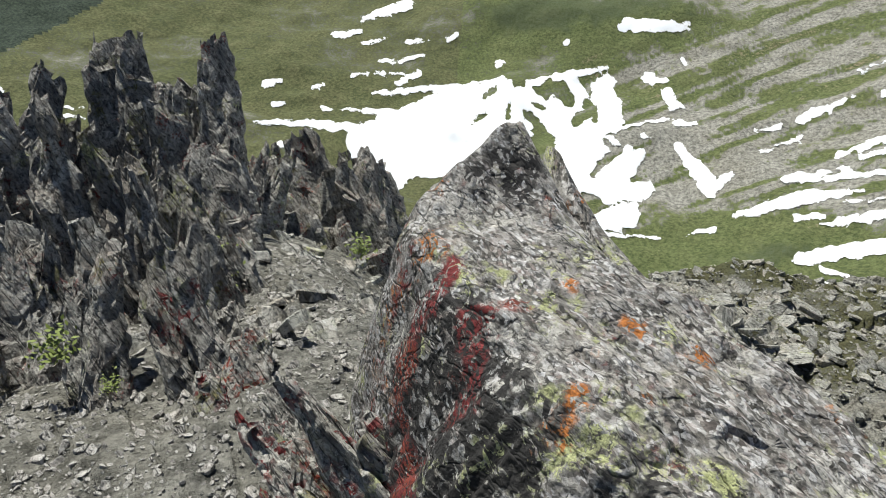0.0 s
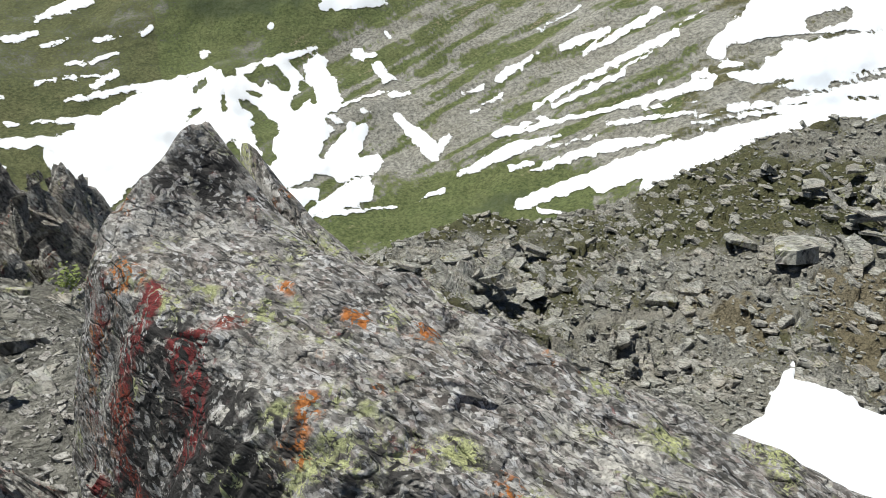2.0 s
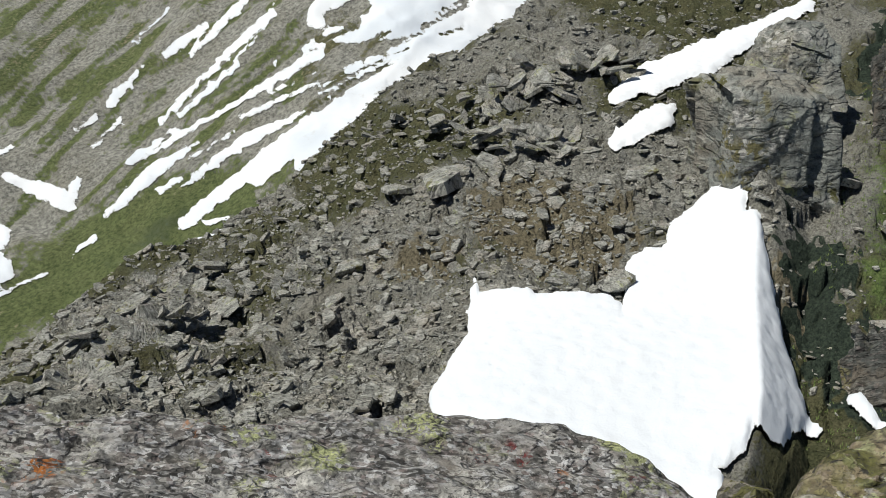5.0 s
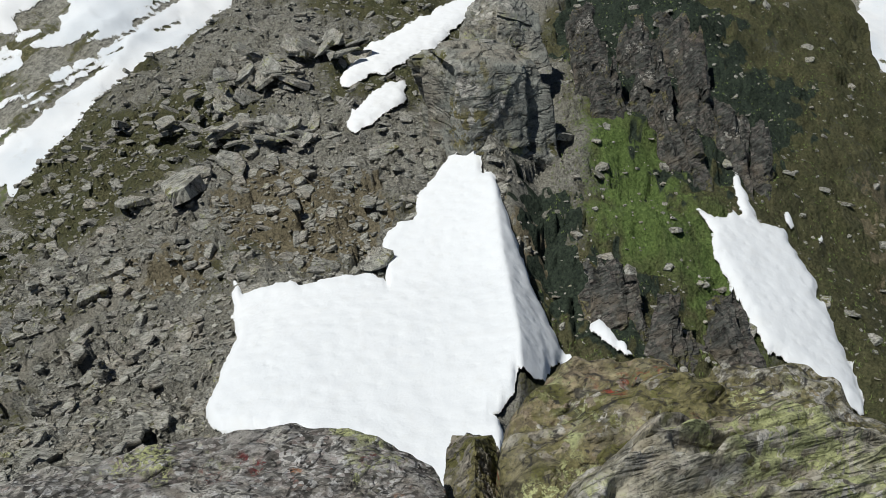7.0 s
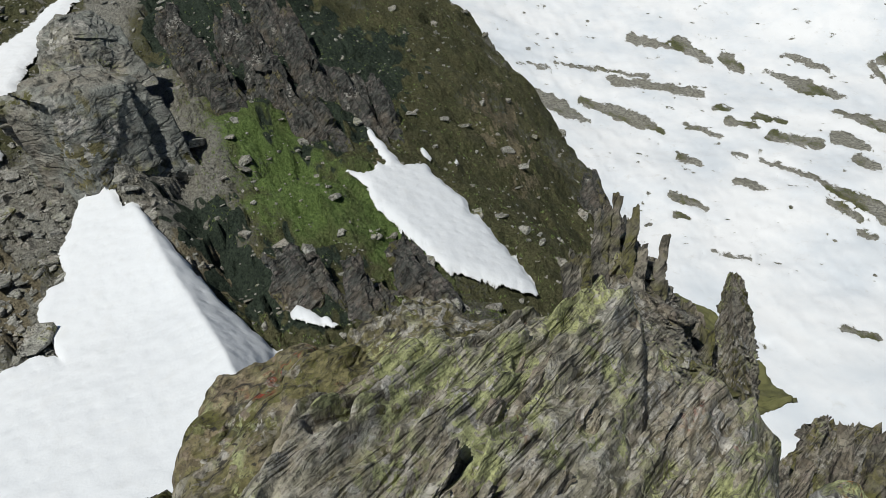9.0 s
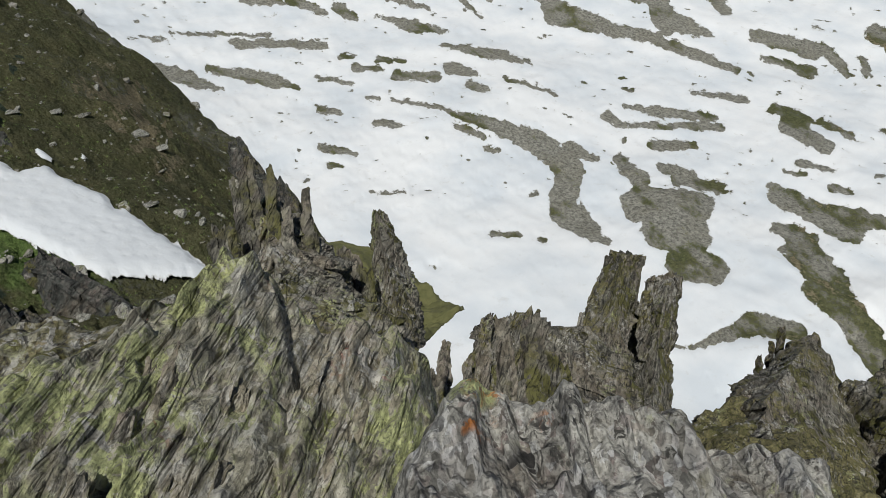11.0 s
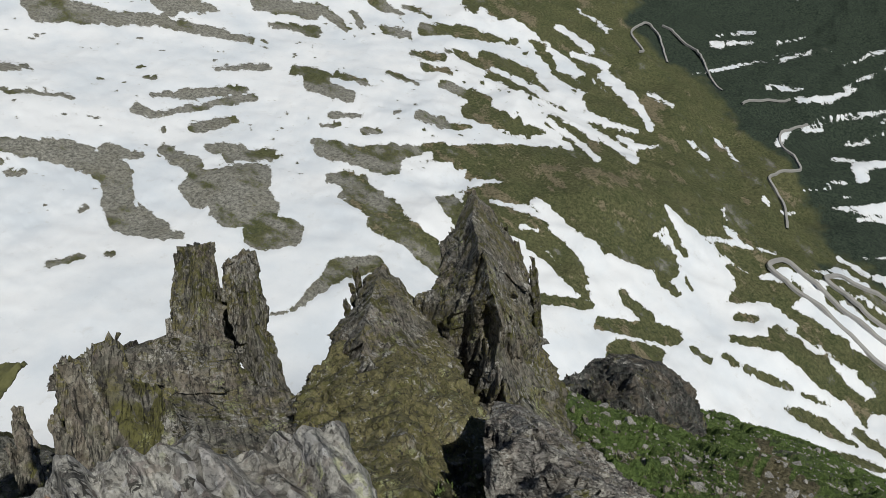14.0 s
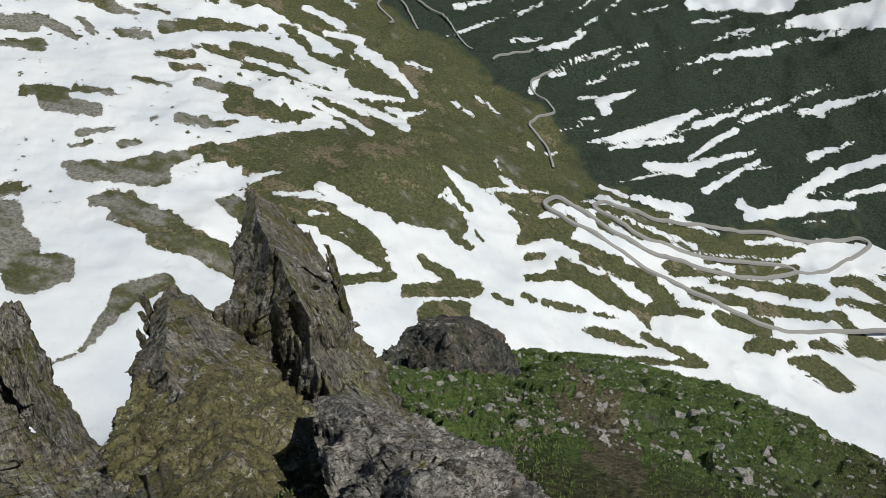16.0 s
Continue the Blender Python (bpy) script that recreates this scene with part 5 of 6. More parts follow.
# ---- rocks ----
def mesa(name, outline, centre, top, foot, material, seed, label, relief=0.03, flare=0.25, n_a=420, n_t=110, n_s=60, chop=5.0, weights=(1.0, 0.55, 0.25), zones=None, apron=None, flutes=1.7, long=1.0, beds=(55, 66)):
    """A broken block: a rough upper face inside an outline, and steep sides down to its foot."""
    px, py = np.array([p[0] for p in outline]) - centre[0], np.array([p[1] for p in outline]) - centre[1]
    ang = np.arctan2(py, px) % (2 * math.pi)
    order = np.argsort(ang)
    a = np.linspace(0, 2 * math.pi, n_a, endpoint=False)
    edge = np.interp(a, ang[order], np.hypot(px, py)[order], period=2 * math.pi)
    edge = edge * (1 + 0.05 * fbm(np.cos(a) * 6, np.sin(a) * 6, seed, 4, seed))
    s = np.concatenate([np.linspace(0.0, 1, n_t) ** 0.7, np.ones(n_s)])
    d = np.concatenate([np.zeros(n_t), np.linspace(0.01, 1, n_s) ** 1.3])
    A, S = np.meshgrid(a, s)
    _, Dn = np.meshgrid(a, d)
    E = np.broadcast_to(edge, A.shape)
    spread = flare if apron is None else flare + apron[1] * np.clip(np.cos(A - apron[0]), 0, 1)
    R = E * S + spread * Dn ** 0.7
    x, y = centre[0] + R * np.cos(A), centre[1] + R * np.sin(A)
    z = top(x, y)
    z_edge = z[n_t - 1][None, :]
    rim = np.clip((S - 0.85) / 0.15, 0, 1) ** 2 * 0.04
    z = np.where(Dn > 0, z_edge - 0.04 + (foot - z_edge) * Dn, z - rim)
    n = bed_normal(*beds)
    strike = Vector((n.y, -n.x, 0)).normalized()
    down = n.cross(strike)
    u, v, w = (x * q.x + y * q.y + z * q.z for q in (strike, down, n))
    u = u * long
    side = np.clip(Dn * 8, 0, 1)
    w = w + 0.012 * fbm(u * 5, v * 5, w * 8, 3, seed + 31)
    big = facets(u * chop * 0.5, v * chop * 0.5, w * chop * 1.3, seed + 3)
    small = 0.7 * facets(u * chop * 1.2, v * chop * 0.9, w * chop * 2.6, seed + 13) + 0.5 * ridged(u * chop * 1.2, v * chop * 1.2, w * chop * 4, 3, seed + 15) - 0.3
    tiny = fbm(u * chop * 3, v * chop * 3, w * chop * 7, 3, seed + 23, 0.55)
    pits = fbm(u * 14, v * 14, w * 26, 5, seed + 7, 0.6)
    flute = big + 0.8 * small
    bulge = relief * (weights[0] * big + weights[1] * small + weights[2] * tiny + 0.15 * pits)
    for _ in range(2):
        bulge = 0.5 * bulge + 0.25 * (np.roll(bulge, 1, 1) + np.roll(bulge, -1, 1))
        bulge[1:-1] = 0.5 * bulge[1:-1] + 0.25 * (bulge[:-2] + bulge[2:])
        flute = 0.5 * flute + 0.25 * (np.roll(flute, 1, 1) + np.roll(flute, -1, 1))
    z = z + (1 - side) * bulge
    out = side * (0.6 * bulge + relief * flutes * flute)
    x, y = x + out * np.cos(A), y + out * np.sin(A)
    attrs = {key: sum(h * np.exp(-((x - cx) ** 2 + (y - cy) ** 2) / w ** 2) for cx, cy, w, h in rows).ravel() for key, rows in (zones or {}).items()}
    ob = sheet(name, np.stack([x, y, z], -1).reshape(-1, 3), grid_quads(*A.shape, True), material, True, attrs)
    return tagged(ob, label, "rock")


def crag(name, tip, base, width, thin, material, seed, label, group="", plates=6, turn=None, lean=0.12, sharp=0.5):
    """A splintered crag: several rough plates of schist that stand side by side and break off at different heights."""
    rng = random.Random(seed)
    n_a, n_v, n_c = 26, 30, 5
    tip, base = Vector(tip), Vector(base)
    seen = (tip - base).length
    base = base - (tip - base) * 0.5 - Vector((0, 0, 0.3 * width))
    axis = tip - base
    up, L = axis.normalized(), axis.length
    view = Vector((base.x, base.y, 0)).normalized() if turn is None else Vector((math.sin(radians(turn)), math.cos(radians(turn)), 0))
    side = view.cross(up).normalized()
    deep = up.cross(side).normalized()
    a = np.linspace(0, 2 * math.pi, n_a, endpoint=False)
    v = np.concatenate([np.linspace(0, 1, n_v), np.ones(n_c)])
    shrink = np.concatenate([np.ones(n_v), np.linspace(0.75, 0.02, n_c)])
    A, V = np.meshgrid(a, v)
    S = np.meshgrid(a, shrink)[1]
    cx = np.sign(np.cos(A)) * np.abs(np.cos(A)) ** 0.5
    cy = np.sign(np.sin(A)) * np.abs(np.sin(A)) ** 0.5
    thing = new(name)
    thing.location = base
    for p in range(plates):
        main = p == 0
        u0 = 0.0 if main else rng.uniform(-0.42, 0.42)
        w = width * (0.95 if main and sharp >= 0.75 else rng.uniform(0.5, 0.65) if main else rng.uniform(0.28, 0.5))
        th = width * thin * (0.8 if main and sharp >= 0.75 else rng.uniform(0.25, 0.55))
        h1 = L if main else L - seen * (rng.uniform(0.06, 0.6) + 0.6 * abs(u0))
        off = width * thin * rng.uniform(-0.4, 0.4)
        yaw = rng.uniform(-0.5, 0.5)
        tilt = rng.uniform(-lean, lean)
        slope = rng.uniform(-0.9, 0.9)
        wide = (1 - sharp * V ** 2.2) * S
        px, py = cx * w * 0.5 * wide, cy * th * 0.5 * (1 - 0.35 * V) * S
        k = 1 / width
        q = seed * 1.37 + p * 9.1
        teeth = facets(px * k * 9 + q, py * k * 9, 0.3, seed + p)
        h = V * h1 + V ** 3 * (0.22 * width * teeth + slope * px * 0.9)
        cut = facets(px * k * 3.2 + q, py * k * 4, h * k * 1.3, seed + 3 + p) * 0.09 + facets(px * k * 9 + q, py * k * 9, h * k * 2.5, seed + 5) * 0.04
        lump = fbm(px * k * 4, py * k * 4 + q, h * k * 2, 4, seed + 7, 0.6) * 0.05
        px = px + np.cos(A) * width * (cut + lump)
        py = py + np.sin(A) * width * (cut + lump) * 0.8
        c, s_ = math.cos(yaw), math.sin(yaw)
        px, py = px * c - py * s_ + u0 * width + tilt * h, px * s_ + py * c + off
        co = np.array(base) + px[..., None] * np.array(side) + py[..., None] * np.array(deep) + h[..., None] * np.array(up)
        blade = sheet("spire" if main else "blade", co.reshape(-1, 3) - np.array(base), grid_quads(*A.shape, True), material, False)
        blade.parent = thing
        if main:
            tagged(blade, "tallest splintered blade")
    return tagged(thing, label, "rock", group)


def splinters(rock, rows, material, seed):
    """Sharp blades that stand out of a rock as parts of it. rows: bearing and dip of tip and base, distance, width, number of blades, sharpness."""
    for i, (at, dt, ab, db, r, w, n, sharp) in enumerate(rows):
        tip, base = (Vector((r * math.sin(radians(a)), r * math.cos(radians(a)), r * math.tan(radians(d)))) for a, d in ((at, dt), (ab, db)))
        thing = crag("splinters", tip, base, w, 0.7, material, seed + i, "", "", n, None, 0.06, sharp)
        for blade in list(thing.children):
            blade.parent = rock
            blade.location = thing.location
            blade.name = "splinter"
        bpy.data.objects.remove(thing)


def tor(name, rows, ridge, material, seed, label, group="", flute=1.0, back=0.8, teeth=0.0, upright=True):
    """A standing rock with a front arete. rows, from the top down: dip, bearings of one side, the arete and the other side, distance; ridge: how far the arete stands forward."""
    n_a, n_v = 150, 110
    dips, left, mid, right, far = (np.array(c, float) for c in zip(*rows))
    t = np.linspace(0, 1, n_v)
    k = np.linspace(0, 1, len(rows))
    dip, la, ma, ra, rr = (np.interp(t, k, c) for c in (dips, left, mid, right, far))
    wide = np.radians(ra - la) * rr
    fwd = ridge * np.clip(wide / wide.max() * 1.6, 0.1, 1)
    corner_az = np.stack([la, 0.7 * la + 0.3 * ma, ma, 0.5 * ma + 0.5 * ra, ra, 0.3 * la + 0.7 * ra, 0.6 * la + 0.4 * ra, la], 1)
    deep = back * wide
    corner_r = np.stack([rr, rr - 0.25 * fwd, rr - fwd, rr - 0.6 * fwd, rr, rr + deep, rr + deep, rr], 1)
    u = np.linspace(0, 1, n_a, endpoint=False)
    ku = np.array([0, 0.12, 0.28, 0.45, 0.62, 0.75, 0.88, 1.0])
    AZ_ = np.stack([np.interp(u, ku, c) for c in corner_az])
    R_ = np.stack([np.interp(u, ku, c) for c in corner_r])
    Z_ = R_ * np.tan(np.radians(dip))[:, None]
    Z_ = np.minimum(Z_, (rr * np.tan(np.radians(dip)))[:, None] + 0.0 * Z_ + np.where(R_ < rr[:, None], 9.0, 0.0))
    x, y, z = R_ * np.sin(np.radians(AZ_)), R_ * np.cos(np.radians(AZ_)), Z_
    cx, cy = x.mean(1, keepdims=True), y.mean(1, keepdims=True)
    W = float(np.median(wide))
    q = 1 / W
    dx, dy = x - cx, y - cy
    n = np.hypot(dx, dy) + 1e-6
    rel = np.clip(wide / W, 0.12, 1.2)[:, None]
    if upright:
        fold = facets(x * q * 2.2, y * q * 2.2, z * q * 0.22, seed) * 0.12 + facets(x * q * 6, y * q * 6, z * q * 0.35, seed + 1) * 0.065 * flute
        fold = fold + facets(x * q * 15, y * q * 15, z * q * 0.9, seed + 2) * 0.03 * flute + fbm(x * q * 9, y * q * 9, z * q * 5, 4, seed + 4, 0.6) * 0.012
    else:
        fold = 0.09 * fbm(x * q * 1.6, y * q * 1.6, z * q * 1.6, 3, seed) + 0.045 * facets(x * q * 7, y * q * 7, z * q * 7, seed + 1) * flute + 0.03 * fbm(x * q * 8, y * q * 8, z * q * 8, 4, seed + 3, 0.65)
        fold = fold + 0.02 * facets(x * q * 18, y * q * 18, z * q * 18, seed + 2) * flute
    out = W * rel * fold
    flat = 1.0 if upright else 0.35
    x, y = x + dx / n * out * flat, y + dy / n * out * flat
    if not upright:
        z = z + 1.1 * out
    top = np.clip(1 - t * 5, 0, 1)[:, None]
    z = z + top * W * (0.06 * upright + teeth) * facets(x * q * 8, y * q * 8, 0.3, seed + 6)
    cap = np.stack([cx[0] + (x[0] - cx[0]) * 0.02, cy[0] + (y[0] - cy[0]) * 0.02, 0 * z[0] + z[0].mean()], -1)
    co = np.concatenate([cap[None], np.stack([x, y, z], -1)])
    ob = sheet(name, co.reshape(-1, 3), grid_quads(n_v + 1, n_a, True)[:, ::-1], material, True)
    return tagged(ob, label, "rock", group)


def top_boulder(x, y):
    """A face that falls away to one side, with a pointed summit and a shoulder joined by a sharp crest."""
    ax, ay, bx, by = -0.03, 1.81, -0.21, 1.65
    t = np.clip(((x - ax) * (bx - ax) + (y - ay) * (by - ay)) / ((bx - ax) ** 2 + (by - ay) ** 2), 0, 1)
    off = np.hypot(x - ax - t * (bx - ax), y - ay - t * (by - ay))
    crest = 0.15 - 0.075 * t - 0.8 * off
    crest = 0.02 * np.log1p(np.exp(np.clip(crest / 0.02, -30, 30)))
    return -0.86 + 0.02 * (y - 1.2) - 0.06 * np.clip(x - 0.3, 0, 1) - 0.2 * np.clip(x - 0.1, 0, 0.8) - 0.45 * np.clip(x - 0.03, 0, 0.3) * np.clip((y - 1.4) / 0.2, 0, 1) + crest


mesa("lichen_boulder", [(-0.26, 1.5), (-0.27, 1.62), (-0.22, 1.72), (-0.08, 1.88), (0.03, 1.86), (0.12, 1.6), (0.35, 1.36), (0.56, 1.14), (0.82, 1.0), (1.01, 0.81), (1.13, 0.61), (1.07, 0.43), (0.82, 0.38), (0.49, 0.63), (0.23, 0.84), (0.1, 0.92), (-0.02, 1.05), (-0.1, 1.2), (-0.19, 1.36)],
     (0.33, 1.05), top_boulder, -5.0, ROCK_BOULDER, 5, "weathered grey boulder with red, orange and pale lichen", 0.02, 0.12, 660, 160, 70, 7.5, (0.5, 0.7, 0.5),
     {"zone_red": [(-0.24, 1.37, 0.044, 0.19), (-0.18, 1.38, 0.044, 0.19), (-0.13, 1.28, 0.035, 0.19), (-0.06, 1.28, 0.040, 0.20), (-0.27, 1.23, 0.070, 0.16), (-0.15, 1.19, 0.044, 0.15), (-0.33, 1.22, 0.062, 0.20), (-0.3, 1.16, 0.062, 0.16), (-0.1, 0.92, 0.026, 0.20), (-0.28, 1.5, 0.035, 0.20), (0.5, 0.92, 0.022, 0.16)],
      # summit rows are black lichen; the others add painted shade to the left face
      "zone_black_shade": [(-0.26, 1.34, 0.17, 0.17), (-0.18, 1.16, 0.17, 0.17), (-0.06, 1.0, 0.14, 0.15), (0.1, 0.9, 0.12, 0.12), (-0.08, 1.78, 0.13, 0.14), (-0.02, 1.7, 0.1, 0.14), (-0.4, 1.1, 0.25, 0.16), (-0.2, 0.9, 0.2, 0.14)],
      "zone_orange": [(0.05, 1.36, 0.025, 0.20), (0.03, 1.07, 0.030, 0.24), (0.15, 1.27, 0.025, 0.20), (0.29, 1.24, 0.030, 0.24), (0.14, 1.08, 0.021, 0.18), (0.04, 0.91, 0.021, 0.20), (0.6, 0.95, 0.025, 0.20), (0.91, 0.66, 0.025, 0.18)],
      "zone_yellow": [(-0.08, 1.38, 0.021, 0.15), (-0.1, 1.07, 0.025, 0.17), (-0.01, 1.08, 0.025, 0.17), (0.01, 1.0, 0.021, 0.17), (-0.01, 1.28, 0.021, 0.12), (0.05, 0.99, 0.025, 0.15), (0.23, 0.96, 0.035, 0.15), (0.44, 1.11, 0.028, 0.12), (0.58, 1.09, 0.042, 0.11), (0.62, 0.97, 0.042, 0.13), (0.83, 0.92, 0.035, 0.13), (0.77, 0.76, 0.042, 0.11), (1.06, 0.62, 0.049, 0.15), (0.46, 1.0, 0.035, 0.11)]}, (3.25, 0.75), 1.2, 0.8)


def top_yellow(x, y):
    return -0.99 + 0.06 * fbm(x * 4, y * 4, 0, 3, 4)


mesa("lichen_rock", [(1.02, 0.27), (1.22, 0.31), (1.38, 0.2), (1.36, -0.1), (1.4, -0.3), (1.3, -0.45), (1.05, -0.3), (0.95, 0.0)], (1.2, 0.0), top_yellow, -5.0, ROCK_CRUST, 15,
     "rough rock crusted with yellow-green lichen and moss", 0.035, 0.1, zones={"zone_yellow": [(1.15, 0.15, 0.3, 0.02)]})


def top_spine(x, y):
    run = ((x - 0.9) * 0.53 - (y + 0.02) * 0.85) / 0.68
    across = (x - 0.9) * 0.85 + (y + 0.02) * 0.53
    return -0.79 - 0.09 * np.clip(run, 0, 1) - 0.4 * np.abs(across)


spine = mesa("schist_spine", [(0.78, 0.12), (1.02, 0.05), (1.14, -0.1), (1.18, -0.3), (1.24, -0.46), (1.3, -0.64), (1.16, -0.68), (1.05, -0.73), (0.98, -0.83), (0.86, -0.8), (0.74, -0.72), (0.64, -0.56), (0.65, -0.3), (0.72, -0.1)], (0.96, -0.4), top_spine, -5.0, ROCK_YELLOW, 25,
     "foliated schist spine with yellow lichen on its crest", 0.05, 0.3, 620, 130, 90, 6.0, (0.9, 0.9, 0.45),
     {"zone_yellow": [(1.1, -0.2, 0.07, 0.2), (1.06, -0.36, 0.06, 0.2), (0.96, -0.35, 0.05, 0.2), (0.85, -0.24, 0.04, 0.2), (1.05, -0.13, 0.06, 0.18), (0.99, -0.02, 0.05, 0.15), (0.77, -0.66, 0.06, 0.17), (1.14, -0.48, 0.06, 0.2), (1.24, -0.57, 0.08, 0.15)], "zone_red": [(0.917, -0.007, 0.02, 0.14)]}, None, 1.2, 0.6)


def top_block(x, y):
    return -0.77 + 0.02 * fbm(x * 4, y * 4, 0, 3, 9)


mesa("schist_block", [(0.56, -0.48), (0.59, -0.59), (0.62, -0.67), (0.54, -0.72), (0.43, -0.79), (0.33, -0.86), (0.26, -0.9), (0.21, -0.94), (0.165, -0.88), (0.12, -0.79), (0.06, -0.64), (0.2, -0.55), (0.4, -0.42)], (0.36, -0.64), top_block, -5.0, ROCK_BLOCK, 35,
     "grey schist block with pale and orange lichen", 0.03, 0.2, 520, 110, 80, 6.5, (0.8, 0.9, 0.5), {"zone_yellow": [(0.61, -0.66, 0.035, 0.25)], "zone_orange": [(0.535, -0.59, 0.016, 0.2)]}, None, 1.5, 0.5, (35, 78))

def heading(az, dip):
    a, d = radians(az), radians(dip)
    return Vector((math.sin(a) * math.cos(d), math.cos(a) * math.cos(d), math.sin(d)))


def on_ground(az, dip):
    """The point where a line of sight from the summit meets the near ground."""
    r = reach_to(az, dip, NEAR, near_b, near_r, 9)
    return Vector((r * math.sin(radians(az)), r * math.cos(radians(az)), float(ground_at(az, r))))


CREST = "jagged crags on the summit ridge"
for i, (tip, base, w, n, sharp) in enumerate((
    ((-3.02, 5.99, -2.00), (-2.65, 5.49, -3.00), 0.77, 7, .4),
    ((-1.95, 5.38, -1.76), (-1.80, 4.96, -2.46), 0.57, 6, .3),
    ((-3.34, 5.51, -2.18), (-3.28, 5.00, -2.81), 0.55, 5, .3),
    ((-2.58, 5.69, -2.13), (-2.36, 5.30, -2.72), 0.58, 5, .4),
    ((-2.23, 5.49, -2.14), (-2.07, 5.07, -2.72), 0.55, 5, .4),
    ((-1.57, 6.57, -2.96), (-1.21, 6.00, -3.70), 1.04, 8, .5),
    ((-1.07, 6.83, -3.31), (-0.99, 6.28, -3.86), 0.68, 6, .6),
    ((-1.68, 5.95, -2.78), (-1.70, 5.56, -3.10), 0.45, 5, .4),
    ((-3.01, 4.57, -1.95), (-2.85, 4.12, -2.60), 0.55, 5, .4),
    ((-2.08, 3.35, -1.46), (-1.61, 2.81, -2.46), 0.45, 6, .7),
    ((-1.88, 3.29, -1.57), (-1.36, 2.89, -2.36), 0.35, 5, .7),
    ((-1.48, 2.52, -1.54), (-1.32, 2.13, -1.98), 0.25, 5, .6),
    ((-1.21, 2.35, -1.60), (-0.89, 2.04, -1.99), 0.24, 4, .6),
    ((-1.94, 2.85, -1.83), (-1.83, 2.48, -2.20), 0.39, 6, .4),
    ((-1.93, 2.63, -1.75), (-1.80, 2.29, -2.09), 0.29, 5, .4),
    ((-1.71, 3.72, -2.08), (-1.41, 3.42, -2.48), 0.43, 5, .5),
    ((-1.84, 4.76, -2.29), (-1.70, 4.49, -2.53), 0.61, 4, .1),
    ((-0.62, 1.51, -1.42), (-0.41, 1.35, -1.53), 0.18, 6, .6),
    ((-0.51, 1.47, -1.28), (-0.26, 1.30, -1.40), 0.18, 6, .6),
    ((-0.85, 2.16, -1.70), (-0.79, 1.98, -1.80), 0.22, 4, .5),
    ((-1.30, 2.86, -1.79), (-1.13, 2.43, -2.25), 0.38, 6, .6),
    ((-1.04, 2.51, -1.88), (-0.90, 2.20, -2.14), 0.25, 5, .6),
    ((-0.65, 1.78, -1.62), (-0.52, 1.60, -1.72), 0.25, 6, .6),
)):
    crag("schist_crag", tip, base, w * 1.2, 0.7, ROCK_GREY, 100 + i, "jagged upright blades of grey schist on the ridge", CREST, n, None, 0.12, sharp)

# thin plates that stand off the spine along its beds
for i, (tip, base, w) in enumerate((
    ((1.04, -0.41, -0.85), (0.94, -0.30, -0.89), 0.09),
    ((0.95, -0.30, -0.84), (0.87, -0.20, -0.88), 0.08),
    ((0.87, -0.20, -0.83), (0.81, -0.12, -0.87), 0.09),
    ((0.96, -0.46, -0.89), (0.87, -0.34, -0.92), 0.10),
    ((0.89, -0.48, -0.92), (0.81, -0.37, -0.95), 0.08),
    ((0.96, -0.60, -0.94), (0.86, -0.47, -0.96), 0.09),
    ((0.85, -0.62, -0.97), (0.76, -0.49, -1.00), 0.10),
    ((0.82, -0.37, -0.90), (0.75, -0.28, -0.94), 0.08),
    ((0.83, -0.29, -0.87), (0.77, -0.20, -0.91), 0.07),
    ((0.96, -0.77, -1.00), (0.85, -0.62, -1.02), 0.08),
)):
    thing = crag("plates", tip, base, w, 0.5, ROCK_YELLOW, 800 + i, "", "", 3, None, 0.1, 0.5)
    for blade in list(thing.children):
        blade.parent, blade.location, blade.name = spine, thing.location, "plate"
    bpy.data.objects.remove(thing)

BELOW = "pinnacles below the summit"
for i, (tip, base, w, n, sharp) in enumerate((
    ((2.92, -1.43, -1.71), (2.69, -1.32, -1.92), 0.11, 3, .4),
    ((2.81, -1.48, -1.75), (2.58, -1.35, -1.96), 0.10, 3, .4),
    ((2.67, -1.47, -1.86), (2.49, -1.36, -1.97), 0.09, 2, .4),
    ((2.73, -1.60, -1.87), (2.50, -1.45, -2.08), 0.10, 3, .4),
    ((2.65, -1.14, -1.82), (2.45, -1.09, -1.93), 0.15, 4, .3),
    ((2.66, -1.74, -2.29), (2.41, -1.56, -2.48), 0.26, 5, .3),
    ((4.76, -4.87, -6.11), (4.17, -4.20, -6.59), 0.35, 3, .3),
    ((4.61, -5.48, -6.47), (4.08, -4.68, -6.99), 1.10, 6, .2),
    ((4.35, -5.97, -6.97), (3.77, -5.30, -7.38), 0.69, 4, .3),
    ((4.40, -3.94, -5.60), (4.00, -3.57, -5.78), 0.25, 3, .4),
    ((2.56, -2.86, -3.38), (2.23, -2.61, -3.57), 0.19, 4, .3),
    ((2.40, -2.98, -3.39), (2.10, -2.72, -3.57), 0.31, 5, .2),
    ((4.94, -7.18, -7.59), (4.52, -6.50, -7.92), 0.26, 2, .6),
    ((4.67, -6.59, -7.39), (4.22, -5.97, -7.69), 0.25, 2, .6),
)):
    crag("schist_pinnacle", tip, base, w * 1.1, 0.7, ROCK_CRAG, 200 + i, "splintered pinnacle of schist with moss and lichen", BELOW, n, None, 0.06, sharp)

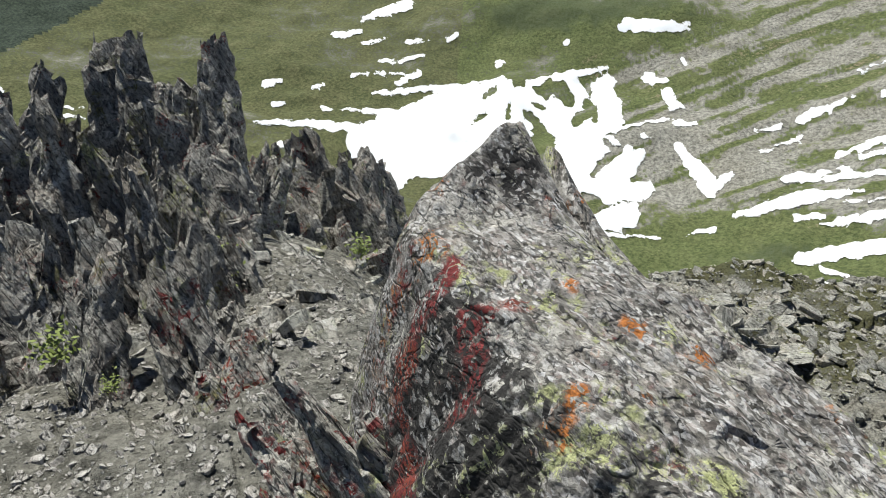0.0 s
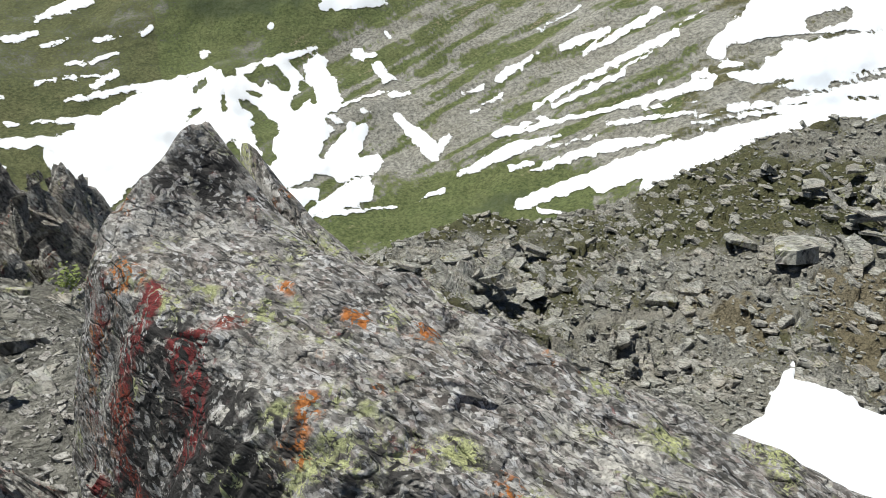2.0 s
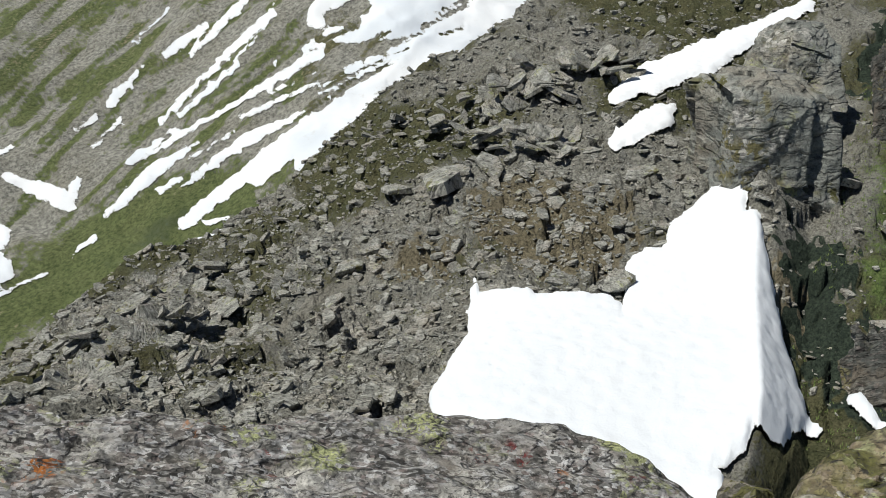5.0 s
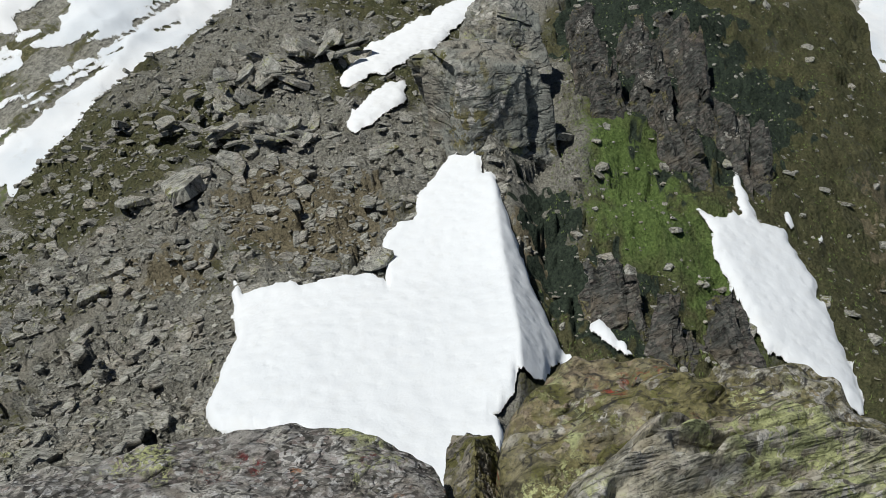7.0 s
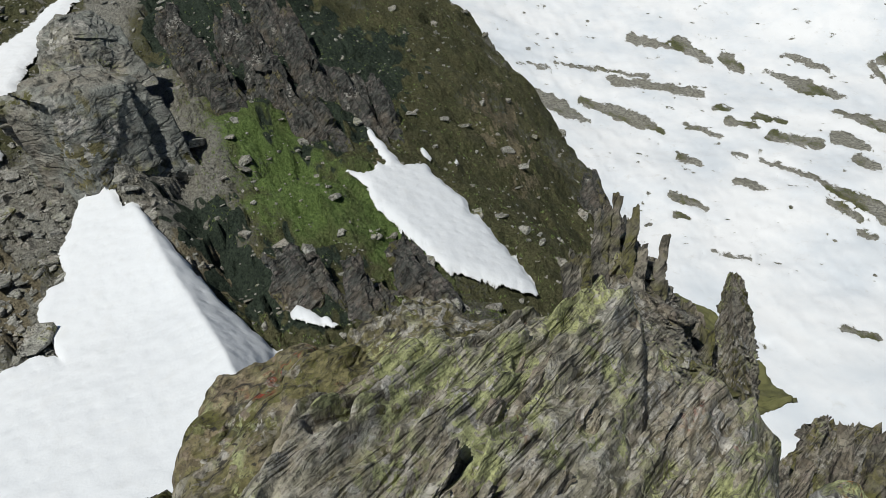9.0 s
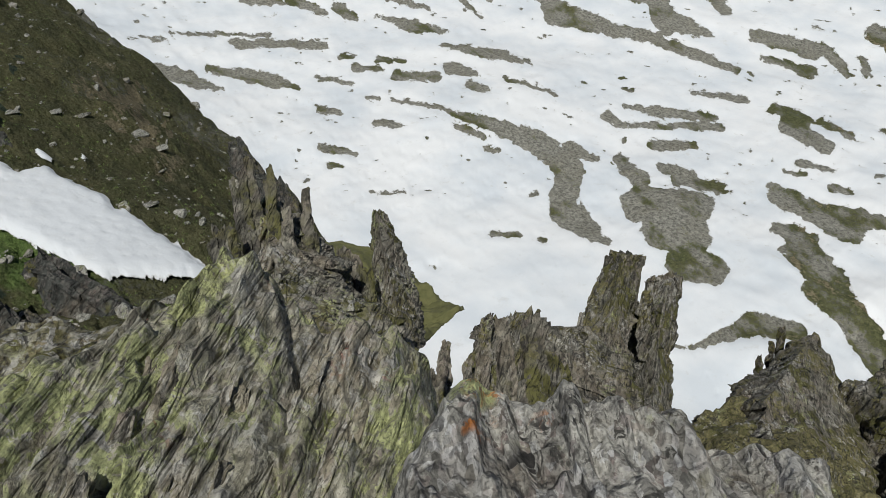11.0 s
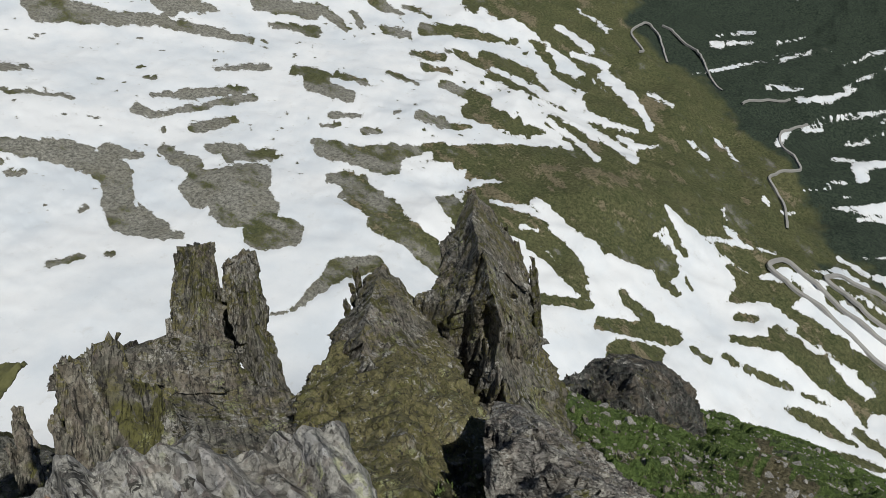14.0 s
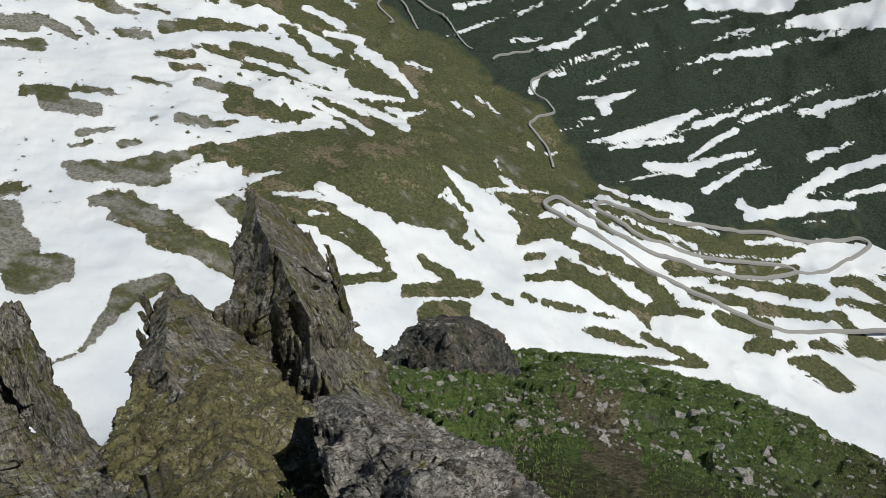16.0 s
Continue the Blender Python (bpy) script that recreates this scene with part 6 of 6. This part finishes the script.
pillar_a = tor("schist_pillar", [(-36.3, 147.4, 148.4, 150.5, 10.06), (-37.7, 147.0, 148.5, 150.4, 9.71), (-40.1, 146.2, 148.4, 150.3, 9.23), (-42.5, 145.3, 148.5, 150.7, 8.66), (-45.4, 145.3, 149.0, 151.2, 7.96), (-48.8, 145.9, 150.0, 152.0, 7.07), (-52.2, 145.8, 150.3, 153.3, 5.95)], 0.35, ROCK_CRAG, 601, "dark upright schist pillar split from its twin", BELOW, 0.8, teeth=0.1)
pillar_b = tor("schist_pillar", [(-37.1, 152.3, 153.5, 154.0, 9.95), (-38.0, 150.8, 152.8, 154.1, 9.68), (-40.9, 150.8, 153.0, 154.4, 9.13), (-44.2, 151.4, 153.4, 155.2, 8.43), (-47.2, 152.0, 154.4, 156.0, 7.72), (-50.4, 152.1, 155.0, 157.4, 6.84), (-53.1, 152.0, 155.7, 158.9, 5.95)], 0.35, ROCK_CRAG, 602, "upright fluted schist pillar beside a dark cleft", BELOW, 0.8, teeth=0.15)
low_wall = tor("fluted_wall", [(-42.5, 134.8, 135.7, 146.0, 7.62), (-43.6, 134.4, 136.7, 149.3, 7.42), (-46.0, 134.0, 140.6, 152.9, 6.98), (-48.6, 133.1, 142.9, 156.4, 6.31), (-51.8, 131.8, 144.2, 159.0, 5.40), (-56.4, 130.2, 145.7, 161.7, 4.16)], 0.5, ROCK_CRAG, 603, "low fluted wall of splintered grey schist", BELOW, 1.2, 0.25, 0.03)
pointed = tor("pointed_rock", [(-38.5, 165.4, 165.7, 166.1, 10.33), (-39.7, 163.9, 165.2, 168.1, 10.01), (-42.0, 162.4, 164.5, 171.0, 9.43), (-43.6, 161.4, 164.1, 172.9, 8.96), (-45.3, 161.7, 165.2, 174.9, 8.28), (-47.8, 157.4, 166.4, 177.7, 7.51), (-50.9, 155.1, 167.7, 180.2, 6.40)], 0.9, ROCK_CRAG, 604, "pointed mossy rock with a shaded flank", BELOW, 1.0, 0.6)
tooth = tor("rock_tooth", [(-32.6, 173.5, 173.8, 174.1, 11.66), (-34.2, 173.0, 173.9, 176.7, 11.27), (-36.3, 172.3, 175.1, 179.1, 10.82), (-38.8, 171.2, 176.4, 180.2, 10.06), (-40.8, 170.4, 177.6, 180.8, 9.53), (-42.3, 170.2, 178.6, 182.1, 9.47), (-44.3, 171.6, 178.3, 184.2, 9.37), (-47.1, 173.8, 180.1, 186.5, 8.70), (-49.7, 177.4, 182.6, 190.7, 7.87), (-54.2, 180.4, 184.6, 195.8, 6.40)], 1.3, ROCK_CRAG, 605, "large dark schist tooth with an overhanging shaded flank", BELOW, 1.2, 0.6)
tor("mossy_buttress", [(-43.9, 161.8, 167.6, 172.9, 8.49), (-45.7, 158.7, 167.6, 176.4, 7.67), (-47.7, 156.6, 168.3, 178.6, 6.85), (-50.4, 154.7, 169.7, 180.1, 5.96), (-53.5, 153.0, 171.2, 180.9, 5.09), (-57.4, 149.6, 172.4, 182.7, 4.05)], 0.7, ROCK_MOSS, 606, "olive mossy buttress dotted with pale stones", BELOW, 0.5, 0.3, upright=False)
tor("rock_ridge", [(-47.0, 179.1, 180.5, 182.5, 5.98), (-48.0, 178.8, 183.6, 191.1, 5.60), (-49.4, 178.7, 186.3, 200.1, 5.05), (-50.9, 178.8, 189.1, 206.6, 4.51), (-53.2, 179.6, 192.1, 214.9, 3.80), (-56.8, 180.6, 195.9, 223.1, 2.90)], 0.7, ROCK_DUSK, 607, "dark grey ridge of tilted broken schist", BELOW, 1.5, 0.3, upright=False)
tor("stony_knoll", [(-42.1, 191.0, 193.6, 195.6, 20.19), (-43.3, 187.8, 192.3, 198.5, 19.06), (-45.4, 185.9, 192.7, 202.5, 17.68), (-47.9, 184.8, 193.2, 205.4, 16.20)], 2.0, ROCK_DARK, 608, "dark stony knoll at the edge of the meadow", BELOW, 1.2, 0.5, upright=False)
tor("splintered_needle", [(-31.4, 115.5, 116.4, 117.7, 3.26), (-32.5, 115.1, 116.9, 120.4, 3.18), (-34.8, 114.6, 117.3, 122.2, 3.01), (-37.8, 114.1, 118.3, 124.7, 2.77), (-41.1, 113.7, 119.5, 127.4, 2.49), (-45.0, 113.6, 120.1, 131.2, 2.11)], 0.25, ROCK_SPINE, 609, "tall splintered schist needle with a mossy foot", BELOW, 1.6, 0.5, 0.2)
tor("leaning_needle", [(-32.8, 126.0, 126.4, 126.9, 3.51), (-34.3, 125.9, 126.7, 127.9, 3.41), (-37.2, 125.9, 127.4, 129.2, 3.24), (-39.7, 125.9, 128.1, 130.1, 3.09), (-42.9, 127.1, 128.8, 130.5, 2.82)], 0.18, ROCK_SPINE, 610, "single leaning needle of banded schist", BELOW, 1.6, 0.7, 0.1)
tor("brown_boulder", [(-42.6, 70.3, 72.3, 74.3, 1.32), (-43.5, 69.6, 72.2, 75.1, 1.27), (-45.4, 69.3, 72.2, 75.6, 1.20), (-47.5, 68.7, 72.0, 75.9, 1.10), (-51.0, 68.3, 71.8, 75.9, 0.96)], 0.1, ROCK_SPINE, 611, "brown boulder wedged beside the lichen-crusted rock", "", 0.6, 0.5, upright=False)

splinters(pillar_a, [(147.7, -36.4, 147.9, -41.2, 9.90, 0.35, 4, 0.3), (149.5, -36.5, 149.9, -41.2, 9.90, 0.25, 3, 0.3)], ROCK_CRAG, 701)
splinters(pillar_b, [(152.6, -37.2, 153.1, -41.9, 9.80, 0.30, 3, 0.3), (150.6, -38.3, 151.0, -42.4, 9.70, 0.20, 3, 0.3)], ROCK_CRAG, 711)
splinters(low_wall, [(135.7, -42.0, 135.2, -45.5, 7.50, 0.25, 4, 0.4), (137.8, -42.6, 137.6, -45.7, 7.50, 0.25, 4, 0.3), (139.6, -42.1, 139.4, -45.4, 7.50, 0.20, 3, 0.2), (141.6, -43.4, 141.5, -46.4, 7.50, 0.25, 4, 0.4), (144.5, -42.5, 144.6, -46.0, 7.40, 0.22, 4, 0.6), (146.1, -42.7, 146.3, -46.5, 7.40, 0.30, 4, 0.5), (143.2, -43.7, 143.2, -46.8, 7.30, 0.25, 4, 0.4)], ROCK_CRAG, 721)
splinters(pointed, [(163.3, -39.1, 164.4, -42.8, 10.20, 0.35, 4, 0.5), (165.7, -39.2, 166.8, -42.8, 10.00, 0.35, 4, 0.4), (162.3, -41.3, 163.3, -44.7, 9.80, 0.30, 4, 0.5), (167.9, -40.2, 169.3, -44.0, 9.80, 0.40, 4, 0.3)], ROCK_CRAG, 741)
splinters(tooth, [(173.5, -32.7, 175.1, -36.7, 11.60, 0.50, 5, 0.6), (177.4, -34.8, 179.6, -39.6, 11.00, 0.40, 5, 0.4), (178.6, -35.6, 180.8, -40.1, 10.80, 0.30, 4, 0.4), (172.7, -35.1, 174.4, -39.4, 11.20, 0.45, 4, 0.5)], ROCK_CRAG, 751)
tor("grassy_hump", [(-35.6, 118.3, 120.4, 122.3, 7.60), (-36.9, 117.6, 121.3, 125.8, 7.30), (-39.2, 116.6, 122.6, 130.3, 6.90), (-41.3, 115.5, 122.9, 133.9, 6.40), (-42.2, 114.9, 121.7, 131.9, 6.10), (-44.1, 113.6, 120.1, 129.3, 5.50), (-47.9, 111.5, 117.7, 126.1, 4.60)], 0.5, TURF, 612, "green grassy hump on the ridge beyond the needles", "", 0.5, 0.4, upright=False)

OUTCROP = "outcrops on the saddle"
far_out = on_ground(74.5, -23.6).xy.length
tor("rock_outcrop", [(-16.0, 72.5, 74.6, 76.8, far_out + 1.5), (-16.7, 70.3, 73.8, 77.9, far_out + 1.2), (-17.4, 68.8, 72.9, 79.0, far_out + 0.8), (-18.9, 68.9, 72.8, 80.0, far_out + 0.5), (-21.0, 69.6, 73.0, 80.4, far_out + 0.3), (-23.4, 69.7, 73.6, 80.7, far_out), (-25.5, 69.8, 74.5, 81.2, far_out - 0.5)], 1.0, ROCK_TOWER, 301, "massive grey-green rock outcrop above the snow", OUTCROP, 0.35, 0.6)
tor("rock_outcrop", [(-12.6, 74.6, 76.0, 77.6, far_out + 6.5), (-13.6, 73.2, 75.5, 78.6, far_out + 6), (-15.2, 72.6, 75.0, 79.3, far_out + 5), (-18.0, 72.0, 75.0, 80.0, far_out + 4)], 0.8, ROCK_TOWER, 302, "grey-green rock on the ridge behind the outcrop", OUTCROP, 0.35, 0.6)


CLIFF = "dark crags above the gully"
for i, (az_t, dip_t, az_b, dip_b, w, n, sharp) in enumerate((
    (81.8, -16.0, 83.7, -20.1, 0.07, 6, .2),
    (86.6, -17.6, 88.2, -21.1, 0.07, 6, .3),
    (88.3, -13.6, 90.2, -17.6, 0.08, 6, .3),
    (85.2, -14.4, 86.8, -18.3, 0.08, 6, .3),
    (90.6, -16.6, 92.5, -20.9, 0.08, 6, .4),
    (81.6, -13.6, 82.8, -17.0, 0.07, 5, .2),
    (94.0, -18.6, 95.7, -23.7, 0.07, 5, .5),
    (88.3, -19.0, 90.8, -23.2, 0.07, 5, .4),
    (96.3, -32.4, 99.1, -36.8, 0.10, 6, .3),
    (86.4, -32.0, 88.1, -35.7, 0.08, 5, .2),
    (91.9, -34.2, 93.2, -37.4, 0.08, 5, .2),
    (113.4, -28.0, 114.4, -31.0, 0.06, 5, .4),
    (115.8, -30.7, 116.6, -33.1, 0.05, 5, .4),
    (116.4, -31.4, 117.6, -33.9, 0.06, 5, .4),
)):
    base = on_ground(az_b, dip_b)
    w = w * base.length
    tip = heading(az_t, dip_t) * base.length * 1.03
    crag("dark_crag", tip, base, w, 0.6, ROCK_DARK, 400 + i, "dark mossy crag with painted shade standing out of the steep grass", CLIFF, n, None, 0.1, sharp)


# ---- scree: broken plates of schist on the saddle and slopes ----
def plate(rng, size):
    """An angular slab: an uneven polygon with a bevelled upper rim. Vertices and quads."""
    n = rng.randint(5, 7)
    lx, ly, lz = size, size * rng.uniform(0.5, 0.9), size * rng.uniform(0.1, 0.28)
    ang = sorted(rng.uniform(0, 2 * math.pi) for _ in range(n))
    ang = [0.6 * a + 0.4 * 2 * math.pi * i / n for i, a in enumerate(ang)]
    ring = [(math.cos(a) * lx * rng.uniform(0.42, 0.55), math.sin(a) * ly * rng.uniform(0.42, 0.55)) for a in ang]
    sx, sy = rng.uniform(-0.25, 0.25), rng.uniform(-0.25, 0.25)
    v = [(x, y, -0.5 * lz) for x, y in ring] + [(x, y, 0.35 * lz + sx * x + sy * y) for x, y in ring]
    v += [(x * 0.85, y * 0.85, 0.5 * lz + sx * x + sy * y) for x, y in ring]
    faces = [(i, (i + 1) % n, n + (i + 1) % n, n + i) for i in range(n)] + [(n + i, n + (i + 1) % n, 2 * n + (i + 1) % n, 2 * n + i) for i in range(n)]
    faces.append(tuple(range(2 * n, 3 * n)))
    return v, faces


def stone_mesh(name, parts, material):
    me = bpy.data.meshes.new(name)
    vs, fs, k = [], [], 0
    for v, f in parts:
        vs += v
        fs += [tuple(i + k for i in face) for face in f]
        k += len(v)
    me.from_pydata(vs, [], fs)
    me.materials.append(material)
    return me


def rest_pose(rng, az, r, size, steep=25):
    x, y = r * math.sin(radians(az)), r * math.cos(radians(az))
    return pose(x, y, float(ground_at(az, r)) + 0.08 * size, rng.uniform(-steep, steep), rng.uniform(-steep, steep), rng.uniform(0, 360))


def in_snow(az, r, margin=-0.05):
    j, i = min(int(np.searchsorted(near_b, az)), len(near_b) - 1), min(int(np.searchsorted(near_r, r)), len(near_r) - 1)
    return near_snow[i, j] > margin


def on_earth(az, r):
    j, i = min(int(np.searchsorted(near_b, az)), len(near_b) - 1), min(int(np.searchsorted(near_r, r)), len(near_r) - 1)
    return ka["earth"].reshape(NEAR[0].shape)[i, j] > 0.3 or ka["trod"].reshape(NEAR[0].shape)[i, j] > 0.4


def on_path(az, r):
    j, i = min(int(np.searchsorted(near_b, az)), len(near_b) - 1), min(int(np.searchsorted(near_r, r)), len(near_r) - 1)
    return ka["trod"].reshape(NEAR[0].shape)[i, j] > 0.35


rng = random.Random(77)
shapes = [stone_mesh("slab", [plate(rng, 1.0)], STONE) for _ in range(14)]
made = 0
while made < 130:
    az, r = rng.uniform(14, 77), rng.uniform(15, 48)
    if in_snow(az, r) or on_path(az, r) or (52 < az < 68 and 15 < r < 24):
        continue
    size = min(1.4, 0.42 * rng.paretovariate(2.4))
    ob = new("stone", rng.choice(shapes))
    m = rest_pose(rng, az, r, size)
    ob.matrix_world = m @ Matrix.Diagonal((size, size, size, 1))
    tagged(ob, "angular grey schist slab lying on the scree", "stone", "slabs on the scree")
    made += 1


for az, dip, size, tilt, label in (
    (50.3, -26.2, 2.6, (-20, 15, 30), "large flat grey slab tilted on the scree"),
    (51.6, -25.3, 1.6, (-10, 25, 60), "flat grey slab leaning on a larger one"),
    (46.5, -26.7, 1.5, (10, 10, 80), "grey slab on the scree"),
    (65.4, -28.6, 1.2, (5, 20, 10), "brown-grey slab beside the snow"),
    (65.7, -33.0, 1.1, (0, 10, 120), "brown boulder at the edge of the snow"),
    (84.8, -25.6, 1.0, (40, 20, 10), "single pale boulder on the steep grass"),
    (54.4, -24.8, 1.8, (15, -10, 40), "pale grey slab on the scree"),
    (59.7, -22.7, 2.4, (10, -15, 80), "pale grey slab on the scree"),
    (68.0, -25.6, 1.0, (0, 20, 0), "grey slab beside the outcrop"),
    (81.5, -23.0, 1.2, (10, 10, 0), "pale slab at the foot of the outcrop"),
    (62.1, -33.2, 0.5, (0, 0, 0), "stone melting out of the snow edge"),
    (60.4, -34.5, 0.4, (0, 0, 30), "stone melting out of the snow edge"),
    (84.7, -18.5, 1.2, (20, 0, 0), "pale slab in the steep grass"),
):
    ob = new("stone", rng.choice(shapes))
    ob.matrix_world = Matrix.Translation(on_ground(az, dip)) @ pose(0, 0, 0.1 * size, *tilt) @ Matrix.Diagonal((size, size, size, 1))
    tagged(ob, label, "stone", "slabs on the scree")


def heap(spot, wide, seed):
    """Large angular blocks that lie against each other."""
    rg = random.Random(seed)
    thing = new("rock_heap")
    thing.location = spot
    for _ in range(18):
        st = new("block", rg.choice(shapes))
        st.parent = thing
        w = wide * rg.uniform(0.22, 0.6)
        st.matrix_basis = pose(rg.uniform(-0.5, 0.5) * wide, rg.uniform(-0.5, 0.5) * wide, rg.uniform(-0.08, 0.2) * wide, rg.uniform(-35, 35), rg.uniform(-35, 35), rg.uniform(0, 360)) @ Matrix.Diagonal((w, w, w * 0.6, 1))
    tagged(thing, "heap of broken grey schist blocks on the scree", "rocks", "heaps of blocks on the saddle")


for i, (az, dip, w) in enumerate((
    (18.3, -35.0, 0.092),
    (24.2, -33.0, 0.100),
    (28.4, -31.5, 0.077),
    (20.4, -34.4, 0.092),
    (54.7, -19.9, 0.085),
    (58.4, -18.1, 0.092),
    (62.4, -17.0, 0.085),
    (56.1, -22.5, 0.085),
    (51.9, -21.6, 0.069),
    (60.5, -23.2, 0.092),
)):
    p = on_ground(az, dip)
    heap(p, w * p.length, 500 + i)


def cairn(spot, tall):
    """A pile of flat stones, laid one on another and narrowing upwards."""
    thing = new("cairn")
    thing.location = spot
    z, i = -0.1, 0
    while z < tall:
        k = 1 - 0.75 * z / tall
        for _ in range(3 if k > 0.6 else 2 if k > 0.4 else 1):
            st = new("stone", rng.choice(shapes))
            st.parent = thing
            w = 0.5 * k + 0.12
            st.matrix_basis = pose(rng.uniform(-0.18, 0.18) * k, rng.uniform(-0.18, 0.18) * k, z, rng.uniform(-8, 8), rng.uniform(-8, 8), rng.uniform(0, 360)) @ Matrix.Diagonal((w, w, w * 0.9, 1))
        z += 0.11
    tagged(thing, "small cairn of piled dark schist stones beside the path", "cairn")


cairn(on_ground(41.0, -38.0), 0.75)


def scatter(name, count, where, sizes, material, seed, label, steep=30, snow_ok=False):
    """Small stones past counting, in one mesh."""
    rg = random.Random(seed)
    parts, made = [], 0
    kinds_ = [plate(rg, 1.0) for _ in range(40)]
    while made < count:
        az, r = where(rg)
        made += 1
        if not snow_ok and (in_snow(az, r) or on_path(az, r)):
            continue
        size = sizes(rg)
        m = rest_pose(rg, az, r, size, steep)
        v, f = rg.choice(kinds_)
        parts.append(([tuple(m @ (Vector(p) * size)) for p in v], f))
    ob = new(name, stone_mesh(name, parts, material))
    return tagged(ob, label, "stones", kind="stuff")


scatter("scree", 27000, lambda g: (g.uniform(10, 77.5), 9 + 46 * g.random() ** 1.3), lambda g: min(0.7, 0.095 * g.paretovariate(1.75)), STONE, 5, "loose angular grey scree between the slabs")
scatter("slope_stones", 2600, lambda g: (g.uniform(78, 118), 14 + 40 * g.random()), lambda g: min(0.7, 0.08 * g.paretovariate(1.7)), STONE, 6, "grey stones scattered through the steep grass")
scatter("meadow_stones", 3200, lambda g: (g.uniform(183, 240), 9 + 28 * g.random()), lambda g: min(0.35, 0.05 * g.paretovariate(1.6)), GRAVEL, 7, "pale stones scattered over the green slope")
scatter("gravel", 9000, lambda g: (g.uniform(-60, -2), 1.3 + 3.6 * g.random()), lambda g: min(0.06, 0.012 * g.paretovariate(1.9)), GRAVEL, 8, "loose pale gravel and chips on the trodden ground", 35)
scatter("gully_rubble", 1200, lambda g: (g.uniform(-30, 6), 2.5 + 6 * g.random()), lambda g: min(0.22, 0.03 * g.paretovariate(1.6)), STONE, 9, "broken schist rubble in the gully", 40)
scatter("ledge_rubble", 4500, lambda g: (g.uniform(118, 205), 3.5 + 10 * g.random()), lambda g: min(0.22, 0.04 * g.paretovariate(1.6)), ROCK_CRAG, 10, "broken schist rubble between the pinnacles", 35)


# ---- plants ----
def grass(name, count, where, tall, seed, label):
    """Tufts of narrow blades, past counting, in one mesh."""
    rg = random.Random(seed)
    vs, fs = [], []
    for _ in range(count):
        az, r = where(rg)
        if in_snow(az, r) or on_earth(az, r):
            continue
        x, y, z = r * math.sin(radians(az)), r * math.cos(radians(az)), float(ground_at(az, r)) - 0.03
        for _b in range(5):
            a, h, w = rg.uniform(0, 6.28), tall * rg.uniform(0.5, 1.2), tall * 0.14
            bx, by = x + rg.uniform(-0.5, 0.5) * tall, y + rg.uniform(-0.5, 0.5) * tall
            lx, ly = math.cos(a) * tall * 0.5, math.sin(a) * tall * 0.5
            k = len(vs)
            vs += [(bx - math.sin(a) * w, by + math.cos(a) * w, z), (bx + math.sin(a) * w, by - math.cos(a) * w, z), (bx + lx * 0.5, by + ly * 0.5, z + h * 0.75), (bx + lx, by + ly, z + h)]
            fs += [(k, k + 1, k + 2), (k, k + 2, k + 3)]
    me = bpy.data.meshes.new(name)
    me.from_pydata(vs, [], fs)
    me.materials.append(BLADE)
    return tagged(new(name, me), label, "grass", kind="stuff")


grass("meadow_grass", 20000, lambda g: (g.uniform(183, 240), 4.5 + 31.5 * g.random() ** 0.8), 0.08, 3, "short green grass on the steep slope")
grass("gully_grass", 6000, lambda g: (g.uniform(81, 116), 14 + 34 * g.random()), 0.1, 4, "short green grass on the slope above the gully")
grass("ledge_grass", 3500, lambda g: (g.uniform(120, 188), 3 + 10 * g.random()), 0.07, 5, "short olive grass and moss between the pinnacles")


def plant(spot, size, seed):
    """A low cushion plant: short stems with many small leaves."""
    rg = random.Random(seed)
    thing = new("cushion_plant")
    thing.location = spot
    vs, fs = [], []
    for _ in range(150):
        c = Vector((rg.gauss(0, 0.45), rg.gauss(0, 0.45), abs(rg.gauss(0, 0.7)))) * size * 0.5
        u = Vector((rg.uniform(-1, 1), rg.uniform(-1, 1), rg.uniform(-0.3, 1))).normalized()
        w = u.cross(Vector((0.3, 0.2, 1))).normalized()
        k, L = len(vs), size * rg.uniform(0.1, 0.2)
        vs += [tuple(c - u * L * 0.5), tuple(c + w * L * 0.3), tuple(c + u * L * 0.5), tuple(c - w * L * 0.3)]
        fs.append((k, k + 1, k + 2, k + 3))
    me = bpy.data.meshes.new("foliage")
    me.from_pydata(vs, [], fs)
    me.materials.append(LEAF)
    leaves = new("foliage", me)
    leaves.parent = thing
    tagged(thing, "yellow-green cushion plant in a crack of the rock", "plant", "plants among the crags")


for i, (spot, size) in enumerate((
    ((-1.47, 2.10, -1.81), .16),
    ((-1.26, 2.03, -1.87), .07),
    ((-1.43, 3.62, -2.43), .2),
    ((-1.35, 3.48, -2.48), .18),
    ((-0.63, 3.57, -2.24), .15),
)):
    plant(spot, size, 60 + i)
